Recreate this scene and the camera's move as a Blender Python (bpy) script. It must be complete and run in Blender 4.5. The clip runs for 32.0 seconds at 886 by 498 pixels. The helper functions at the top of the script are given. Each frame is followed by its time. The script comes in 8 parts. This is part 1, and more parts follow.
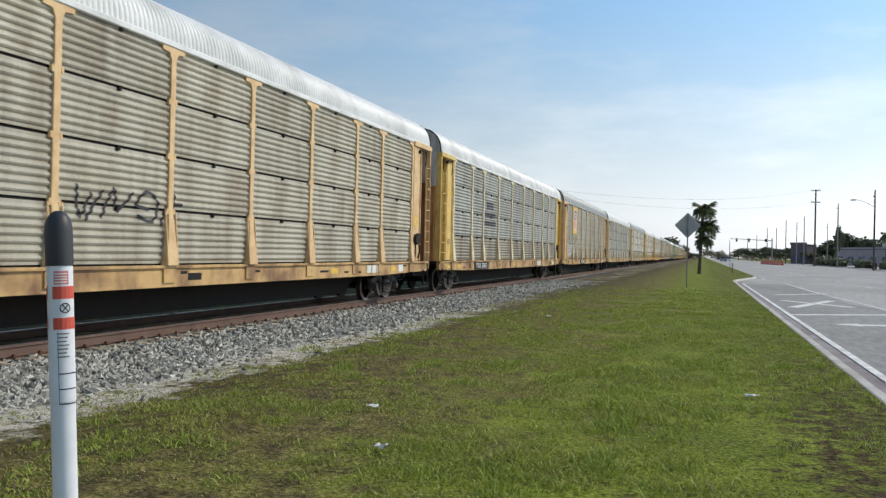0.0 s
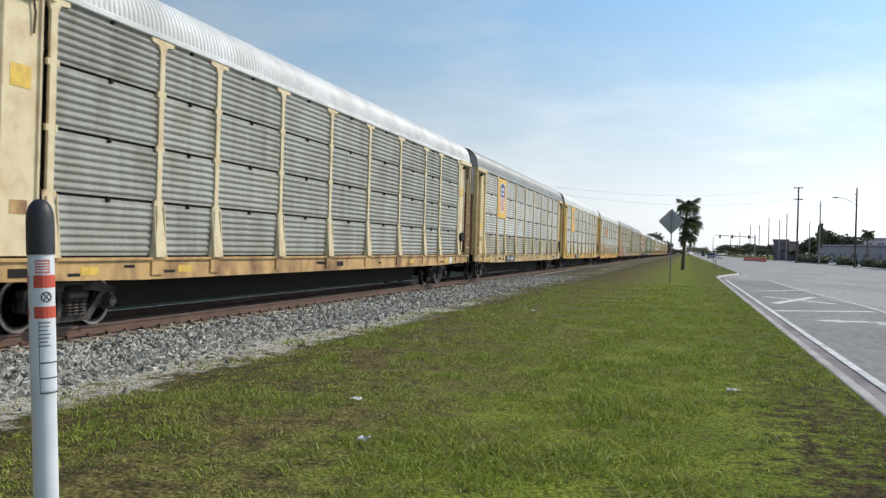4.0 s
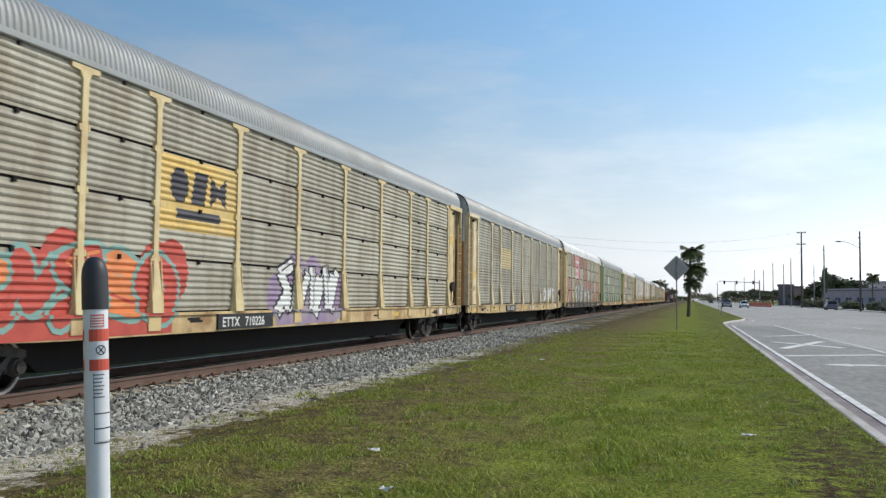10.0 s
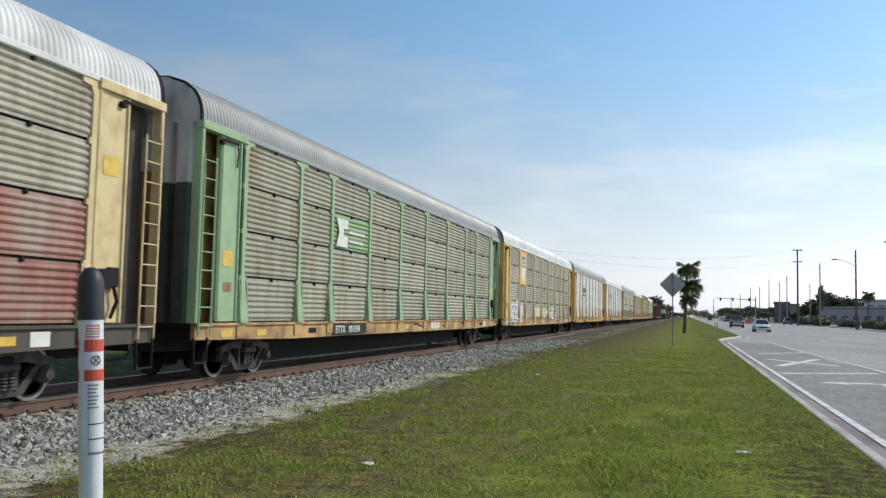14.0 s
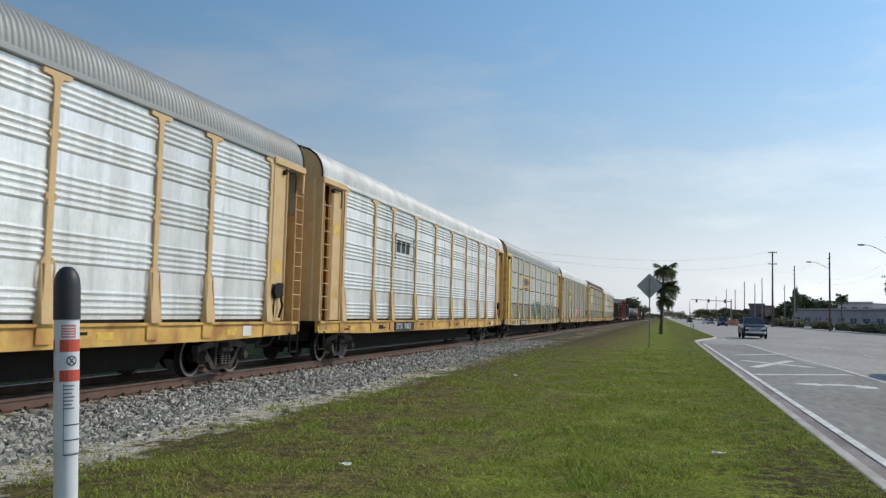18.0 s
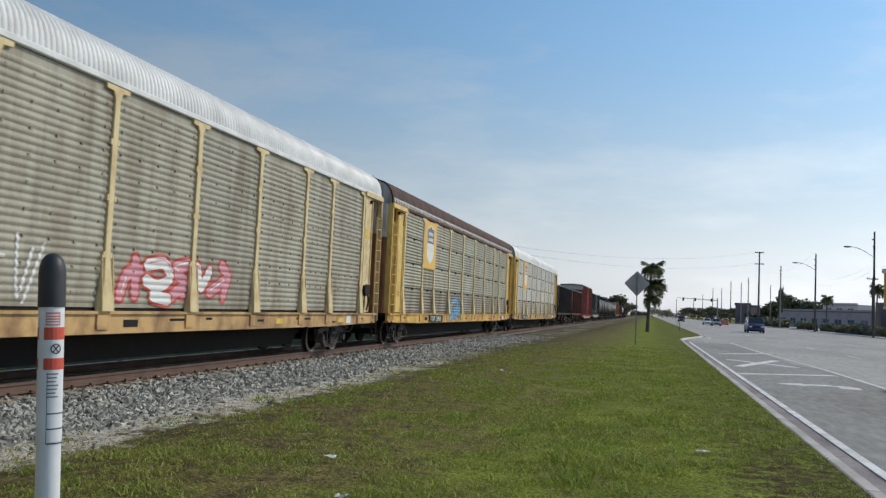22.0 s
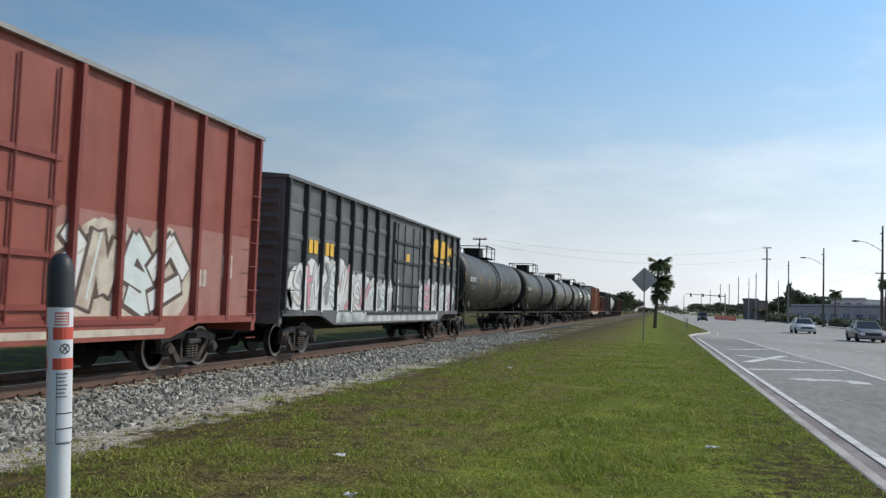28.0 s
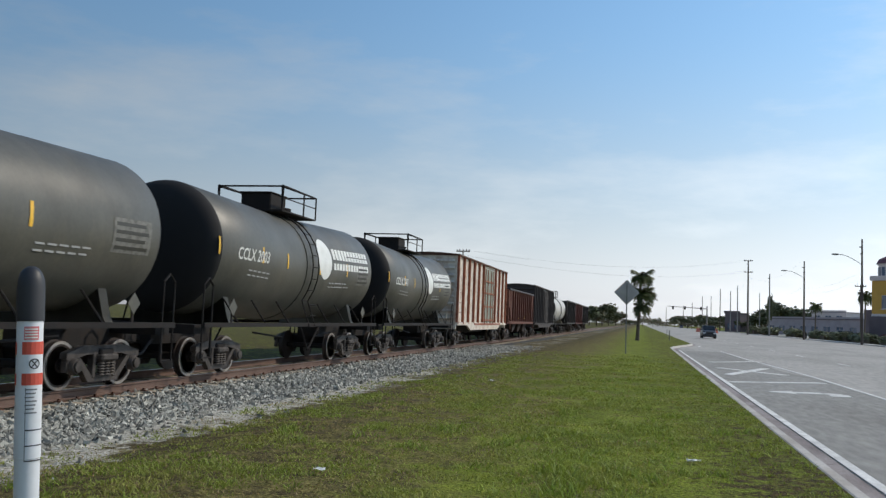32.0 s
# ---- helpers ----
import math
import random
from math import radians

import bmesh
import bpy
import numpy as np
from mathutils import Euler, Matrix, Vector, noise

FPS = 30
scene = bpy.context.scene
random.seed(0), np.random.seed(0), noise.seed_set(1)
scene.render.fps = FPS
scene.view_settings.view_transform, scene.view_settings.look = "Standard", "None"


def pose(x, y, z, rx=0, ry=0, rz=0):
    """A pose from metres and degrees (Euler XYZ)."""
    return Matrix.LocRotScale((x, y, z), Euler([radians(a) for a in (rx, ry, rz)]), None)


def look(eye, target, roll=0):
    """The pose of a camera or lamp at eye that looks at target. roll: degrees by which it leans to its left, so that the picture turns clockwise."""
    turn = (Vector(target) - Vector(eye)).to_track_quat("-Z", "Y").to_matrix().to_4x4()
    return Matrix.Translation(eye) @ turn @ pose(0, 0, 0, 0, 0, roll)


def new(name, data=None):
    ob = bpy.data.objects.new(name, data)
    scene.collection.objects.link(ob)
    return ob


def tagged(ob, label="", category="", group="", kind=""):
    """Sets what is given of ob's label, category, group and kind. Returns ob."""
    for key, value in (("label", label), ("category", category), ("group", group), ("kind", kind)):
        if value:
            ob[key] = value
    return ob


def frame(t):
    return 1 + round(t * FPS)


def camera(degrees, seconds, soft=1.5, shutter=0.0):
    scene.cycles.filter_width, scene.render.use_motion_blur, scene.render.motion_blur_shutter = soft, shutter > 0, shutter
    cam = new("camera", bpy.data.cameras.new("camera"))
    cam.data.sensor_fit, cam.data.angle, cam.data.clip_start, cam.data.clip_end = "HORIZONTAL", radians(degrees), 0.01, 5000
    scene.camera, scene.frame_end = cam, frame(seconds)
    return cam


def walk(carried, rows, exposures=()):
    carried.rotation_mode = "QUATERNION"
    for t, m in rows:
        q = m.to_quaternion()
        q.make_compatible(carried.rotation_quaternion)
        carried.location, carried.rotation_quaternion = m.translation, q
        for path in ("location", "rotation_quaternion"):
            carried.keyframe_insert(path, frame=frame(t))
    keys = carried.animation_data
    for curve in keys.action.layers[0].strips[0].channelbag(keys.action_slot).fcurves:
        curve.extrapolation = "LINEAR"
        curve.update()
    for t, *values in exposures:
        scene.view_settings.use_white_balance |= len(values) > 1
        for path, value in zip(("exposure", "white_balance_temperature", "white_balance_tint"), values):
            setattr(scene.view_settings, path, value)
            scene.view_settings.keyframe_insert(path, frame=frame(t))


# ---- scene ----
cam = camera(54.0, 32.0, soft=1.35, shutter=0.06)
# seconds, place of the eye, yaw, pitch, roll
PATH = [
    (0, 0.000, 0.000, 1.600, 16.648, 0.133, -1.300),
    (0.5, 0.020, -0.021, 1.587, 16.854, 0.583, -1.004),
    (1, 0.028, -0.026, 1.582, 16.691, 0.853, -1.046),
    (1.5, 0.034, -0.019, 1.588, 16.213, 0.749, -0.863),
    (2, 0.025, -0.015, 1.593, 15.775, 0.517, -1.506),
    (2.5, 0.017, -0.013, 1.591, 15.769, 0.031, -1.560),
    (3, 0.017, -0.010, 1.593, 15.479, -0.250, -1.746),
    (3.5, 0.007, -0.006, 1.592, 15.479, -0.254, -1.809),
    (5.5, 0.009, -0.006, 1.586, 17.159, 0.177, -1.082),
    (6, 0.005, -0.005, 1.585, 17.606, 0.256, -1.223),
    (6.5, -0.008, -0.012, 1.580, 17.115, 0.086, -0.599),
    (7, -0.036, -0.037, 1.579, 16.861, 0.121, -0.501),
    (7.5, -0.062, -0.060, 1.576, 16.556, 0.584, -0.280),
    (8, -0.068, -0.089, 1.575, 16.414, 1.194, -0.354),
    (8.5, -0.066, -0.115, 1.577, 16.079, 1.784, -0.644),
    (9, -0.064, -0.131, 1.578, 15.985, 2.385, -0.569),
    (9.5, -0.065, -0.152, 1.578, 16.013, 2.891, -0.671),
    (10, -0.061, -0.169, 1.580, 15.900, 3.148, -0.676),
    (10.5, -0.054, -0.183, 1.577, 15.695, 3.380, -0.635),
    (11, -0.056, -0.180, 1.579, 15.423, 3.559, -0.721),
    (11.5, -0.054, -0.185, 1.579, 15.308, 3.721, -0.939),
    (12, -0.062, -0.178, 1.581, 15.090, 3.888, -1.257),
    (12.5, -0.047, -0.188, 1.580, 14.865, 4.017, -0.902),
    (13, -0.053, -0.180, 1.585, 14.849, 3.932, -1.085),
    (13.5, -0.053, -0.183, 1.585, 15.302, 3.899, -1.303),
    (14, -0.052, -0.184, 1.581, 15.645, 4.064, -1.281),
    (14.5, -0.048, -0.187, 1.583, 15.922, 4.095, -0.581),
    (15, -0.041, -0.193, 1.578, 16.088, 4.277, -0.743),
    (15.5, -0.040, -0.197, 1.583, 15.999, 4.280, -0.923),
    (17.5, -0.048, -0.191, 1.585, 14.507, 4.136, -1.472),
    (18, -0.058, -0.185, 1.585, 14.204, 4.110, -1.536),
    (18.5, -0.054, -0.192, 1.581, 13.890, 4.068, -1.367),
    (19, -0.051, -0.196, 1.583, 13.701, 3.935, -1.649),
    (19.5, -0.059, -0.184, 1.583, 13.583, 3.957, -1.672),
    (20, -0.062, -0.178, 1.584, 13.514, 3.976, -1.598),
    (20.5, -0.056, -0.182, 1.583, 13.541, 3.847, -1.739),
    (21, -0.059, -0.178, 1.586, 13.458, 3.787, -2.068),
    (21.5, -0.060, -0.179, 1.583, 13.338, 3.812, -2.321),
    (22, -0.069, -0.168, 1.587, 13.381, 3.735, -2.586),
    (22.5, -0.074, -0.159, 1.586, 13.230, 3.763, -2.161),
    (23, -0.069, -0.168, 1.583, 13.062, 3.880, -2.226),
    (23.5, -0.066, -0.174, 1.588, 13.051, 3.894, -2.326),
    (24, -0.063, -0.171, 1.584, 13.177, 3.941, -2.139),
    (24.5, -0.058, -0.182, 1.584, 13.327, 3.897, -2.141),
    (26.5, -0.047, -0.187, 1.581, 13.663, 4.221, -1.970),
    (27, -0.056, -0.180, 1.584, 13.962, 4.076, -1.561),
    (27.5, -0.066, -0.168, 1.581, 13.955, 3.806, -2.131),
    (28, -0.078, -0.157, 1.581, 13.844, 3.599, -2.083),
    (28.5, -0.085, -0.152, 1.582, 13.699, 3.527, -2.733),
    (29, -0.084, -0.154, 1.583, 13.097, 3.416, -2.747),
    (29.5, -0.089, -0.154, 1.584, 12.870, 3.440, -2.605),
    (30, -0.088, -0.160, 1.586, 12.534, 3.678, -2.872),
    (30.5, -0.083, -0.164, 1.589, 12.390, 3.863, -2.825),
    (31, -0.084, -0.160, 1.587, 12.279, 4.081, -3.021),
    (31.5, -0.075, -0.161, 1.590, 12.370, 4.107, -2.518),
    (32, -0.065, -0.128, 1.592, 12.745, 4.415, -2.205),
]
walk(cam, [(t, pose(x, y, z, 90 + p, r, w)) for t, x, y, z, w, p, r in PATH],
     exposures=[(0, 0.07, 6715, 10), (8, 0.13, 6700, 10), (12, 0.02, 6690, 10), (15, 0.04, 6680, 10), (18, -0.2, 6665, 10), (21, -0.22, 6665, 10), (24, -0.16, 6665, 10), (32, -0.12, 6665, 10)])

# ---- light ----
SUN_AZ, SUN_EL = 56.0, 40.0          # degrees from +y towards +x, and above the horizon
world = bpy.data.worlds.new("sky")
scene.world = world
world.use_nodes = True
wn, wl = world.node_tree.nodes, world.node_tree.links
sky = wn.new("ShaderNodeTexSky")
sky.sky_type = "NISHITA"
sky.sun_disc = False
sky.sun_elevation, sky.sun_rotation = radians(SUN_EL), radians(SUN_AZ)
sky.air_density, sky.dust_density, sky.ozone_density = 1.0, 0.4, 2.6
# haze that pales the sky towards the horizon, and thin high cloud
wtc = wn.new("ShaderNodeTexCoord")
wsep = wn.new("ShaderNodeSeparateXYZ")
wl.new(wtc.outputs["Generated"], wsep.inputs[0])
whz = wn.new("ShaderNodeMapRange")
whz.interpolation_type = "SMOOTHSTEP"
whz.inputs["From Min"].default_value, whz.inputs["From Max"].default_value = -0.02, 0.36
whz.inputs["To Min"].default_value, whz.inputs["To Max"].default_value = 0.92, 0.0
wl.new(wsep.outputs["Z"], whz.inputs["Value"])
wmap = wn.new("ShaderNodeMapping")
wmap.inputs["Scale"].default_value = (1.2, 1.2, 4.5)
wl.new(wtc.outputs["Generated"], wmap.inputs["Vector"])
wcl = wn.new("ShaderNodeTexNoise")
wcl.inputs["Scale"].default_value, wcl.inputs["Detail"].default_value, wcl.inputs["Roughness"].default_value = 2.2, 7.0, 0.6
wl.new(wmap.outputs[0], wcl.inputs["Vector"])
wcr = wn.new("ShaderNodeMapRange")
wcr.inputs["From Min"].default_value, wcr.inputs["From Max"].default_value = 0.47, 0.8
wcr.inputs["To Min"].default_value, wcr.inputs["To Max"].default_value = 0.0, 0.55
wl.new(wcl.outputs["Fac"], wcr.inputs["Value"])
# the haze takes its brightness from the sky behind it
wbw = wn.new("ShaderNodeRGBToBW")
wl.new(sky.outputs[0], wbw.inputs[0])
whc = wn.new("ShaderNodeVectorMath")
whc.operation = "SCALE"
whc.inputs[0].default_value = (0.835, 0.862, 0.95)
wl.new(wbw.outputs[0], whc.inputs["Scale"])
wmix = wn.new("ShaderNodeMix")
wmix.data_type = "RGBA"
wl.new(whz.outputs[0], wmix.inputs["Factor"])
wl.new(whc.outputs[0], wmix.inputs["B"])
# the thin veil of haze is brighter on the sun's side
wdot = wn.new("ShaderNodeVectorMath")
wdot.operation = "DOT_PRODUCT"
wdot.inputs[1].default_value = (math.sin(radians(SUN_AZ)) * math.cos(radians(SUN_EL)), math.cos(radians(SUN_AZ)) * math.cos(radians(SUN_EL)), math.sin(radians(SUN_EL)))
wl.new(wtc.outputs["Generated"], wdot.inputs[0])
wveil = wn.new("ShaderNodeMapRange")
wveil.inputs["From Min"].default_value, wveil.inputs["From Max"].default_value = 0.0, 0.75
wveil.inputs["To Min"].default_value, wveil.inputs["To Max"].default_value = 0.82, 1.25
wl.new(wdot.outputs["Value"], wveil.inputs["Value"])
wout = wn.new("ShaderNodeVectorMath")
wout.operation = "SCALE"
# thin white cirrus over it
wcc = wn.new("ShaderNodeVectorMath")
wcc.operation = "SCALE"
wcc.inputs[0].default_value = (1.36, 1.44, 1.5)
wl.new(wbw.outputs[0], wcc.inputs["Scale"])
wcm = wn.new("ShaderNodeMix")
wcm.data_type = "RGBA"
wl.new(wcr.outputs[0], wcm.inputs["Factor"])
wl.new(wmix.outputs["Result"], wcm.inputs["A"]), wl.new(wcc.outputs[0], wcm.inputs["B"])
wl.new(wcm.outputs["Result"], wout.inputs[0]), wl.new(wveil.outputs[0], wout.inputs["Scale"])
wtint = wn.new("ShaderNodeVectorMath")
wtint.operation = "MULTIPLY"
wtint.inputs[1].default_value = (0.83, 1.0, 1.01)
wl.new(sky.outputs[0], wtint.inputs[0])
wl.new(wtint.outputs[0], wmix.inputs["A"])
wl.new(wout.outputs[0], wn["Background"].inputs[0])
wn["Background"].inputs[1].default_value = 0.142
sun = new("sun", bpy.data.lights.new("sun", "SUN"))
sun.data.energy, sun.data.angle, sun.data.color = 2.6, radians(0.6), (1.0, 0.905, 0.77)
_az, _el = radians(SUN_AZ), radians(SUN_EL)
sun.matrix_world = look((math.sin(_az) * math.cos(_el) * 50, math.cos(_az) * math.cos(_el) * 50, math.sin(_el) * 50), (0, 0, 0))

# ---- materials ----
def col(r, g, b):
    """Linear colour from 0..255 display values."""
    def one(c):
        c /= 255
        return c / 12.92 if c <= 0.04045 else ((c + 0.055) / 1.055) ** 2.4
    return (one(r), one(g), one(b), 1)


MATS = {}


def mat(name, base, rough=0.6, metal=0.0, dirt=None, dirt_amount=0.35, grain=0.12, scale=3.0, stretch=(1, 1, 1), bump=0.0,
        bump_scale=40.0, vary=0.0, emit=0.0, island=False, coat=0.0, streak=None):
    """A weathered surface: base colour, stains of the colour dirt at a large scale, grain at a small one."""
    if name in MATS:
        return MATS[name]
    m = bpy.data.materials.new(name)
    m.use_nodes = True
    n, l = m.node_tree.nodes, m.node_tree.links
    bs = n["Principled BSDF"]
    bs.inputs["Metallic"].default_value = metal
    bs.inputs["Coat Weight"].default_value = coat
    tc = n.new("ShaderNodeTexCoord")
    mp = n.new("ShaderNodeMapping")
    mp.inputs["Scale"].default_value = stretch
    l.new(tc.outputs["Object"], mp.inputs["Vector"])
    oi = n.new("ShaderNodeObjectInfo")
    off = n.new("ShaderNodeVectorMath")
    off.operation = "ADD"
    rnd = n.new("ShaderNodeMath")
    rnd.operation = "MULTIPLY"
    rnd.inputs[1].default_value = 37.0
    l.new(oi.outputs["Random"], rnd.inputs[0])
    l.new(mp.outputs[0], off.inputs[0])
    l.new(rnd.outputs[0], off.inputs[1])
    big = n.new("ShaderNodeTexNoise")
    big.inputs["Scale"].default_value, big.inputs["Detail"].default_value = scale, 5.0
    fine = n.new("ShaderNodeTexNoise")
    fine.inputs["Scale"].default_value, fine.inputs["Detail"].default_value = scale * 14, 3.0
    for t in (big, fine):
        l.new(off.outputs[0], t.inputs["Vector"])
    ramp = n.new("ShaderNodeValToRGB")
    ramp.color_ramp.elements[0].position, ramp.color_ramp.elements[1].position = 0.42, 0.68
    l.new(big.outputs["Fac"], ramp.inputs[0])
    mul = n.new("ShaderNodeMath")
    mul.operation = "MULTIPLY"
    mul.inputs[1].default_value = dirt_amount
    l.new(ramp.outputs[0], mul.inputs[0])
    mix = n.new("ShaderNodeMix")
    mix.data_type = "RGBA"
    mix.inputs["A"].default_value = base
    mix.inputs["B"].default_value = dirt or tuple(c * 0.55 for c in base[:3]) + (1,)
    l.new(mul.outputs[0], mix.inputs["Factor"])
    # rain-washed streaks that run down the surface
    if streak:
        sm = n.new("ShaderNodeMapping")
        sm.inputs["Scale"].default_value = (1, 1.1, 0.3)
        l.new(off.outputs[0], sm.inputs["Vector"])
        st = n.new("ShaderNodeTexNoise")
        st.inputs["Scale"].default_value, st.inputs["Detail"].default_value, st.inputs["Roughness"].default_value = 1.5, 6.0, 0.65
        l.new(sm.outputs[0], st.inputs["Vector"])
        sr = n.new("ShaderNodeMapRange")
        sr.inputs["From Min"].default_value, sr.inputs["From Max"].default_value = 0.5, 0.78
        sr.inputs["To Min"].default_value, sr.inputs["To Max"].default_value = 0.0, streak[1]
        l.new(st.outputs["Fac"], sr.inputs["Value"])
        sx = n.new("ShaderNodeMix")
        sx.data_type = "RGBA"
        sx.inputs["B"].default_value = streak[0]
        l.new(sr.outputs[0], sx.inputs["Factor"]), l.new(mix.outputs["Result"], sx.inputs["A"])
        mix = sx
    # grain and variation from piece to piece
    g = n.new("ShaderNodeMath")
    g.operation = "MULTIPLY_ADD"
    g.inputs[1].default_value, g.inputs[2].default_value = grain * 2, 1 - grain
    l.new(fine.outputs["Fac"], g.inputs[0])
    if vary:
        src = oi.outputs["Random"]
        if island:
            src = n.new("ShaderNodeNewGeometry").outputs["Random Per Island"]
        v = n.new("ShaderNodeMath")
        v.operation = "MULTIPLY_ADD"
        v.inputs[1].default_value, v.inputs[2].default_value = vary * 2, 1 - vary
        l.new(src, v.inputs[0])
        g2 = n.new("ShaderNodeMath")
        g2.operation = "MULTIPLY"
        l.new(g.outputs[0], g2.inputs[0]), l.new(v.outputs[0], g2.inputs[1])
        g = g2
    sc = n.new("ShaderNodeVectorMath")
    sc.operation = "SCALE"
    l.new(mix.outputs["Result"], sc.inputs[0]), l.new(g.outputs[0], sc.inputs["Scale"])
    l.new(sc.outputs[0], bs.inputs["Base Color"])
    r = n.new("ShaderNodeMath")
    r.operation = "MULTIPLY_ADD"
    r.inputs[1].default_value, r.inputs[2].default_value = 0.25, rough - 0.12
    l.new(big.outputs["Fac"], r.inputs[0]), l.new(r.outputs[0], bs.inputs["Roughness"])
    if bump:
        bt = n.new("ShaderNodeTexNoise")
        bt.inputs["Scale"].default_value, bt.inputs["Detail"].default_value = bump_scale, 4.0
        l.new(tc.outputs["Object"], bt.inputs["Vector"])
        bp = n.new("ShaderNodeBump")
        bp.inputs["Strength"].default_value, bp.inputs["Distance"].default_value = bump, 0.02
        l.new(bt.outputs["Fac"], bp.inputs["Height"]), l.new(bp.outputs[0], bs.inputs["Normal"])
    if emit:
        bs.inputs["Emission Color"].default_value, bs.inputs["Emission Strength"].default_value = base, emit
    MATS[name] = m
    return m


def glass(name, tint=(0.05, 0.06, 0.07, 1)):
    if name not in MATS:
        m = bpy.data.materials.new(name)
        m.use_nodes = True
        b = m.node_tree.nodes["Principled BSDF"]
        b.inputs["Base Color"].default_value, b.inputs["Roughness"].default_value = tint, 0.06
        b.inputs["Specular IOR Level"].default_value = 0.6
        MATS[name] = m
    return MATS[name]


# ---- mesh building ----
class Geo:
    """Points and faces of one mesh."""

    def __init__(self):
        self.v, self.f, self.m = [], [], []

    def add(self, v, f, slot=0):
        k = len(self.v)
        self.v += v
        self.f += [tuple(i + k for i in q) for q in f]
        self.m += [slot] * len(f)
        return self

    def box(self, x0, x1, y0, y1, z0, z1, slot=0, bevel=0.0):
        if bevel:
            b = bevel
            pts, k = [], []
            for x, sx in ((x0, 1), (x1, -1)):
                for y, sy in ((y0, 1), (y1, -1)):
                    for z, sz in ((z0, 1), (z1, -1)):
                        pts += [(x, y + sy * b, z + sz * b), (x + sx * b, y, z + sz * b), (x + sx * b, y + sy * b, z)]
            def c(i, j, k2, a):
                return (i * 4 + j * 2 + k2) * 3 + a
            fs = []
            for i in (0, 1):
                q = [c(i, 0, 0, 0), c(i, 0, 1, 0), c(i, 1, 1, 0), c(i, 1, 0, 0)]
                fs.append(q if i == 0 else q[::-1])
                q = [c(0, i, 0, 1), c(1, i, 0, 1), c(1, i, 1, 1), c(0, i, 1, 1)]
                fs.append(q if i == 0 else q[::-1])
                q = [c(0, 0, i, 2), c(0, 1, i, 2), c(1, 1, i, 2), c(1, 0, i, 2)]
                fs.append(q if i == 0 else q[::-1])
            for i in (0, 1):
                for j in (0, 1):
                    s = (i + j) % 2
                    q = [c(i, j, 0, 0), c(i, j, 0, 1), c(i, j, 1, 1), c(i, j, 1, 0)]
                    fs.append(q[::-1] if s else q)
                    q = [c(i, 0, j, 0), c(i, 1, j, 0), c(i, 1, j, 2), c(i, 0, j, 2)]
                    fs.append(q[::-1] if s else q)
                    q = [c(0, i, j, 1), c(0, i, j, 2), c(1, i, j, 2), c(1, i, j, 1)]
                    fs.append(q[::-1] if s else q)
                    for k2 in (0, 1):
                        fs.append([c(i, j, k2, 0), c(i, j, k2, 1), c(i, j, k2, 2)])
            return self.add(pts, fs, slot)
        return self.add([(x0, y0, z0), (x1, y0, z0), (x1, y1, z0), (x0, y1, z0), (x0, y0, z1), (x1, y0, z1), (x1, y1, z1), (x0, y1, z1)],
                        [(0, 3, 2, 1), (4, 5, 6, 7), (0, 1, 5, 4), (1, 2, 6, 5), (2, 3, 7, 6), (3, 0, 4, 7)], slot)

    def prism(self, poly, axis, a, b, slot=0):
        """poly: (u, w) pairs; axis x: u=y, w=z; axis y: u=x, w=z; axis z: u=x, w=y."""
        def pt(u, w, c):
            return {"x": (c, u, w), "y": (u, c, w), "z": (u, w, c)}[axis]
        n = len(poly)
        v = [pt(u, w, a) for u, w in poly] + [pt(u, w, b) for u, w in poly]
        f = [tuple(range(n)), tuple(range(2 * n - 1, n - 1, -1))] + [(i, n + i, n + (i + 1) % n, (i + 1) % n) for i in range(n)]
        return self.add(v, f, slot)

    def cyl(self, p, q, r0, r1=None, n=12, slot=0, caps=True):
        r1 = r0 if r1 is None else r1
        p, q = Vector(p), Vector(q)
        d = (q - p).normalized()
        a = d.orthogonal().normalized()
        b = d.cross(a)
        v = []
        for c, r in ((p, r0), (q, r1)):
            v += [tuple(c + (a * math.cos(2 * math.pi * i / n) + b * math.sin(2 * math.pi * i / n)) * r) for i in range(n)]
        f = [(i, (i + 1) % n, n + (i + 1) % n, n + i) for i in range(n)]
        if caps:
            f += [tuple(range(n - 1, -1, -1)), tuple(range(n, 2 * n))]
        return self.add(v, f, slot)

    def tube(self, pts, r, n=6, slot=0):
        """One bent round bar through the places."""
        pts = [Vector(p) for p in pts]
        d = [(pts[min(len(pts) - 1, i + 1)] - pts[max(0, i - 1)]).normalized() for i in range(len(pts))]
        a = d[0].orthogonal().normalized()
        v, k = [], len(pts)
        for i, p in enumerate(pts):
            a = (a - d[i] * a.dot(d[i])).normalized()
            b = d[i].cross(a)
            seg = (pts[min(k - 1, i + 1)] - p if i == 0 else p - pts[i - 1]).normalized()
            fat = r / max(0.55, abs(seg.dot(d[i])))
            v += [tuple(p + (a * math.cos(2 * math.pi * j / n) + b * math.sin(2 * math.pi * j / n)) * fat) for j in range(n)]
        f = [(i * n + j, i * n + (j + 1) % n, (i + 1) * n + (j + 1) % n, (i + 1) * n + j) for i in range(k - 1) for j in range(n)]
        return self.add(v, f + [tuple(range(n - 1, -1, -1)), tuple(range((k - 1) * n, k * n))], slot)

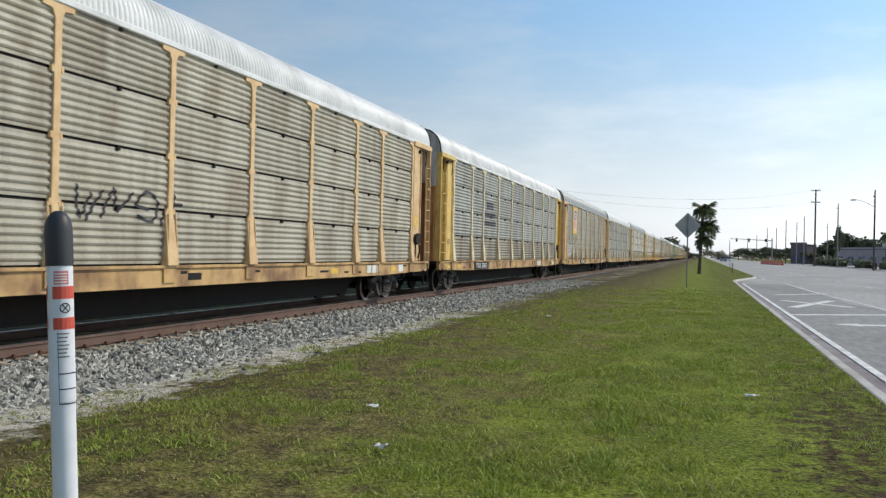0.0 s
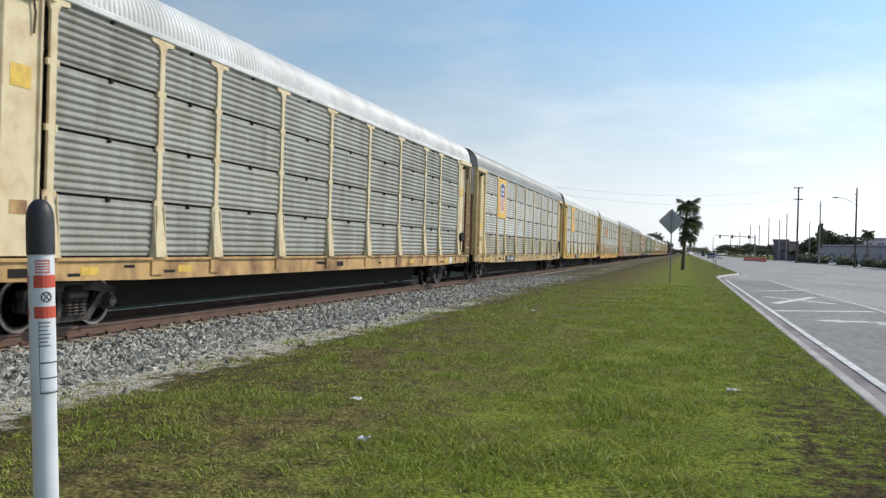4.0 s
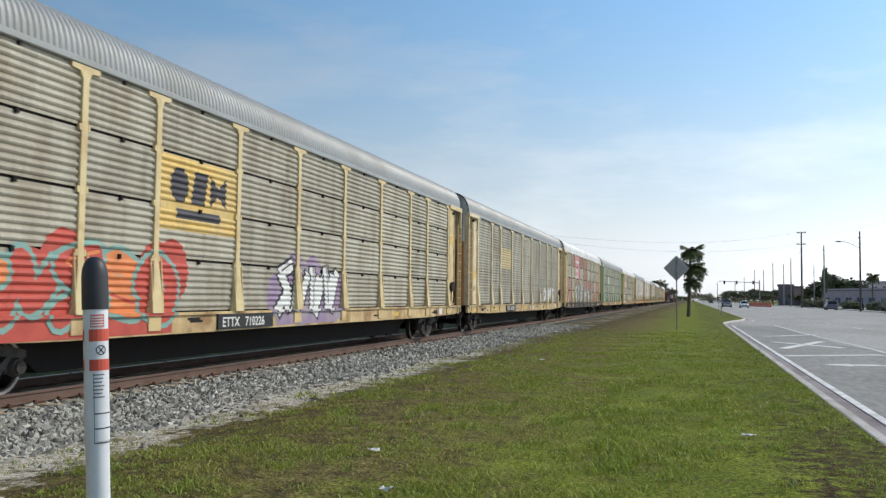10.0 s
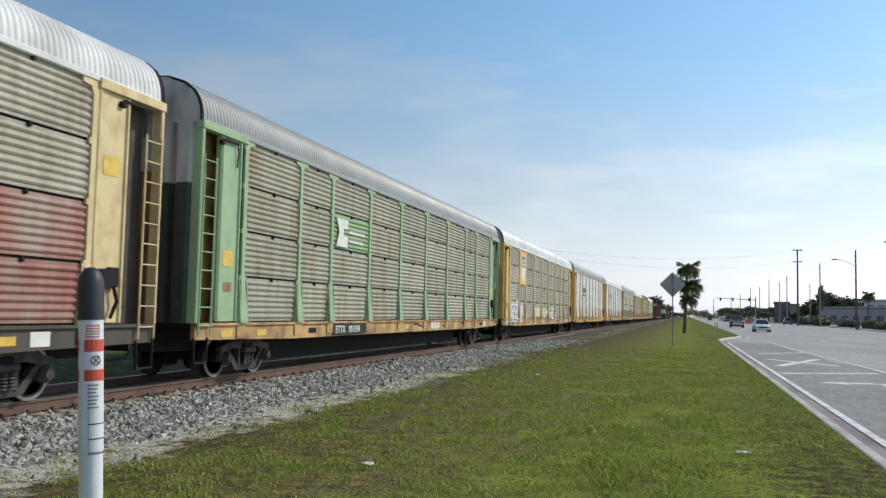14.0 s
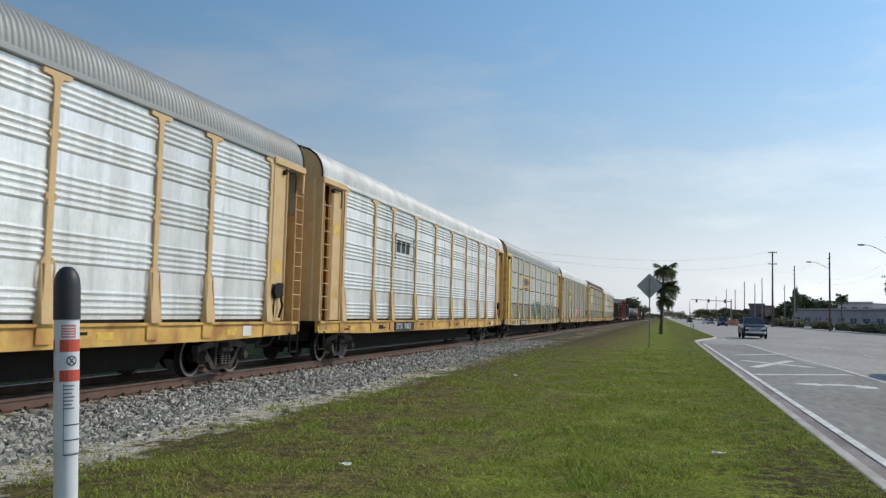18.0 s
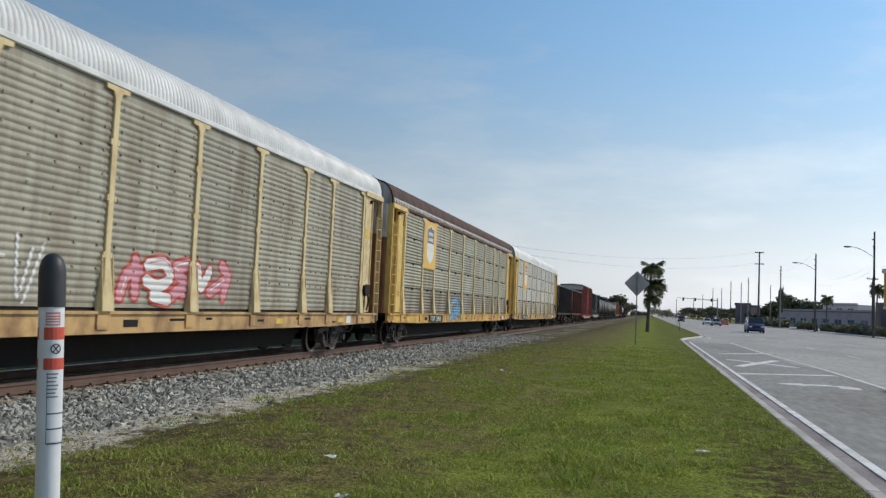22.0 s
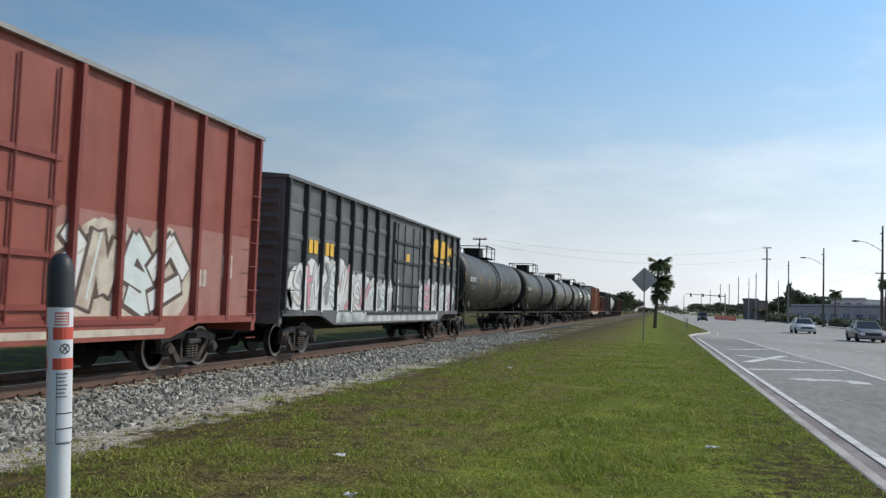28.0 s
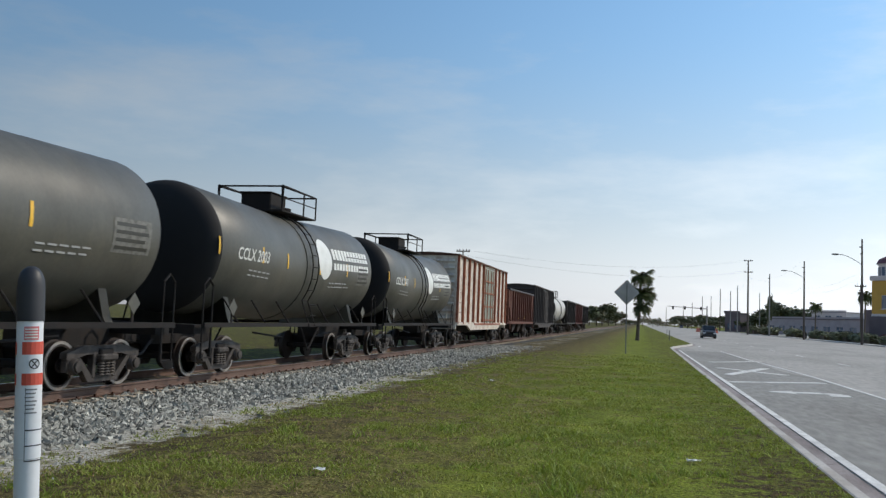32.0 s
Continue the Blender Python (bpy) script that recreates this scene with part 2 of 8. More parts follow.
    def lathe(self, prof, n=20, axis="z", slot=0, at=(0, 0, 0)):
        """prof: (radius, height) pairs from one end to the other."""
        v, f = [], []
        for r, h in prof:
            for i in range(n):
                c, s = r * math.cos(2 * math.pi * i / n), r * math.sin(2 * math.pi * i / n)
                p = {"z": (c, s, h), "y": (c, h, s), "x": (h, c, s)}[axis]
                v.append((p[0] + at[0], p[1] + at[1], p[2] + at[2]))
        for j in range(len(prof) - 1):
            f += [(j * n + i, j * n + (i + 1) % n, (j + 1) * n + (i + 1) % n, (j + 1) * n + i) for i in range(n)]
        k = (len(prof) - 1) * n
        f += [tuple(range(n - 1, -1, -1)), tuple(range(k, k + n))]
        return self.add(v, f, slot)

    def grid(self, rows, slot=0):
        """rows of points, joined to a sheet."""
        w = len(rows[0])
        v = [p for r in rows for p in r]
        f = [(j * w + i, j * w + i + 1, (j + 1) * w + i + 1, (j + 1) * w + i) for j in range(len(rows) - 1) for i in range(w - 1)]
        return self.add(v, f, slot)

    def mesh(self, name, mats=(), smooth=False):
        me = bpy.data.meshes.new(name)
        me.from_pydata(self.v, [], self.f)
        for x in mats:
            me.materials.append(x)
        if any(self.m):
            me.polygons.foreach_set("material_index", self.m)
        bm = bmesh.new()
        bm.from_mesh(me)
        bmesh.ops.recalc_face_normals(bm, faces=bm.faces)
        bm.to_mesh(me)
        bm.free()
        if smooth:
            me.shade_smooth()
            me.set_sharp_from_angle(angle=radians(40))
        return me


def part(name, geo, material, parent=None, label="", smooth=False, at=None):
    """One mesh object of its own under a thing or a part. geo: a Geo or a ready mesh; material: one or a list."""
    mats = material if isinstance(material, (list, tuple)) else [material]
    if isinstance(geo, Geo):
        ob = new(name, geo.mesh(name, mats, smooth))
    else:
        ob = new(name, geo)
        for slot, x in zip(ob.material_slots, mats):
            slot.link = "OBJECT"
            slot.material = x
    ob.parent = parent
    if at is not None:
        ob.matrix_basis = at
    if label:
        ob["label"] = label
    return ob


SHARED = {}


def shared(key, build, slots=1, smooth=False):
    """A mesh that alike pieces share, with empty material slots."""
    if key not in SHARED:
        me = build().mesh(key, (), smooth)
        for _ in range(slots):
            me.materials.append(None)
        SHARED[key] = me
    return SHARED[key]


def thing(name, label, category, m=None, group="", kind=""):
    ob = new(name)
    ob.empty_display_size = 0.2
    if m is not None:
        ob.matrix_basis = m
    return tagged(ob, label, category, group, kind)


SIDE = Matrix(((0, 0, 1, 0), (1, 0, 0, 0), (0, 1, 0, 0), (0, 0, 0, 1)))   # upright, facing +x, reading towards +y


def words(name, text, size, material, parent, at, squeeze=1.0, bold=0.0):
    """Lettering that faces along the z axis of at, its left end at at's origin."""
    cu = bpy.data.curves.new(name, "FONT")
    cu.body, cu.size, cu.extrude, cu.offset = text, size, 0.002, bold
    cu.materials.append(material)
    cu.resolution_u = 2
    ob = new(name, cu)
    ob.parent = parent
    ob.matrix_basis = at @ Matrix.Diagonal((squeeze, 1, 1, 1))
    return ob


DARK = mat("dark_steel", col(24, 21, 20), 0.92, 0.0, col(54, 44, 38), 0.4, bump=0.3)
BLACK = mat("black_paint", col(30, 30, 32), 0.55, 0.0, col(70, 66, 62), 0.3)
RUST = mat("rusty_steel", col(96, 66, 52), 0.8, 0.2, col(58, 40, 34), 0.6, bump=0.3)
WHEEL = mat("wheel_steel", col(46, 40, 37), 0.6, 0.2, col(66, 50, 42), 0.6)
TREAD = mat("worn_wheel_rim", col(176, 170, 164), 0.38, 0.6, col(120, 104, 92), 0.5)
FRAME_MAT = mat("truck_casting", col(78, 71, 66), 0.65, 0.1, col(36, 32, 30), 0.85, scale=4.0, bump=0.3)
WHITE = mat("white_paint", col(232, 232, 226), 0.5, 0, col(170, 165, 150), 0.25)
YELLOW = mat("yellow_paint", col(240, 190, 60), 0.5, 0, col(200, 140, 50), 0.3)

# ---- the place: ground, road, kerb, track ----
TRACK_X, RAIL_Z = -10.6, 0.06
KERB_X = 2.0


def edge_x(y):
    """The line of the kerb: straight, then a taper that widens the verge where the turning lane begins."""
    if y < 62:
        return KERB_X
    s = min(1.0, (y - 62) / 20.0)
    return KERB_X + 2.4 * s * s * (3 - 2 * s)


def grass_z(x, y):
    """Height of the verge: flat by the kerb, with a shallow dip beside the ballast."""
    if x > -4.6:
        z = 0.0
    elif x > -5.9:
        z = -0.12 * (-4.6 - x) / 1.3
    else:
        z = -0.12
    near = max(0.0, 1 - abs(y) / 90)
    return z + 0.03 * near * (noise.noise(Vector((x * 0.35, y * 0.3, 0))) + 0.4 * noise.noise(Vector((x * 1.3, y * 1.1, 4))))


def make_ground_material():
    m = bpy.data.materials.new("grass_and_sand")
    m.use_nodes = True
    n, l = m.node_tree.nodes, m.node_tree.links
    bs = n["Principled BSDF"]
    bs.inputs["Roughness"].default_value = 0.95
    bs.inputs["Specular IOR Level"].default_value = 0.1
    tc = n.new("ShaderNodeTexCoord")

    def tex(scale, detail=5.0, rough=0.55):
        t = n.new("ShaderNodeTexNoise")
        t.inputs["Scale"].default_value, t.inputs["Detail"].default_value, t.inputs["Roughness"].default_value = scale, detail, rough
        l.new(tc.outputs["Object"], t.inputs["Vector"])
        return t.outputs["Fac"]

    def ramp(fac, a, b, ca, cb):
        r = n.new("ShaderNodeValToRGB")
        r.color_ramp.elements[0].position, r.color_ramp.elements[1].position = a, b
        r.color_ramp.elements[0].color, r.color_ramp.elements[1].color = ca, cb
        l.new(fac, r.inputs[0])
        return r.outputs[0]

    def mixed(fac, a, b):
        x = n.new("ShaderNodeMix")
        x.data_type = "RGBA"
        l.new(fac, x.inputs["Factor"])
        l.new(a, x.inputs["A"]), l.new(b, x.inputs["B"])
        return x.outputs["Result"]

    def math_node(op, a, b):
        x = n.new("ShaderNodeMath")
        x.operation = op
        for i, v in enumerate((a, b)):
            if isinstance(v, (int, float)):
                x.inputs[i].default_value = v
            else:
                l.new(v, x.inputs[i])
        return x.outputs[0]

    def span(v, a, b, lo, hi):
        r = n.new("ShaderNodeMapRange")
        r.inputs["From Min"].default_value, r.inputs["From Max"].default_value = a, b
        r.inputs["To Min"].default_value, r.inputs["To Max"].default_value = lo, hi
        l.new(v, r.inputs["Value"])
        return r.outputs[0]

    sep = n.new("ShaderNodeSeparateXYZ")
    l.new(tc.outputs["Object"], sep.inputs[0])
    px, py = sep.outputs["X"], sep.outputs["Y"]
    green = ramp(tex(0.7), 0.35, 0.7, col(112, 124, 46), col(152, 162, 64))
    dry = ramp(tex(6.0), 0.3, 0.75, col(98, 92, 54), col(160, 144, 94))
    soil = ramp(tex(9.0, 6.0, 0.7), 0.35, 0.7, col(56, 48, 36), col(110, 96, 72))
    # dry turf gathers towards the track, in patches
    dryness = math_node("ADD", math_node("MULTIPLY", tex(0.8, 6.0, 0.65), 2.2), math_node("MULTIPLY", span(px, -4.8, 0.5, 0.72, -0.25), math_node("GREATER_THAN", px, -13.0)))
    grass = mixed(span(dryness, 1.05, 1.5, 0.0, 0.9), green, dry)
    bare = math_node("ADD", math_node("MULTIPLY", tex(3.2, 7.0, 0.7), 2.0), span(px, -5.6, -1.0, 0.4, -0.02))
    grass = mixed(span(bare, 1.12, 1.4, 0.0, 0.85), grass, soil)
    worn = math_node("ADD", math_node("MULTIPLY", tex(4.5, 6.0, 0.7), 1.6), math_node("MULTIPLY", span(px, -0.6, 1.2, -0.4, 0.2), span(py, 6.0, 16.0, 1.0, 0.35)))
    grass = mixed(span(worn, 0.8, 1.02, 0.0, 0.95), grass, ramp(tex(11.0, 6.0, 0.7), 0.35, 0.7, col(44, 38, 32), col(112, 88, 62)))
    speck = ramp(tex(24.0, 4.0), 0.32, 0.7, (0.3, 0.3, 0.28, 1), (1.25, 1.25, 1.2, 1))
    mm = n.new("ShaderNodeMix")
    mm.data_type, mm.blend_type = "RGBA", "MULTIPLY"
    mm.inputs["Factor"].default_value = 1.0
    l.new(grass, mm.inputs["A"]), l.new(speck, mm.inputs["B"])
    sand = ramp(tex(14.0, 9.0, 0.8), 0.36, 0.62, col(116, 110, 92), col(224, 218, 204))
    # the bare strip beside the ballast, ragged and broken by grass
    wob = math_node("ADD", math_node("ADD", px, math_node("MULTIPLY", tex(0.55, 3.0), 1.6)), math_node("MULTIPLY", tex(2.6, 7.0, 0.75), 3.6))
    strip = math_node("MULTIPLY", span(wob, -3.5, -3.2, 1.0, 0.0), math_node("GREATER_THAN", px, -11.0))
    thin = math_node("ADD", span(py, 14.0, 34.0, 1.0, 0.25), math_node("MULTIPLY", math_node("SUBTRACT", tex(0.35, 3.0), 0.5), 1.5))
    strip = math_node("MULTIPLY", strip, span(thin, 0.2, 0.75, 0.0, 1.0))
    strip = math_node("MULTIPLY", strip, span(tex(3.4, 9.0, 0.78), 0.4, 0.5, 0.2, 1.0))
    l.new(mixed(strip, mm.outputs["Result"], sand), bs.inputs["Base Color"])
    bp = n.new("ShaderNodeBump")
    bp.inputs["Strength"].default_value, bp.inputs["Distance"].default_value = 0.8, 0.05
    l.new(tex(22.0, 5.0), bp.inputs["Height"])
    l.new(bp.outputs[0], bs.inputs["Normal"])
    return m


GROUND_MAT = make_ground_material()


def make_ground():
    """One sheet to the horizon: field, track bed, verge, and a bed under the road."""
    ys = [-2500, -600, -200, -80, -40] + [-20 + i for i in range(0, 60)] + [40 + 2 * i for i in range(32)] + [106, 120, 140, 170, 220, 300, 450, 800, 1500, 3000]
    rows = []
    for y in ys:
        e = edge_x(y)
        xs = [-2500, -600, -200, -80, -40, -25, -18, -16.5, -14.5, -13.0, -11.5, -9.7, -8.6, -7.9, -7.2]
        zs = [0.0] * 7 + [-0.05, -0.12, -0.16, -0.16, -0.16, -0.18, -0.2, -0.2]
        k = 44
        for i in range(1, k + 1):
            x = -7.2 + (e + 0.04 + 7.2) * i / k
            xs.append(x)
            zs.append(grass_z(x, y) if x < e - 0.15 else 0.0)
        xs += [e + 0.05, 29.0, 29.4, 40, 80, 200, 600, 2500]
        zs += [-0.45, -0.45, 0.0, 0.0, 0.0, 0.0, 0.0, 0.0]
        rows.append([(x, y, z) for x, z in zip(xs, zs)])
    g = Geo().grid(rows)
    ob = part("ground", g, GROUND_MAT, smooth=True)
    tagged(ob, "flat green grass verge with dry patches and a sandy strip", "ground", kind="structure")


make_ground()
ASPHALT = mat("asphalt", col(172, 167, 159), 0.85, 0, col(138, 134, 126), 0.5, grain=0.42, scale=0.35, stretch=(1, 0.25, 1), bump=0.35, bump_scale=60)
CONCRETE = mat("kerb_concrete", col(198, 192, 184), 0.85, 0, col(152, 142, 130), 0.6, grain=0.2, scale=1.2, bump=0.3, bump_scale=60)
GUTTER = mat("gutter_concrete", col(160, 150, 146), 0.9, 0, col(112, 100, 96), 0.7, grain=0.3, scale=2.2, stretch=(1, 0.3, 1), bump=0.3, bump_scale=60)
LANE = mat("lane_asphalt", col(150, 147, 140), 0.88, 0, col(128, 125, 118), 0.6, grain=0.45, scale=0.5, stretch=(1, 0.25, 1), bump=0.4, bump_scale=70)
ROADPAINT = mat("road_paint", col(234, 232, 226), 0.8, 0, col(172, 169, 162), 0.6, grain=0.35, scale=2.6)


def make_road():
    ys = [-400, -100, -30] + [-20 + 4 * i for i in range(30)] + [104, 120, 150, 200, 300, 500, 900, 1800]
    rows = []
    for y in ys:
        e = edge_x(y) + 0.45
        rows.append([(x, y, z) for x, z in ((e, -0.09), (e + 4, -0.06), (12, 0.0), (16, 0.02), (22, -0.02), (29.0, -0.1))])
    g = Geo().grid(rows)
    ob = part("road", g, ASPHALT, smooth=True)
    tagged(ob, "worn light grey asphalt road with faded white markings", "road", kind="structure")


make_road()


def swept(line, prof):
    """A profile of (offset to the right, height) swept along (x, y) places."""
    rows = []
    for i, (x, y) in enumerate(line):
        a, b = line[max(0, i - 1)], line[min(len(line) - 1, i + 1)]
        d = Vector((b[0] - a[0], b[1] - a[1])).normalized()
        rows.append([(x + d.y * o, y - d.x * o, z) for o, z in prof])
    return Geo().grid(rows)


def make_kerb():
    """Kerb and gutter in cast lengths with open joints."""
    root = thing("kerb", "pale grey concrete kerb and gutter along the road", "kerb", kind="structure")
    prof = [(-0.02, -0.3), (-0.02, 0.0), (0.0, 0.012), (0.12, 0.012), (0.14, -0.005), (0.17, -0.115), (0.17, -0.3)]
    pan = [(0.172, -0.3), (0.172, -0.112), (0.2, -0.118), (0.45, -0.094), (0.45, -0.3)]
    y = -6.0
    while y < 120:
        step = 3.0 if y < 58 or y > 84 else 1.5
        line = [(edge_x(y + step * k / 4), y + 0.006 + (step - 0.012) * k / 4) for k in range(5)]
        part("kerb_length", swept(line, prof), CONCRETE, root)
        part("gutter_length", swept(line, pan), GUTTER, root)
        y += step
    line = [(edge_x(v), v) for v in (120, 200, 400, 900)]
    part("far_kerb_length", swept(line, prof), CONCRETE, root)
    part("far_gutter", swept(line, pan), GUTTER, root)
    far = thing("far_kerb", "concrete kerb on the opposite side of the road", "kerb", kind="structure")
    part("kerb_length", swept([(28.9, -200), (28.9, 60), (28.9, 200), (28.9, 900)], [(0, -0.3), (0, 0.03), (0.02, 0.045), (0.2, 0.045), (0.22, -0.2)]), CONCRETE, far)


make_kerb()


def ribbon(pts, w):
    """A band of width w along (x, y) places, as quads."""
    out = []
    for a, b in zip(pts, pts[1:]):
        d = Vector((b[0] - a[0], b[1] - a[1])).normalized() * (w / 2)
        out.append([(a[0] - d.y, a[1] + d.x), (a[0] + d.y, a[1] - d.x), (b[0] + d.y, b[1] - d.x), (b[0] - d.y, b[1] + d.x)])
    return out


def raised(polys, name, label, z=0.013, surface=None):
    """Painted markings that follow the crossfall of the carriageway."""
    g = Geo()
    for p in polys:
        v = []
        for x, y in p:
            e = edge_x(y) + 0.45
            h = -0.09 + 0.03 * min(1, (x - e) / 4) if x < e + 4 else -0.06 + 0.06 * (x - e - 4) / max(0.1, 12 - e - 4)
            v.append((x, y, h + z))
        k = len(v)
        g.add(v + [(x, y, h - 0.02) for x, y, h in v], [tuple(range(k)), tuple(range(2 * k - 1, k - 1, -1))] + [(i, (i + 1) % k, k + (i + 1) % k, k + i) for i in range(k)])
    ob = part(name, g, surface or ROADPAINT)
    tagged(ob, label, "road marking" if surface is None else "road", kind="structure")


raised([[(2.46, a), (5.88 if a < 33 else 5.4, a), (5.88 if a < 29 else 5.4, a + 4), (2.46, a + 4)] for a in range(-20, 60, 4)], "turning_lane", "darker newer asphalt of the turning lane", 0.005, LANE)
raised(ribbon([(2.66, 28.1), (5.62, 29.6)], 0.4), "stop_line", "white painted bar across the turning lane")
raised([[(3.25, 24.6), (3.95, 24.1), (3.95, 25.15)]] + ribbon([(3.95, 24.65), (4.7, 24.75), (5.0, 24.5), (4.95, 23.8)], 0.5), "turn_arrow", "white painted turn arrow on the asphalt")
raised(ribbon([(3.0, 32.3), (5.05, 38.4)], 0.36) + ribbon([(3.1, 37.3), (5.1, 33.5)], 0.36), "crossing_mark", "white painted railway crossing cross on the asphalt")
raised(ribbon([(3.2, 42.8), (5.7, 45.8)], 0.36), "stop_line", "white painted bar across the turning lane")
raised(ribbon([(5.95, 5), (5.95, 33), (5.4, 49), (5.3, 62)], 0.12), "lane_line", "solid white lane line")
raised(ribbon([(2.53, -5), (2.53, 20), (2.53, 60)], 0.13), "edge_line", "white painted edge line beside the gutter")
raised(ribbon([(4.6, 73), (4.85, 76.5)], 0.14) + [q for k in range(30) for q in ribbon([(9.6, 8 + 12 * k), (9.6, 11 + 12 * k)], 0.12)], "lane_line", "dashed white lane line")

# ---- railway track ----
BALLAST = mat("ballast_bed", col(62, 61, 58), 0.9, 0, col(36, 34, 33), 0.7, grain=0.5, scale=4.0, bump=0.9, bump_scale=26)
STONE = mat("ballast_stone", col(162, 160, 149), 0.85, 0, col(80, 77, 70), 0.6, grain=0.2, scale=5.0, vary=0.62, island=True)
TIE = mat("weathered_tie", col(172, 156, 134), 0.9, 0, col(196, 182, 160), 0.5, grain=0.3, scale=3.0, stretch=(1, 4, 1), bump=0.5, bump_scale=30, vary=0.25)
RAIL = mat("rail_rust", col(112, 90, 79), 0.8, 0.1, col(86, 67, 59), 0.5, grain=0.2, scale=2.0)
RAILTOP = mat("polished_rail_head", col(150, 148, 150), 0.3, 0.9, col(100, 96, 96), 0.3, scale=2.0)


def bed_z(x):
    """Height of the ballast at x from the centre line."""
    a = abs(x)
    if a < 1.36:
        return -0.165
    return -0.16 - 0.095 * min(1, max(0, a - 1.55) / 2.0)


def make_track():
    bed = Geo()
    rows = []
    for y in [-60, -20] + [-8 + 0.8 * i for i in range(90)] + [66, 80, 110, 160, 260, 500, 1500]:
        rows.append([(TRACK_X + x, y, bed_z(x) - (0.3 if abs(x) > 3.6 else 0) + 0.03 * noise.noise(Vector((x * 2, y * 1.5, 9))))
                     for x in (-4.2, -3.55, -3.0, -2.4, -1.9, -1.55, -1.3, -0.8, 0, 0.8, 1.3, 1.45, 1.9, 2.3, 2.7, 3.1, 3.55, 4.2)])
    ob = part("ballast_bed", bed.grid(rows), BALLAST, smooth=True)
    tagged(ob, "grey crushed stone ballast under the railway track", "ballast", kind="structure")
    # loose stones on the shoulder facing the verge and beside the rails
    rs = np.random.RandomState(3)
    base = np.array([(1, 0, 0), (0, 1, 0), (-1, 0, 0), (0, -1, 0), (0, 0, 1), (0, 0, -1)], float)
    tri = np.array([(0, 1, 4), (1, 2, 4), (2, 3, 4), (3, 0, 4), (1, 0, 5), (2, 1, 5), (3, 2, 5), (0, 3, 5)])
    count = 46000
    y = 3 + 52 * rs.rand(count) ** 2.3
    x = 1.38 + 2.25 * rs.rand(count) + 0.2 * np.abs(rs.normal(size=count))
    inner = rs.rand(count) < 0.06
    x[inner] = 0.85 + 0.5 * rs.rand(inner.sum())
    loose = rs.rand(count) < 0.08
    x[loose] += rs.rand(loose.sum()) ** 1.5 * 2.0
    z = np.where(x < 1.36, -0.18, -0.165 - 0.09 * np.minimum(1, np.maximum(0, x - 1.55) / 2.0))
    z = np.where(x > 3.6, -0.17, z)
    size = (0.026 + 0.036 * rs.rand(count)) * (1 + 0.013 * y)
    v = base[None] * (0.65 + 0.7 * rs.rand(count, 6, 1)) * size[:, None, None] * (0.7 + 0.6 * rs.rand(count, 1, 3))
    a, b = rs.rand(count) * 6.28, rs.rand(count) * 6.28
    ca, sa, cb, sb = np.cos(a)[:, None], np.sin(a)[:, None], np.cos(b)[:, None], np.sin(b)[:, None]
    vx, vy, vz = v[..., 0], v[..., 1], v[..., 2]
    vx, vy = vx * ca - vy * sa, vx * sa + vy * ca
    vy, vz = vy * cb - vz * sb, vy * sb + vz * cb
    pts = np.stack([vx + (TRACK_X + x)[:, None], vy + y[:, None], vz + (z + size * 0.35)[:, None]], -1).reshape(-1, 3)
    faces = (tri[None] + 6 * np.arange(count)[:, None, None]).reshape(-1, 3)
    me = bpy.data.meshes.new("ballast_stones")
    me.from_pydata(pts.tolist(), [], faces.tolist())
    me.materials.append(STONE)
    ob = new("ballast_stones", me)
    tagged(ob, "loose grey and white crushed ballast stones", "ballast", kind="stuff")
    track = thing("railway_track", "straight rusty railway track on wooden ties", "railway track", kind="structure")
    head = [(-0.07, 0), (0.07, 0), (0.07, 0.012), (0.012, 0.03), (0.012, 0.12), (0.036, 0.13), (0.036, 0.168), (-0.036, 0.168), (-0.036, 0.13), (-0.012, 0.12), (-0.012, 0.03), (-0.07, 0.012)]
    for s in (-1, 1):
        c = TRACK_X + s * 0.755
        part("rail", Geo().prism([(c + u, RAIL_Z - 0.172 + w) for u, w in head], "y", -80, 1500), RAIL, track)
        part("rail_head", Geo().box(c - 0.033, c + 0.033, -80, 1500, RAIL_Z - 0.003, RAIL_Z + 0.001), RAILTOP, track, "polished running surface")
    tie = shared("tie", lambda: Geo().box(-1.37, 1.37, -0.115, 0.115, -0.2, 0, bevel=0.012))
    plate = shared("tie_plate", lambda: Geo().box(-0.17, 0.17, -0.1, 0.1, 0, 0.018).box(0.075, 0.11, -0.06, -0.02, 0.018, 0.055).box(-0.11, -0.075, 0.02, 0.06, 0.018, 0.055))
    for i in range(150):
        y = -4 + 0.52 * i + random.uniform(-0.03, 0.03)
        t = part("tie", tie, TIE, track, at=pose(TRACK_X + random.uniform(-0.04, 0.04), y, RAIL_Z - 0.188, 0, 0, random.uniform(-1, 1)))
        part("tie_plate", plate, RUST, track, at=pose(TRACK_X + 0.755, y, RAIL_Z - 0.188))
    g = Geo()
    for i in range(900):
        y = -4 + 0.52 * (150 + i)
        g.box(TRACK_X - 1.3, TRACK_X + 1.3, y - 0.11, y + 0.11, RAIL_Z - 0.38, RAIL_Z - 0.19)
    tagged(part("far_ties", g, TIE, track), kind="stuff")


make_track()


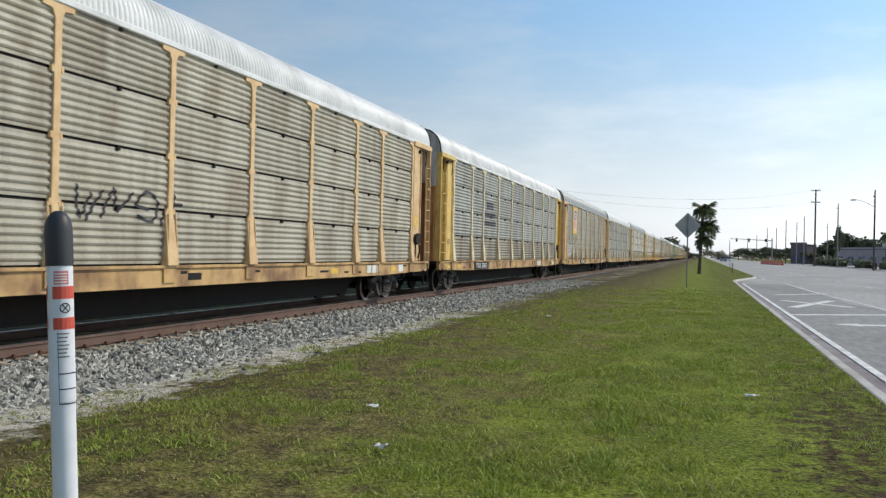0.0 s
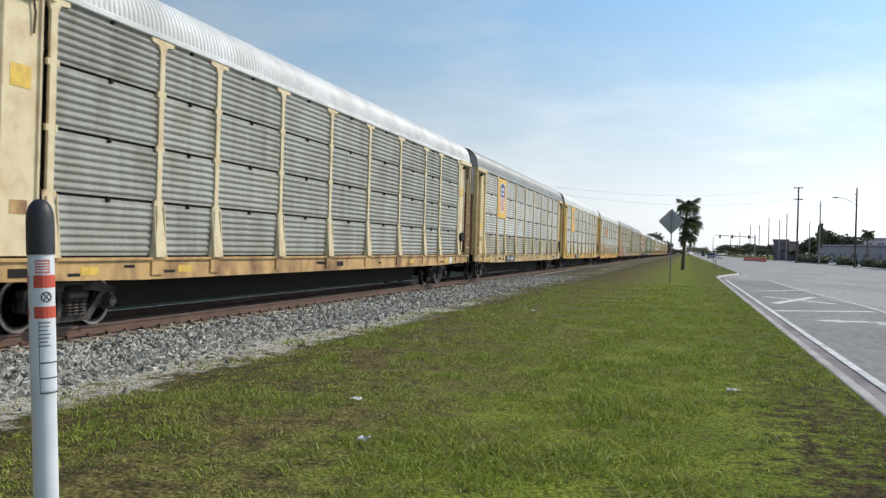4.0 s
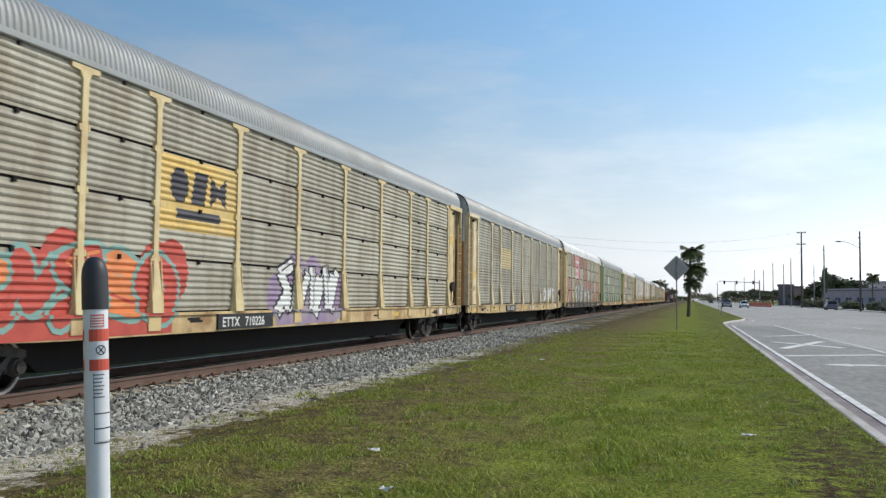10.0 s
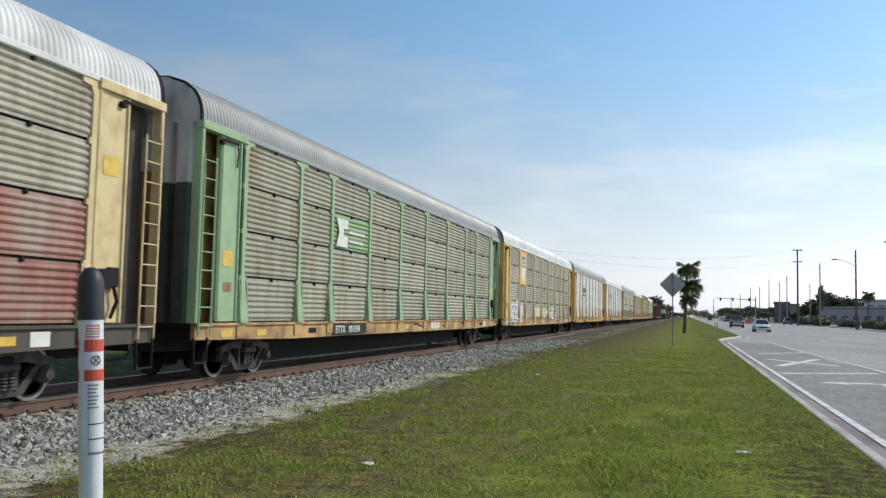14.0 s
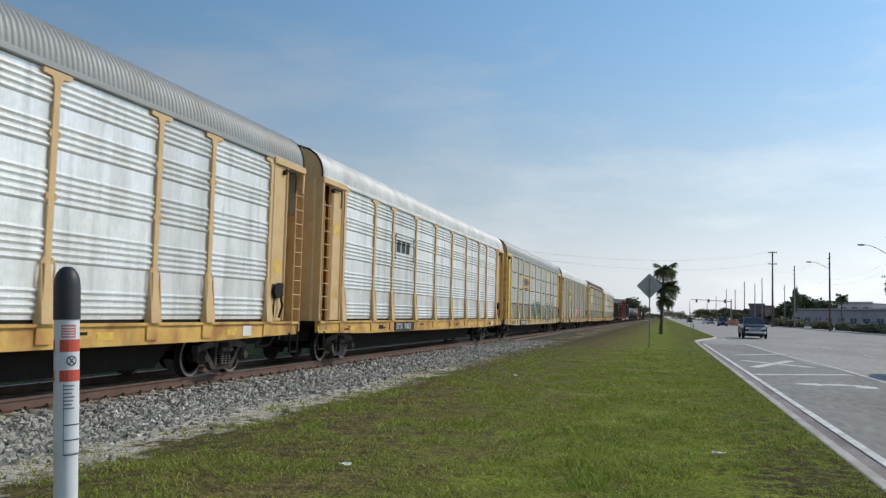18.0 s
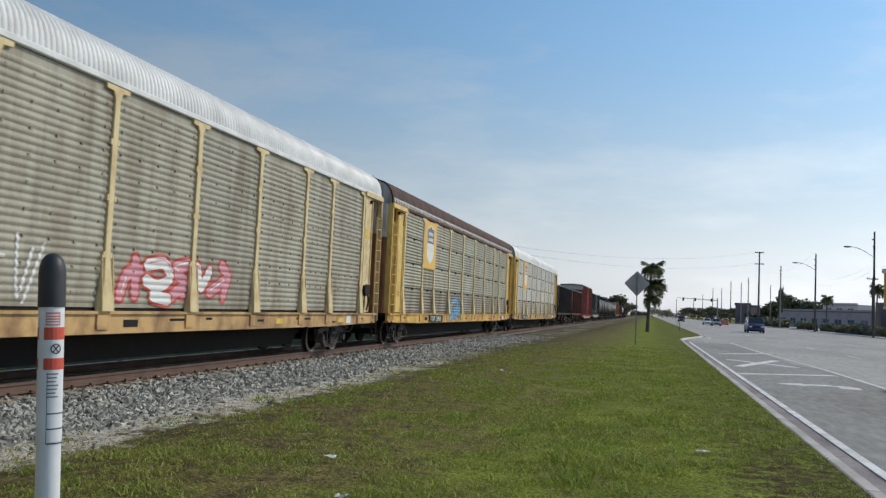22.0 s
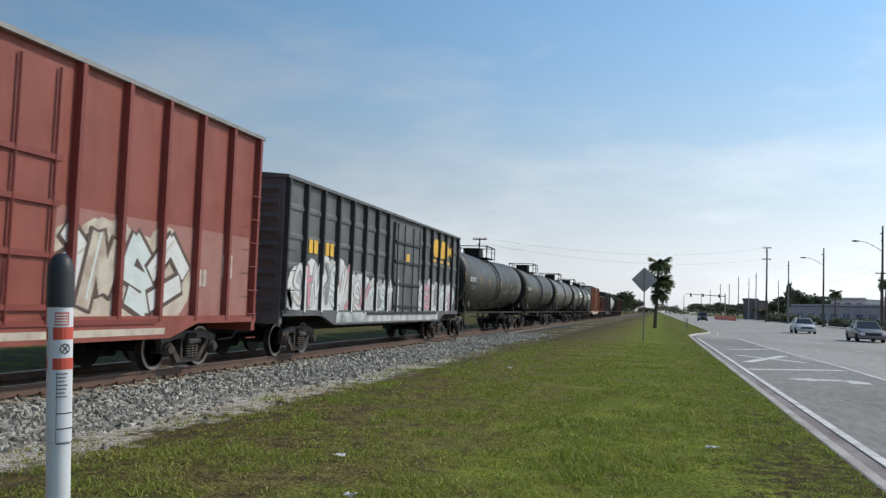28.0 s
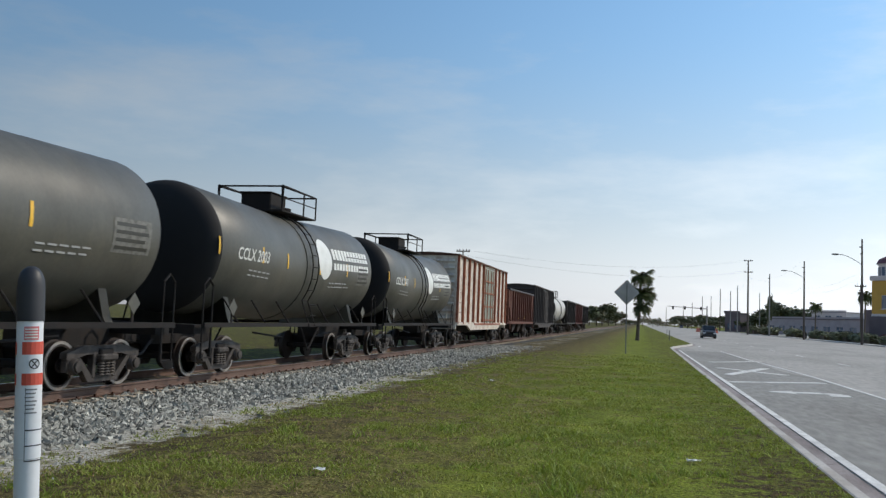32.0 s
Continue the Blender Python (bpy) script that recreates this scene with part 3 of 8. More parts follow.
# ---- grass blades on the verge ----
def turf_material(name, base, dry, amount):
    """Blades that let some light through."""
    m = mat(name, base, 0.7, 0, dry, amount, grain=0.2, scale=0.9, vary=0.35, island=True)
    n, l = m.node_tree.nodes, m.node_tree.links
    tr, mx = n.new("ShaderNodeBsdfTranslucent"), n.new("ShaderNodeMixShader")
    mx.inputs[0].default_value = 0.3
    bs = n["Principled BSDF"]
    l.new(bs.inputs["Base Color"].links[0].from_socket, tr.inputs["Color"])
    l.new(bs.outputs[0], mx.inputs[1]), l.new(tr.outputs[0], mx.inputs[2])
    l.new(mx.outputs[0], n["Material Output"].inputs["Surface"])
    return m


def make_blades(name, label, material, count, seed, tall, lean_to_track, reach, clump=0.0):
    """Short turf: single bent blades, dense near the path and thinning along the verge."""
    rs = np.random.RandomState(seed)
    y = 2.2 + reach * rs.rand(count) ** 2.1
    x = -6.6 + 8.55 * rs.rand(count)
    tuft = np.array([noise.noise(Vector((a * 0.8, b * 0.7, seed))) + 0.7 * noise.noise(Vector((a * 3.4, b * 3.0, 5))) for a, b in zip(x, y)])
    bare = np.clip((-4.7 - x) / 1.2, 0, 1)
    keep = np.clip(0.62 + 1.1 * tuft, 0.08, 1) * (1 - 0.72 * bare) * np.clip((2.2 + reach - y) / (0.6 * reach), 0, 1)
    if clump:
        keep *= np.clip(np.array([noise.noise(Vector((a * 2.1, b * 1.7, 21))) for a, b in zip(x, y)]) * clump - 0.1, 0, 1)
    if lean_to_track:
        keep *= np.clip(0.35 - (x + 2.5) * 0.25, 0.2, 1)
    patch = np.array([noise.noise(Vector((a * 1.5, b * 1.1, 11))) + 0.6 * noise.noise(Vector((a * 4.2, b * 3.2, 3))) for a, b in zip(x, y)])
    thin = np.clip((x + 0.1) / 1.0, 0, 1) * np.clip((15 - y) / 8, 0, 1)
    keep *= 1 - thin * (1 - np.clip(0.18 + 1.4 * patch, 0.02, 1))
    keep = rs.rand(count) < keep
    x, y, tuft = x[keep], y[keep], tuft[keep]
    n = len(x)
    z = np.array([grass_z(a, b) for a, b in zip(x, y)])
    lush = np.exp(-((x + 0.7) / 0.9) ** 2)
    h = tall * (1 + 0.55 * lush) * (0.4 + rs.rand(n)) * (0.75 + 1.2 * np.clip(tuft, -0.4, 1)) * (1 + 0.01 * y)
    w = (0.0026 + 0.0028 * rs.rand(n)) * (1 + 0.08 * y)
    a = rs.rand(n) * 6.28
    b = rs.rand(n) * 6.28
    lean = h * (0.4 + 1.5 * rs.rand(n))
    base = np.stack([x, y, z - 0.004], -1)
    side = np.stack([np.cos(a) * w, np.sin(a) * w, 0 * w], -1)
    mid = base + np.stack([np.cos(b) * lean * 0.35, np.sin(b) * lean * 0.35, h * 0.65], -1)
    tip = base + np.stack([np.cos(b) * lean, np.sin(b) * lean, h], -1)
    v = np.stack([base - side, base + side, mid + side * 0.7, mid - side * 0.7, tip], 1).reshape(-1, 3)
    k = 5 * np.arange(n)[:, None]
    q = k + np.array([[0, 1, 2, 3]])
    t = k + np.array([[3, 2, 4]])
    me = bpy.data.meshes.new(name)
    me.from_pydata(v.tolist(), [], q.tolist() + t.tolist())
    me.materials.append(material)
    tagged(new(name, me), label, "grass", kind="stuff")


make_blades("grass", "short green turf with dry and thin patches", turf_material("grass_blade", col(146, 158, 66), col(166, 160, 88), 0.6), 350000, 8, 0.026, False, 44)
make_blades("dry_grass", "thin straw-coloured dead grass among the turf", turf_material("dry_blade", col(182, 160, 112), col(136, 116, 80), 0.6), 90000, 9, 0.02, True, 34)

make_blades("tall_grass", "taller tufts of fresh green grass", turf_material("tuft_blade", col(140, 158, 62), col(158, 160, 80), 0.5), 110000, 10, 0.055, False, 24, 2.4)

# ---- the train ----
SPEED, FIRST_GAP, RACK = 19.55, 28.8, 28.6     # metres a second; place of the first gap at the start; length over couplers
TRAIN = []                                     # (thing, place of its middle at the start)
POSTS = [-11.85, -9.1, -7.15, -4.3, -1.43, 1.43, 4.3, 7.15, 9.1, 11.85]
HALF, EAVE, DECK, SILL = 1.52, 5.07, 1.18, 0.79
PROFILE = [(1.55 * math.copysign(abs(math.cos(radians(t))) ** 0.62, math.cos(radians(t))), 5.07 + 0.94 * math.sin(radians(t)) ** 0.78) for t in (180, 176, 168, 157, 144, 129, 110, 90, 70, 51, 36, 23, 12, 4, 0)]


def truck(parent, y, tint=None):
    """A two-axle truck: side frames with springs, wheels, axles, bolster."""
    root = new("truck")
    root.parent = parent
    root.matrix_basis = pose(0, y, 0)
    def wheel():
        return Geo().lathe([(0.0, -0.07), (0.12, -0.07), (0.13, -0.02), (0.33, 0.0), (0.34, -0.06), (0.42, -0.06), (0.425, 0.05), (0.455, 0.055), (0.455, 0.075), (0.2, 0.07), (0, 0.07)], 24, "x")
    wm = shared("wheel", wheel, 1, True)
    def side():
        g = Geo()
        g.prism([(-1.08, 0.66), (-1.08, 0.56), (-0.98, 0.52), (-0.52, 0.62), (0.52, 0.62), (0.98, 0.52), (1.08, 0.56), (1.08, 0.66), (0.62, 0.77), (-0.62, 0.77)], "x", -0.07, 0.07)
        g.prism([(-0.82, 0.56), (-0.68, 0.56), (-0.36, 0.25), (0.36, 0.25), (0.68, 0.56), (0.82, 0.56), (0.44, 0.13), (-0.44, 0.13)], "x", -0.06, 0.06)
        for k in (-1, 1):
            g.box(-0.06, 0.06, k * 0.88 - 0.17, k * 0.88 + 0.17, 0.46, 0.62, bevel=0.02)
            for j in (-1, 1):
                g.box(-0.05, 0.05, k * 0.88 + j * 0.15 - 0.03, k * 0.88 + j * 0.15 + 0.03, 0.33, 0.5)
            g.box(-0.055, 0.075, k * 0.3 - 0.045, k * 0.3 + 0.045, 0.2, 0.7, bevel=0.01)
        g.box(-0.1, 0.2, -0.25, 0.25, 0.5, 0.62, bevel=0.03)
        return g
    def springs():
        g = Geo()
        for k in (-0.15, 0, 0.15):
            g.lathe([(0.05 if j % 2 else 0.074, 0.25 + 0.025 * j) for j in range(11)], 10, "z", at=(0.1, k, 0))
        return g
    def bearing():
        return Geo().lathe([(0.14, -0.03), (0.145, 0.06), (0.12, 0.1), (0.1, 0.1), (0.095, 0.14), (0.03, 0.145)], 14, "x")
    def tread():
        return Geo().lathe([(0.372, -0.058), (0.376, -0.066), (0.424, -0.066), (0.428, -0.058)], 28, "x")
    sm = shared("side_frame", side)
    am = shared("axle", lambda: Geo().cyl((-0.95, 0, 0), (0.95, 0, 0), 0.08, n=10))
    bo = shared("bolster", lambda: Geo().box(-1.15, 1.15, -0.2, 0.2, 0.42, 0.72, bevel=0.03))
    part("bolster", bo, DARK, root)
    for s in (-1, 1):
        sp = pose(s * 1.02, 0, 0, 0, 0, 0 if s > 0 else 180)
        part("side_frame", sm, FRAME_MAT, root, at=sp)
        part("spring_nest", shared("spring_nest", springs), FRAME_MAT, root, at=sp)
        for k in (-0.88, 0.88):
            w = pose(s * 0.755, k, 0.425, 0, 0, 0 if s < 0 else 180)
            part("wheel", wm, WHEEL, root, at=w)
            if s > 0:
                part("worn_rim", shared("worn_rim", tread), TREAD, root, "bright worn wheel rim", at=w)
                part("bearing_cap", shared("bearing_cap", bearing, 1, True), FRAME_MAT, root, at=pose(s * 1.06, k, 0.425))
    for k in (-0.88, 0.88):
        part("axle", am, DARK, root, at=pose(0, k, 0.425))
    return root


def coupler(parent, y, s):
    g = Geo().box(-0.1, 0.1, y - 0.35, y + 0.35, 0.78, 0.98, bevel=0.02)
    g.box(-0.2, 0.2, y + s * 0.35 - 0.13, y + s * 0.35 + 0.13, 0.72, 1.04, bevel=0.04)
    part("coupler", g, DARK, parent)
    h = Geo().tube([(0.35, y - s * 0.3, 0.8), (0.3, y, 0.5), (0.1, y + s * 0.3, 0.45)], 0.03, 6)
    part("brake_hose", h, BLACK, parent)


def ribbed(width, z0, z1, ribs, deep=1.0):
    """A pressed steel panel facing +x, its middle at y = 0, with horizontal ribs; ribs: (start, end) heights."""
    prof = [(0.0, z0)]
    for a, b in ribs:
        w = b - a
        prof += [(0.0, a + 0.06 * w), (0.02 * deep, a + 0.22 * w), (0.034 * deep, a + 0.45 * w), (0.026 * deep, a + 0.68 * w), (0.0, a + 0.88 * w)]
    prof.append((0.0, z1))
    g = Geo()
    g.prism(prof + [(-0.03, z1), (-0.03, z0)], "y", -width / 2, width / 2)
    return g


ROW = 0.963                  # height of one row of side panels


def row_ribs():
    return [(0.07 + 0.12 * i, 0.19 + 0.12 * i) for i in range(7)]


def row_panel(width):
    return ribbed(width, 0.03, 0.945, row_ribs())


def tall_ribs():
    return [(a + 0.108 * i, a + 0.108 * (i + 1)) for a, c in ((0.12, 4), (0.92, 5), (1.8, 5), (2.65, 4), (3.32, 4)) for i in range(c)]


def tall_panel(width):
    return ribbed(width, 0.06, 3.83, tall_ribs())


def fine_ribs():
    return [(0.12 + 0.123 * i, 0.243 + 0.123 * i) for i in range(29)]


def fine_panel(width):
    return ribbed(width, 0.06, 3.83, fine_ribs(), 0.6)


def rivet_grid(width):
    g = Geo()
    for i in range(5):
        for j in range(9):
            y, z = width * (i / 4 - 0.5) * 0.86, 0.3 + 0.4 * j
            g.box(0.0, 0.032, y - 0.022, y + 0.022, z - 0.022, z + 0.022)
    return g


def roof_mesh(pitch, deep):
    """A corrugated roof: rounded ribs that run over it from eave to eave."""
    n = 5 * int(27.2 / pitch)
    rows = []
    for i in range(n + 1):
        d = deep * (-0.35, 0.76, 1.0, 0.88, -0.24)[i % 5]
        rows.append([(x * (1 + d / 1.5), -13.6 + 27.2 * i / n, z + d * (z - 5.07) / 0.94) for x, z in PROFILE])
    return Geo().grid(rows)


def post_mesh(flare):
    """A side post with a top gusset and a splayed foot, standing on the sill."""
    g = Geo()
    w = 0.07
    f = 0.19 if flare else 0.13
    g.prism([(-f, 0), (f, 0), (f, 0.06), (w + 0.015, 0.8), (w, 0.95), (w, 3.62), (0.13, 3.74), (0.33, 3.76), (0.33, 3.91), (-0.33, 3.91), (-0.33, 3.76), (-0.13, 3.74), (-w, 3.62), (-w, 0.95), (-w - 0.015, 0.8), (-f, 0.06)], "x", 0.0, 0.048)
    if flare:
        for s in (-1, 1):
            g.prism([(0.04, 0.0), (0.135, 0.0), (0.13, 0.06), (0.055, 0.95), (0.04, 0.95)], "y", s * 0.15 - 0.012, s * 0.15 + 0.012)
        g.add([(0.13, -0.16, 0.0), (0.13, 0.16, 0.0), (0.126, 0.16, 0.08), (0.051, 0.06, 0.95), (0.051, -0.06, 0.95), (0.126, -0.16, 0.08)], [(0, 1, 2, 5), (5, 2, 3, 4)])
    for k in (0.95, 1.92, 2.88):
        for s in (-1, 1):
            g.box(0.0, 0.05, s * 0.1 - 0.022, s * 0.1 + 0.022, k - 0.05, k + 0.05)
    return g


def ladder_mesh(h=3.5):
    g = Geo()
    for s in (-0.22, 0.22):
        g.cyl((0, s, 0), (0, s, h), 0.022, n=6)
    for k in range(10):
        z = 0.2 + k * (h - 0.3) / 9
        g.cyl((0, -0.22, z), (0, 0.22, z), 0.014, n=6)
    return g


SKIN = {}                    # wagon name: heights and depths of its near side


def rack_skin(kind):
    """The line of a rack's side from the sill up: the sill's face and flange, then the pressed panels."""
    pts = [(SILL - 0.1, HALF + 0.036), (DECK - 0.052, HALF + 0.036), (DECK - 0.05, HALF + 0.083), (DECK + 0.004, HALF + 0.083), (DECK + 0.012, HALF - 0.007)]
    rows, deep = {"row": ([(ROW * j, row_ribs()) for j in range(4)], 1.0), "tall": ([(0, tall_ribs())], 1.0), "fine": ([(0, fine_ribs())], 0.6)}[kind]
    for base, ribs in rows:
        for a, b in ribs:
            w = b - a
            pts += [(DECK + base + a + q * w, HALF - 0.007 + dx * deep) for q, dx in ((0.06, 0.0), (0.22, 0.02), (0.45, 0.034), (0.68, 0.026), (0.88, 0.0))]
    return pts + [(DECK + 3.95, HALF - 0.007)]


def clip(poly, lo, hi):
    """The part of a convex (y, z) polygon between two heights."""
    for level, s in ((lo, 1), (hi, -1)):
        out = []
        for (ya, za), (yb, zb) in zip(poly, poly[1:] + poly[:1]):
            da, db = (za - level) * s, (zb - level) * s
            if da >= 0:
                out.append((ya, za))
            if (da < 0) != (db < 0):
                t = da / (da - db)
                out.append((ya + (yb - ya) * t, za + (zb - za) * t))
        poly = out
        if len(poly) < 3:
            return []
    return poly


def drape(polys, parent, x, lift=0.0):
    """Thin paint on a wagon's side: convex shapes laid over the ribs of its skin, or flat at depth x."""
    g = Geo()
    skin = SKIN.get(parent.name)
    for i, p in enumerate(polys):
        up = lift + 0.0028 * (i % 29) / 29
        if skin is None:
            g.add([(x + up, y, z) for y, z in p], [tuple(range(len(p)))])
            continue
        z0, z1 = min(z for y, z in p), max(z for y, z in p)
        for (za, xa), (zb, xb) in zip(skin, skin[1:]):
            if zb <= z0 or za >= z1:
                continue
            q = clip(p, za, zb)
            if q:
                g.add([(xa + (xb - xa) * (z - za) / (zb - za) + 0.003 + up, y, z) for y, z in q], [tuple(range(len(q)))])
    return g


def stroke(pts, width, square=False):
    """A thick line through (y, z) places as convex shapes with rounded or square ends."""
    out = []
    h = width / 2
    for (ya, za), (yb, zb) in zip(pts, pts[1:]):
        L = max(1e-4, math.hypot(yb - ya, zb - za))
        ny, nz, ty, tz = -(zb - za) / L * h, (yb - ya) / L * h, (yb - ya) / L * h * 0.5, (zb - za) / L * h * 0.5
        if not square:
            ty = tz = 0
        out.append([(ya + ny - ty, za + nz - tz), (ya - ny - ty, za - nz - tz), (yb - ny + ty, zb - nz + tz), (yb + ny + ty, zb + nz + tz)])
    if not square:
        out += [[(y + h * math.cos(6.2832 * k / 9), z + h * math.sin(6.2832 * k / 9)) for k in range(9)] for y, z in pts]
    return out


# abstract hooks, zigzags and loops in a unit box, each one or two lines of paint
FIGURES = [
    [[(0.0, 0.1), (0.28, 0.95), (0.5, 0.3), (0.95, 0.85)]],
    [[(0.1, 0.9), (0.7, 1.0), (0.95, 0.62), (0.5, 0.36), (0.1, 0.5)], [(0.3, 0.1), (0.9, 0.0)]],
    [[(0.1, 0.0), (0.3, 0.62), (0.85, 0.7)], [(0.5, 1.0), (0.62, 0.05)]],
    [[(0.2, 0.2), (0.8, 0.05), (0.95, 0.6), (0.45, 0.95), (0.1, 0.55), (0.62, 0.42)]],
    [[(0.0, 0.5), (0.5, 1.0), (1.0, 0.55)], [(0.15, 0.0), (0.85, 0.3)]],
    [[(0.1, 1.0), (0.35, 0.08), (0.6, 0.8)], [(0.55, 0.0), (0.95, 0.9)]],
    [[(0.0, 0.25), (0.92, 0.7), (0.55, 1.0)], [(0.92, 0.7), (0.72, 0.15)]],
    [[(0.95, 1.0), (0.25, 0.8), (0.75, 0.42), (0.05, 0.0)], [(0.6, 0.1), (1.0, 0.25)]],
]


def rounded(pts):
    """A smooth line through the places."""
    out = []
    for i in range(len(pts) - 1):
        p0, p1, p2, p3 = pts[max(0, i - 1)], pts[i], pts[i + 1], pts[min(len(pts) - 1, i + 2)]
        for k in range(3):
            t = k / 3
            out.append(tuple(0.5 * (2 * b + (c - a) * t + (2 * a - 5 * b + 4 * c - d) * t * t + (3 * b - a - 3 * c + d) * t ** 3) for a, b, c, d in zip(p0, p1, p2, p3)))
    return out + [pts[-1]]


def graffiti(parent, y0, y1, z0, z1, fills, line, seed, letters=5, x=HALF + 0.052, label="spray-painted graffiti lettering", curl=True, fat=0.3, cloud=None):
    """A row of crowded spray-painted figures, each an outline with a fill, over a cloudy backing."""
    r = random.Random(seed)
    w, H = (y1 - y0) / letters, z1 - z0
    if cloud:
        blobs = []
        for i in range(letters * 3):
            cy, cz, rad = y0 + (y1 - y0) * (i + r.random()) / (letters * 3), z0 + H * r.uniform(0.35, 0.72), H * r.uniform(0.28, 0.42)
            blobs.append([(cy + rad * 0.9 * math.cos(6.2832 * k / 11), cz + rad * math.sin(6.2832 * k / 11)) for k in range(11)])
        blobs += [[(y0 + w * i, z0), (y0 + w * (i + 1), z0), (y0 + w * (i + 1), z0 + H * r.uniform(0.4, 0.7)), (y0 + w * i, z0 + H * r.uniform(0.4, 0.7))] for i in range(letters)]
        part("paint_cloud", drape(blobs, parent, x - 0.004, -0.001), cloud, parent, "cloudy sprayed backing of the graffiti")
    for i in range(letters):
        h = H * r.uniform(0.84, 1.0)
        base = z0 + r.uniform(0, H - h)
        slant, wide = r.uniform(-0.15, 0.25), r.uniform(1.15, 1.45)
        t = min(w, h) * fat
        lines = []
        for fig in r.choice(FIGURES):
            pts = [(y0 + i * w + w * (0.5 + (u - 0.5) * wide * 0.8 + slant * (v - 0.5)) + r.uniform(-0.05, 0.05) * w, base + t * 0.6 + (h - t * 1.2) * v) for u, v in fig]
            lines.append(rounded(pts) if curl else pts)
        up = 0.0035 + 0.008 * (i % 2)
        root = part("graffiti_letter", drape([q for p in lines for q in stroke(p, t * 1.42, not curl)], parent, x, up), line, parent, label)
        part("letter_fill", drape([q for p in lines for q in stroke(p, t * 0.95, not curl)], parent, x, up + 0.004), fills[i % len(fills)], root)
        p = lines[0]
        part("letter_shine", drape(stroke([(a + t * 0.2, b + t * 0.2) for a, b in p[:max(2, len(p) // 2)]], t * 0.14), parent, x, up + 0.0072), fills[(i + 1) % len(fills)] if len(fills) > 1 else line, root)


def tag_strokes(parent, y0, y1, z0, z1, material, seed, x=HALF + 0.056, count=7, thick=0.03):
    """A thin running tag drawn with one can."""
    r = random.Random(seed)
    w = (y1 - y0) / count
    polys = []
    for i in range(count):
        hh = r.uniform(0.6, 1.0)
        for fig in r.choice(FIGURES):
            polys += stroke(rounded([(y0 + w * (i + u * 0.95 + 0.15 * v), z0 + (z1 - z0) * v * hh) for u, v in fig]), thick * 2)
    return part("graffiti_tag", drape(polys, parent, x, 0.002), material, parent, "thin spray-painted tag")


def painted_panel(parent, a, b, z0, z1, material, label):
    """A sign painted straight on the ribbed side."""
    return part("sign_panel", drape([[(a, z0), (b, z0), (b, z1), (a, z1)]], parent, HALF), material, parent, label)


def block_mark(parent, y, z, w, h, material, label, x=HALF + 0.06, lift=0.004):
    """Three plain solid shapes in place of a company mark: an octagon, a slanted block, a bow tie."""
    s = w / 3
    def at(k, *corners):
        return [(y + s * (k + u), z + h * v) for u, v in corners]
    octagon = [at(0, (0.28, 0), (0.66, 0), (0.9, 0.28), (0.9, 0.72), (0.66, 1), (0.28, 1), (0.04, 0.72), (0.04, 0.28))]
    block = [at(1, (0.04, 0), (0.74, 0), (0.94, 1), (0.24, 1))]
    tie = [at(2, (0.06, 0), (0.5, 0.38), (0.5, 0.62), (0.06, 1)), at(2, (0.94, 0), (0.94, 1), (0.5, 0.62), (0.5, 0.38))]
    for i, shape in enumerate((octagon, block, tie)):
        part("company_mark", drape(shape, parent, x, lift), material, parent, label if i == 0 else "")


def shield(parent, y, z, w, h, low, stripes):
    """A road-shield emblem: blue field above, stripes or a plain field below, bars for its name."""
    x = HALF + 0.062
    out = [(-0.5, 0.36), (-0.36, 0.44), (-0.2, 0.42), (0, 0.5), (0.2, 0.42), (0.36, 0.44), (0.5, 0.36), (0.46, 0.1), (0.5, -0.1), (0.48, -0.32), (0.3, -0.44), (0, -0.5), (-0.3, -0.44), (-0.48, -0.32), (-0.5, -0.1), (-0.46, 0.1)]
    root = part("emblem", Geo().prism([(y + a * w, z + b * h) for a, b in out], "x", x, x + 0.004), low, parent, "shield emblem with a blue field")
    top = [(-0.47, 0.35), (-0.36, 0.41), (-0.2, 0.39), (0, 0.47), (0.2, 0.39), (0.36, 0.41), (0.47, 0.35), (0.44, 0.1), (0.455, 0.02), (-0.455, 0.02), (-0.44, 0.1)]
    blue = mat("emblem_blue", col(66, 84, 150), 0.5, 0, col(90, 96, 130), 0.3) if stripes else mat("emblem_slate", col(96, 100, 116), 0.5, 0, col(130, 128, 124), 0.3)
    part("emblem_field", Geo().prism([(y + a * w, z + b * h) for a, b in top], "x", x + 0.005, x + 0.008), blue, root)
    for b in (0.26, 0.12):
        for j in range(5):
            a = -0.3 + 0.14 * j
            part("emblem_letter", Geo().box(x + 0.009, x + 0.011, y + (a - 0.045) * w, y + (a + 0.045) * w, z + (b - 0.045) * h, z + (b + 0.045) * h), WHITE, root, "white bar of lettering")
    if stripes:
        red = mat("emblem_red", col(204, 96, 84), 0.5, 0, col(220, 160, 140), 0.4)
        for j in range(6):
            a = -0.38 + 0.152 * j
            part("emblem_stripe", Geo().box(x + 0.005, x + 0.008, y + (a - 0.035) * w, y + (a + 0.035) * w, z - (0.46 - 0.2 * abs(a)) * h, z + 0.01 * h), red, root)
    return root


def letter_bars(parent, name, y, z, w, h, n, material, label, x=HALF + 0.062):
    """Plain blocks in place of the letters of a company name."""
    s = w / n
    for i in range(n):
        part(name, drape([[(y + (i + 0.12) * s, z), (y + (i + 0.88) * s, z), (y + (i + 0.88) * s, z + h), (y + (i + 0.12) * s, z + h)]], parent, x, 0.005), material, parent, label if i == 0 else "")


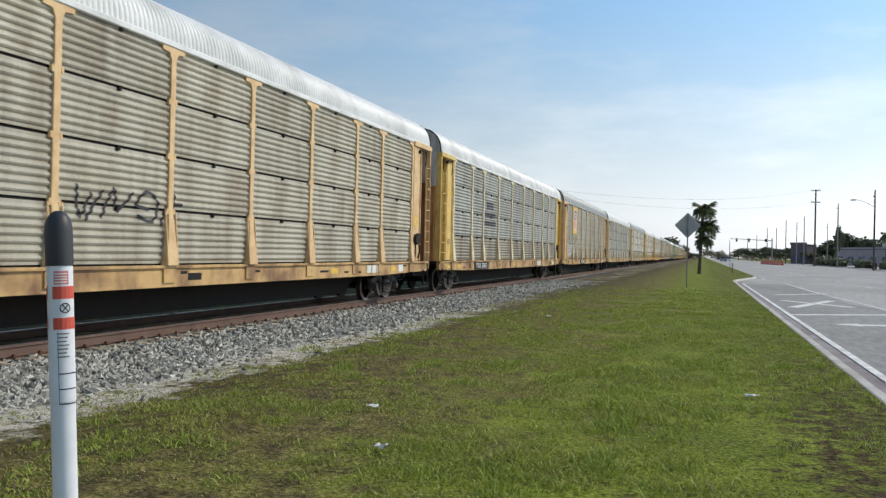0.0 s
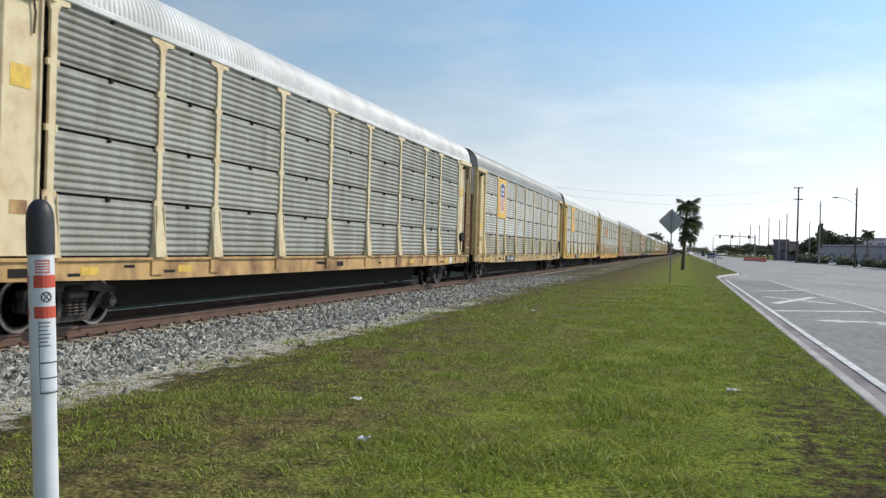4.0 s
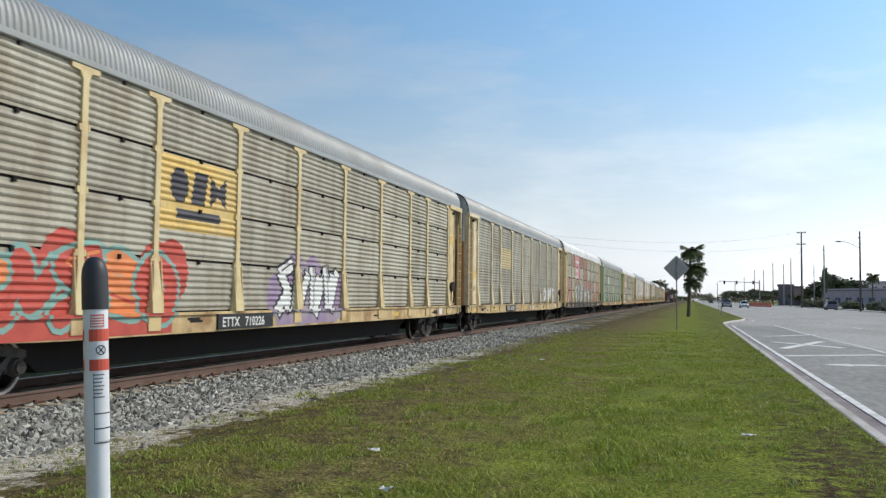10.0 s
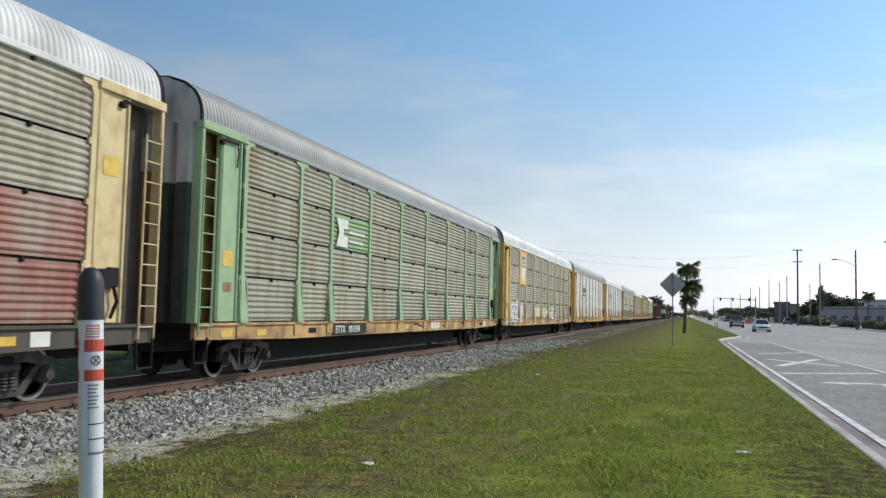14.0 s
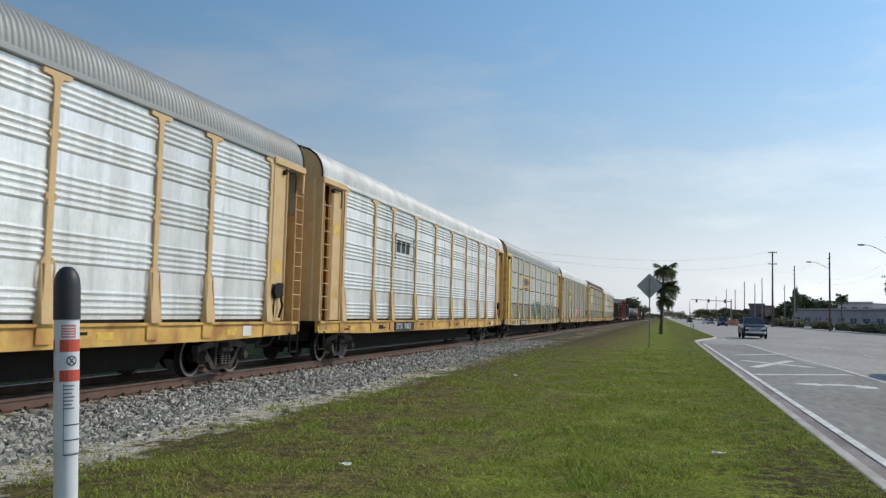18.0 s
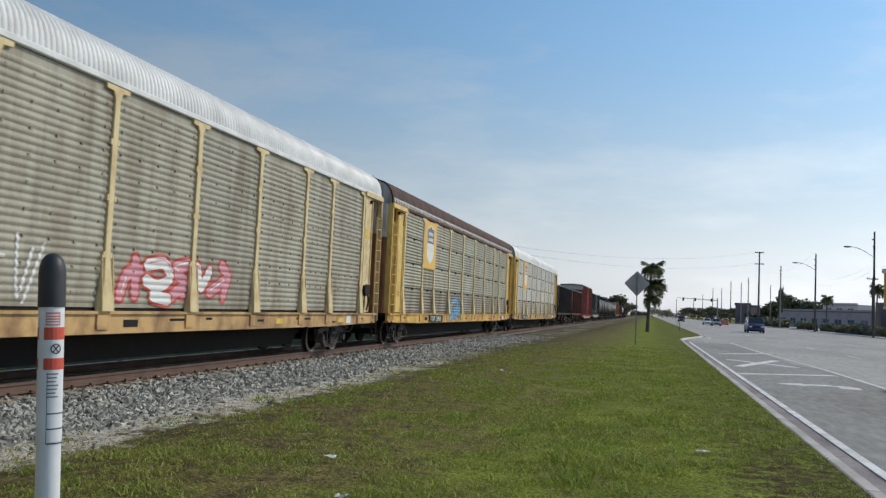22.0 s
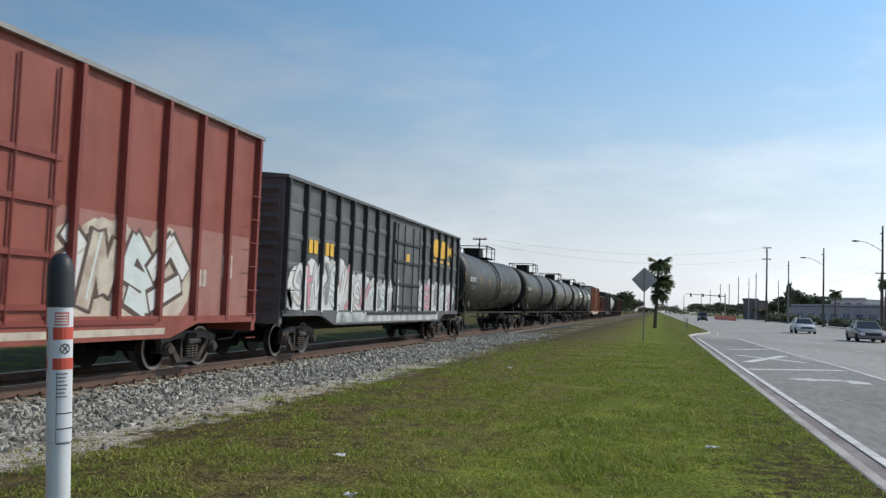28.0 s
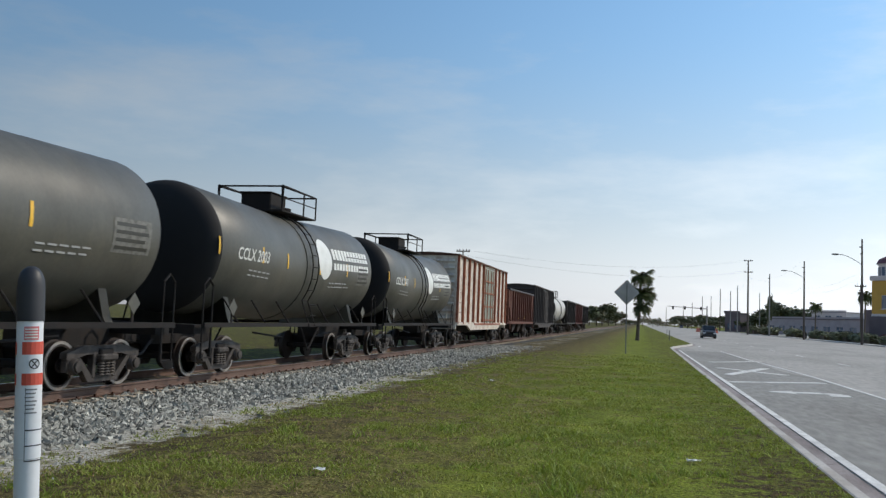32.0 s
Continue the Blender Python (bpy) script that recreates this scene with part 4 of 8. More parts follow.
def autorack(k, spec):
    """A closed car-carrying wagon. spec: panel, post, roof, sill and end colours, and markings."""
    root = thing("autorack_wagon", spec["label"], "freight wagon", group="autorack wagons of the train")
    seed = 100 + k
    SKIN[root.name] = rack_skin("row" if not spec.get("tall") else "tall" if spec["panel"] is PANELS["silver"] else "fine")
    pan, post, roof, sill = spec["panel"], spec["post"], spec["roof"], spec["sill"]
    endm = spec.get("end", mat("end_brown", col(142, 98, 66), 0.75, 0.1, col(66, 46, 36), 0.7, stretch=(1, 1, 0.3)))
    tall = spec.get("tall", False)
    # floor frame
    part("centre_sill", shared("centre_sill", lambda: Geo().prism([(-13.6, 1.1), (-13.6, 0.6), (-9.2, 0.55), (-8.8, 0.24), (8.8, 0.24), (9.2, 0.55), (13.6, 0.6), (13.6, 1.1)], "x", -0.6, 0.6)), DARK, root)
    part("deck", shared("deck", lambda: Geo().box(-1.45, 1.45, -13.6, 13.6, 1.08, 1.17)), DARK, root)
    for s in (-1, 1):
        def sill_geo():
            g = Geo().prism([(-13.6, DECK), (-13.6, 0.86), (-11.6, 0.83), (-9.4, SILL), (9.4, SILL), (11.6, 0.83), (13.6, 0.86), (13.6, DECK)], "x", 0, 0.09)
            g.box(0.05, 0.14, -13.6, 13.6, DECK - 0.05, DECK)
            for yy in POSTS:
                g.box(0.09, 0.125, yy - 0.18, yy + 0.18, SILL + 0.08, DECK - 0.05)
            return g
        part("side_sill", shared("side_sill", sill_geo), sill, root, at=pose(s * (HALF - 0.06), 0, 0, 0, 0, 0 if s > 0 else 180))
        # added dark sheet behind the panels; gives the shade in their gaps
        part("inner_wall", shared("inner_wall", lambda: Geo().box(-0.01, 0.01, -11.9, 11.9, DECK, EAVE)), spec.get("backing", DARK), root, at=pose(s * (HALF - 0.05), 0, 0))
        part("top_rail", shared("top_rail", lambda: Geo().box(-0.03, 0.07, -13.55, 13.55, EAVE - 0.05, EAVE + 0.06, bevel=0.015)), spec.get("toprail", roof), root, at=pose(s * HALF, 0, 0, 0, 0, 0 if s > 0 else 180))
        for y in POSTS:
            fl = spec.get("flare", False) and abs(y) < 12.5
            part("post", shared("post_flared" if fl else "post_plain", lambda: post_mesh(fl)), post, root, at=pose(s * HALF, y, DECK, 0, 0, 0 if s > 0 else 180))
        for a, b in zip(POSTS, POSTS[1:]):
            w = round(b - a, 2) - 0.1
            if s < 0:
                part("side_panel", shared("tall%.2f" % w, lambda: tall_panel(w), 1), pan, root, at=pose(-HALF + 0.01, (a + b) / 2, DECK, 0, 0, 180))
            elif tall:
                if pan is PANELS["silver"]:
                    part("side_panel", shared("tall%.2f" % w, lambda: tall_panel(w), 1), pan, root, at=pose(HALF - 0.01, (a + b) / 2, DECK))
                else:
                    sp = part("side_panel", shared("fine%.2f" % w, lambda: fine_panel(w), 1), pan, root, at=pose(HALF - 0.01, (a + b) / 2, DECK))
                    tagged(part("rivets", shared("rivets%.2f" % w, lambda: rivet_grid(w), 1), PANELS["grimy"], sp), kind="stuff")
            else:
                for j in range(4):
                    m = spec.get("patch", {}).get((POSTS.index(a), j), spec.get("low", pan) if j == 0 else pan)
                    part("side_panel", shared("row%.2f" % w, lambda: row_panel(w), 1), m, root, at=pose(HALF - 0.01, (a + b) / 2, DECK + ROW * j))
                    part("panel_clip", shared("panel_clip", lambda: Geo().box(-0.01, 0.05, -0.03, 0.03, -0.05, 0.03)), DARK, root, at=pose(HALF - 0.01, (a + b) / 2, DECK + ROW * j + 0.95))
        for e in (-1, 1):
            # end bay: a flat panel, an open slot and a ladder at the corner
            def end_panel():
                g = Geo().prism([(-0.05, -0.42), (0.05, -0.42), (0.09, -0.38), (0.09, -0.34), (0.05, -0.32), (0.05, 0.32), (0.09, 0.34), (0.09, 0.38), (0.05, 0.42), (-0.05, 0.42)], "z", 0.03, 3.77)
                return g
            es = spec.get("endside", post)
            part("bay_backing", shared("bay_backing", lambda: Geo().box(-0.01, 0.01, -0.87, 0.87, 0, 3.82)), sill, root, at=pose(s * (HALF - 0.3), e * 12.75, DECK))
            at = e * (12.48 if e < 0 else 12.3)
            pn = part("end_panel", shared("end_panel", end_panel), es, root, at=pose(s * (HALF - 0.02), at, DECK, 0, 0, 0 if s > 0 else 180))
            part("end_header", shared("end_header", lambda: Geo().box(-0.05, 0.12, -0.9, 0.9, 3.75, 3.91, bevel=0.01)), es, root, at=pose(s * (HALF - 0.02), e * 12.78, DECK))
            part("corner_stile", shared("corner_stile", lambda: Geo().prism([(-0.1, -0.05), (0.08, -0.05), (0.1, -0.03), (0.1, 0.03), (0.08, 0.05), (-0.1, 0.05)], "z", 0, 3.82)), es, root, at=pose(s * (HALF - 0.02), e * 13.62, DECK, 0, 0, 0 if s > 0 else 180))
            part("ladder", shared("ladder", ladder_mesh), es, root, at=pose(s * (HALF + 0.09), e * 13.36, DECK - 0.25))
            part("stirrup", shared("stirrup", lambda: Geo().tube([(0, -0.24, 0.9), (0, -0.22, 0.42), (0, 0.22, 0.42), (0, 0.24, 0.9)], 0.022, 6)), DARK, root, at=pose(s * (HALF + 0.04), e * 13.4, 0))
            part("door_hanger", shared("door_hanger", lambda: Geo().box(0.04, 0.13, -0.28, -0.16, 3.56, 3.66, bevel=0.015).box(0.08, 0.12, -0.2, 0.42, 3.66, 3.7).tube([(0.1, 0.38, 3.66), (0.1, 0.42, 3.5), (0.08, 0.42, 3.2)], 0.017, 6)), DARK, root, "dark door hanger bracket", at=pose(s * (HALF - 0.02), e * 12.7, DECK, 0, 0, 0 if s > 0 else 180))
            if s > 0:
                part("warning_notice", shared("notice", lambda: Geo().box(0, 0.006, -0.2, 0.2, 0, 0.32)), NOTICE, pn, "small yellow notice", at=pose(0.051, 0.0, 2.4 if k % 2 else 1.15))
                part("stencil_plate", shared("stencil_plate", lambda: Geo().box(0, 0.005, -0.17, 0.17, 0, 0.2)), spec["sill"], pn, at=pose(0.051, 0.02, 0.62))
    # brake gear at the end bay
    def brake_gear():
        g = Geo().cyl((0.0, -0.16, 0.0), (0.14, -0.16, 0.0), 0.17, n=14).box(0.02, 0.12, -0.05, 0.2, -0.12, 0.2, bevel=0.02)
        g.tube([(0.08, 0.1, -0.1), (0.1, 0.18, -0.35), (0.08, 0.05, -0.62)], 0.03, 6).tube([(0.08, -0.2, 0.0), (0.1, -0.3, -0.4), (0.08, -0.28, -0.7)], 0.02, 6)
        return g
    part("brake_gear", shared("brake_gear", brake_gear, 1, True), DARK, root, "dark brake wheel and chain", at=pose(HALF + 0.03, 12.3, DECK + 0.72))
    for i, y in enumerate((-12.4, -10.9, -8.2, -0.6, 5.8, 10.2)):
        part("sill_reflector", shared("sill_reflector", lambda: Geo().box(0, 0.006, -0.22, 0.22, -0.06, 0.07)), NOTICE if (i + k) % 3 else DARK, root, at=pose(HALF + 0.032, y, 0.96))
    part("data_plate", shared("data_plate", lambda: Geo().box(0, 0.006, -0.2, 0.2, -0.1, 0.12)), WHITE, root, "small white data plate", at=pose(HALF + 0.032, 10.9, 0.97))
    if spec.get("scallops"):
        for i in range(16):
            y = -12.2 + 1.46 * i
            part("sill_stiffener", shared("sill_stiffener", lambda: Geo().prism([(-0.62, SILL - 0.12), (0.62, SILL - 0.12), (0.62, SILL), (0.42, SILL + 0.2), (-0.42, SILL + 0.2), (-0.62, SILL)], "x", 0, 0.06)), SILLM["yellow"], root, at=pose(HALF + 0.04, y, 0))
    if spec.get("teeth"):
        g = Geo()
        for i in range(126):
            y = -13.45 + 0.2152 * i
            g.prism([(y - 0.068, EAVE + 0.06), (y - 0.068, EAVE + 0.2), (y - 0.045, EAVE + 0.225), (y + 0.045, EAVE + 0.225), (y + 0.068, EAVE + 0.2), (y + 0.068, EAVE + 0.06)], "x", HALF + 0.03, HALF + 0.052)
        tagged(part("eave_corrugation", g, WHITE, root, "row of white corrugation ends along the eave"), kind="stuff")
    part("roof", shared("coarse_roof" if spec.get("teeth") else "fine_roof", (lambda: roof_mesh(0.215, 0.03)) if spec.get("teeth") else (lambda: roof_mesh(0.13, 0.02)), 1, True), roof, root)
    for e in (-1, 1):
        def fold(z0, z1):
            return Geo().prism([(-1.44, -0.06), (-1.44, 0.05)] + [(-1.44 + 2.88 * (i + f) / 6, w) for i in range(6) for f, w in ((0.03, 0.0), (0.16, 0.16), (0.7, 0.16), (0.82, 0.0), (0.98, -0.02))] + [(1.44, 0.05), (1.44, -0.06)], "z", z0, z1)
        ep = pose(0, e * 13.6, 0, 0, 0, 0 if e > 0 else 180)
        part("end_door", shared("end_door", lambda: fold(DECK, 3.86)), endm, root, "folding end door", at=ep)
        part("upper_end_door", shared("upper_end_door", lambda: fold(3.87, 5.06)), spec.get("endtop", ENDGREY), root, at=ep)
        part("end_gable", shared("end_gable", lambda: Geo().prism([(x * 0.985, z - 0.025) for x, z in PROFILE], "y", -0.04, 0.06)), spec.get("endtop", ENDGREY), root, at=ep)
        if spec.get("slots"):
            for z in (2.35, 3.75):
                part("door_slot", shared("door_slot", lambda: Geo().box(-0.9, 1.0, 0.09, 0.125, -0.05, 0.05)), DARK, root, at=ep @ pose(0, 0, z))
        cap = shared("roof_cap", lambda: Geo().grid([[(x * s, y, z + (s - 1) * 1.2) for x, z in PROFILE] for y, s in ((0, 1.005), (0.085, 1.012), (0.085, 0.99))]))
        part("roof_cap", cap, spec.get("cap", DARK), root, at=pose(0, e * 13.6, 0, 0, 0, 0 if e > 0 else 180))
        coupler(root, e * 13.95, e)
        part("brake_wheel_stand", shared("brake_stand", lambda: Geo().box(0.9, 1.0, -0.05, 0.05, 0.7, 1.9).cyl((0.95, 0, 1.9), (0.95, 0.1, 1.9), 0.25, n=14)), DARK, root, at=pose(0, e * 13.8, 0, 0, 0, 0 if e > 0 else 180))
        truck(root, e * 10.7)
    # black number board with its characters
    if spec.get("number"):
        y0, wid = spec.get("number_y", -6.4), 0.145 * (len(spec["number"]) + 2)
        plate = part("number_board", Geo().box(HALF + 0.03, HALF + 0.072, y0 - 0.15, y0 + wid + 0.3, SILL + 0.03, DECK - 0.06), BLACK, root, "black panel behind the wagon number")
        words("wagon_number", spec["number"].replace(" ", "   "), 0.27, WHITE, plate, Matrix.Translation((HALF + 0.075, y0, SILL + 0.085)) @ SIDE, 1.05, 0.004)
    small = Geo()
    r = random.Random(seed)
    for _ in range(9):
        y, w = r.uniform(-12, 12), r.uniform(0.2, 0.6)
        z = r.uniform(SILL + 0.08, DECK - 0.15)
        small.box(HALF + 0.031, HALF + 0.035, y, y + w, z, z + 0.05)
    tagged(part("stencilling", small, DARK, root, "small rows of illegible stencilling"), kind="stuff")
    TRAIN.append((root, FIRST_GAP + RACK * k - RACK / 2))
    return root


def panelmat(name, base, dirt, amount, metal=0.0, rough=0.6, vary=0.1, streak=None):
    return mat("panel_" + name, base, rough, metal, dirt, amount, grain=0.2, scale=1.1, stretch=(1, 1.6, 0.5), vary=vary, bump=0.12, bump_scale=30,
               streak=streak or (tuple(c * 0.5 for c in dirt[:3]) + (1,), 0.55))


NOTICE = mat("notice_yellow", col(232, 194, 84), 0.5, 0, col(190, 150, 80), 0.6, scale=6.0)
PANELS = {
    "beige": panelmat("beige", col(178, 173, 156), col(134, 120, 98), 0.6),
    "grey": panelmat("grey", col(162, 163, 155), col(130, 124, 110), 0.55),
    "olive": panelmat("olive", col(164, 160, 143), col(122, 108, 88), 0.65),
    "light": panelmat("light", col(202, 202, 195), col(168, 158, 140), 0.55, 0.0, 0.5),
    "grimy": panelmat("grimy", col(150, 143, 126), col(104, 90, 72), 0.7),
    "silver": panelmat("silver", col(240, 241, 238), col(204, 202, 194), 0.6, 0.3, 0.32),
    "rusty": panelmat("rusty", col(168, 168, 150), col(140, 128, 104), 0.5, streak=(col(138, 100, 62), 0.9)),
    "red": panelmat("red", col(156, 100, 88), col(170, 158, 144), 0.75),
    "pink": panelmat("pink", col(222, 154, 162), col(210, 164, 162), 0.5),
    "green_sign": panelmat("green_sign", col(144, 172, 122), col(156, 172, 136), 0.5),
    "orange_sign": panelmat("orange_sign", col(222, 176, 120), col(200, 160, 120), 0.5),
    "yellow_sign": panelmat("yellow_sign", col(224, 190, 112), col(206, 184, 138), 0.5),
    "faded_sign": panelmat("faded_sign", col(198, 180, 132), col(176, 160, 128), 0.6),
}
POSTM = {
    "peach": mat("post_peach", col(226, 192, 142), 0.6, 0, col(182, 134, 92), 0.5),
    "yellow": mat("post_yellow", col(222, 202, 152), 0.55, 0, col(178, 138, 90), 0.5),
    "cream": mat("post_cream", col(226, 210, 172), 0.6, 0, col(190, 154, 108), 0.5),
    "bright": mat("post_bright", col(228, 196, 112), 0.5, 0, col(184, 138, 74), 0.5, streak=(col(150, 104, 60), 0.55)),
    "green": mat("post_green", col(158, 186, 144), 0.55, 0, col(130, 154, 118), 0.4),
    "tan": mat("post_tan", col(216, 184, 134), 0.55, 0, col(196, 150, 92), 0.3),
}
ROOFM = {
    "white": mat("roof_white", col(230, 230, 226), 0.45, 0.0, col(168, 168, 162), 0.5, scale=1.0),
    "silver": mat("roof_silver", col(160, 162, 160), 0.5, 0.15, col(146, 144, 136), 0.5, scale=1.0),
    "brown": mat("roof_brown", col(80, 58, 52), 0.8, 0.1, col(120, 98, 88), 0.6, scale=1.6, stretch=(1, 3, 1)),
}
SILLM = {
    "ochre": mat("sill_ochre", col(206, 168, 112), 0.6, 0, col(122, 88, 62), 0.9, scale=1.6, streak=(col(94, 64, 48), 0.7)),
    "yellow": mat("sill_yellow", col(224, 182, 98), 0.55, 0, col(166, 108, 58), 0.8, scale=1.6, streak=(col(120, 76, 48), 0.6)),
    "cream": mat("sill_cream", col(214, 188, 136), 0.6, 0, col(138, 98, 64), 0.85, scale=1.6, streak=(col(104, 72, 52), 0.65)),
    "black": mat("sill_black", col(84, 76, 68), 0.7, 0, col(50, 46, 44), 0.6, scale=1.2),
}
ENDGREY = mat("end_grey", col(192, 190, 184), 0.65, 0.1, col(104, 96, 86), 0.6, stretch=(1, 1, 0.3))
ENDORANGE = mat("end_orange", col(182, 128, 74), 0.7, 0.0, col(124, 82, 52), 0.6, stretch=(1, 1, 0.3))
ENDTAN = mat("end_tan", col(206, 172, 104), 0.6, 0.0, col(140, 100, 62), 0.6, stretch=(1, 1, 0.3))


def spec(label, panel, post, roof, sill, **more):
    d = dict(label=label, panel=PANELS[panel], post=POSTM[post], roof=ROOFM[roof], sill=SILLM[sill], flare=True)
    d.update(more)
    return d


def rack_list():
    S = []
    S.append(spec("weathered beige autorack wagon with peach posts and white roof", "beige", "peach", "white", "ochre"))
    S.append(spec("grimy grey autorack wagon with cream posts and ochre sill", "grey", "cream", "white", "ochre", low=PANELS["grimy"], number="TTGX 254013", number_y=-8.4, endside=POSTM["bright"], endtop=ENDGREY, slots=True, end=ENDORANGE))
    S.append(spec("dingy riveted autorack wagon with yellow shield panel and scrawl", "olive", "peach", "silver", "ochre", endtop=ENDGREY, end=ENDTAN, tall=True, number="TTGX 984764", number_y=-4.6))
    S.append(spec("grey autorack wagon with cream posts and white roof", "grey", "cream", "white", "ochre"))
    S.append(spec("light grey autorack wagon with yellow posts and striped shield", "light", "yellow", "silver", "cream", low=PANELS["beige"], number="TTGX 965240", number_y=-6.6))
    S.append(spec("clean silver autorack wagon with bright yellow posts and sill", "light", "bright", "white", "yellow", number="ETTX 003537", number_y=-6.0))
    S.append(spec("silver autorack wagon with yellow posts and coloured graffiti", "light", "yellow", "white", "yellow", scallops=True))
    S.append(spec("light grey autorack wagon with yellow posts and bold graffiti", "beige", "yellow", "silver", "cream", number="ETTX 710226", number_y=-4.9))
    S.append(spec("grimy riveted autorack wagon with cream posts and faded yellow sign", "olive", "cream", "silver", "cream", tall=True, endtop=ENDGREY, slots=True, end=ENDORANGE, number="ETTX 001505", number_y=-5.6))
    red = {(i, j): PANELS["red"] for i, j in ((0, 0), (0, 1), (2, 0), (2, 1), (3, 3), (4, 2), (4, 3), (4, 0), (5, 1), (5, 0), (6, 0), (7, 0), (3, 0), (1, 3), (4, 1), (6, 1), (8, 0), (8, 1))}
    red.update({(2, 2): PANELS["pink"], (2, 3): PANELS["pink"]})
    S.append(spec("patchy red and grey autorack wagon with pink sign and graffiti", "beige", "yellow", "white", "black", patch=red))
    S.append(spec("grimy grey autorack wagon with green posts and green sign", "rusty", "green", "silver", "ochre", number="ETTX 901034", number_y=-6.8, end=mat("end_dark_green", col(66, 72, 64), 0.7, 0.0, col(42, 44, 40), 0.5), endtop=ENDGREY,
                  patch={(2, 2): PANELS["green_sign"]}))
    S.append(spec("brownish grey autorack wagon with yellow ends and white graffiti", "beige", "yellow", "white", "ochre",
                  endside=POSTM["bright"], endtop=ENDGREY))
    S.append(spec("bright silver autorack wagon with tan posts and sill", "silver", "tan", "silver", "yellow", tall=True, number="ETTX 704372", number_y=-6.0, end=POSTM["tan"]))
    S.append(spec("bright silver autorack wagon with tan ends and sill", "silver", "tan", "white", "yellow", tall=True, endtop=POSTM["tan"], number="ETTX 710671", number_y=-6.6, end=POSTM["tan"]))
    S.append(spec("light grey autorack wagon with pale yellow posts and green graffiti", "light", "yellow", "silver", "cream", endside=POSTM["bright"], end=ENDTAN, endtop=ENDTAN, slots=True, low=PANELS["grimy"], number="ETTX 820056", number_y=-8.0,
                  patch={(2, 2): PANELS["yellow_sign"]}))
    S.append(spec("grimy riveted autorack wagon with yellow posts and scrawled graffiti", "olive", "yellow", "white", "ochre", tall=True, number="TTGX 981887", number_y=-6.4))
    S.append(spec("stained autorack wagon with yellow posts and rusty brown roof", "rusty", "yellow", "brown", "yellow", teeth=True, toprail=RUST, endside=POSTM["bright"], low=PANELS["grimy"], number="TTGX 254413", number_y=-7.6))
    S.append(spec("grey autorack wagon with bright yellow ends and white shield", "light", "yellow", "white", "ochre", endtop=ENDGREY, endside=POSTM["bright"], low=PANELS["beige"], number="TTGX 851630", number_y=-8.6))
    return S


RACKS = [autorack(k, s) for k, s in enumerate(rack_list())]


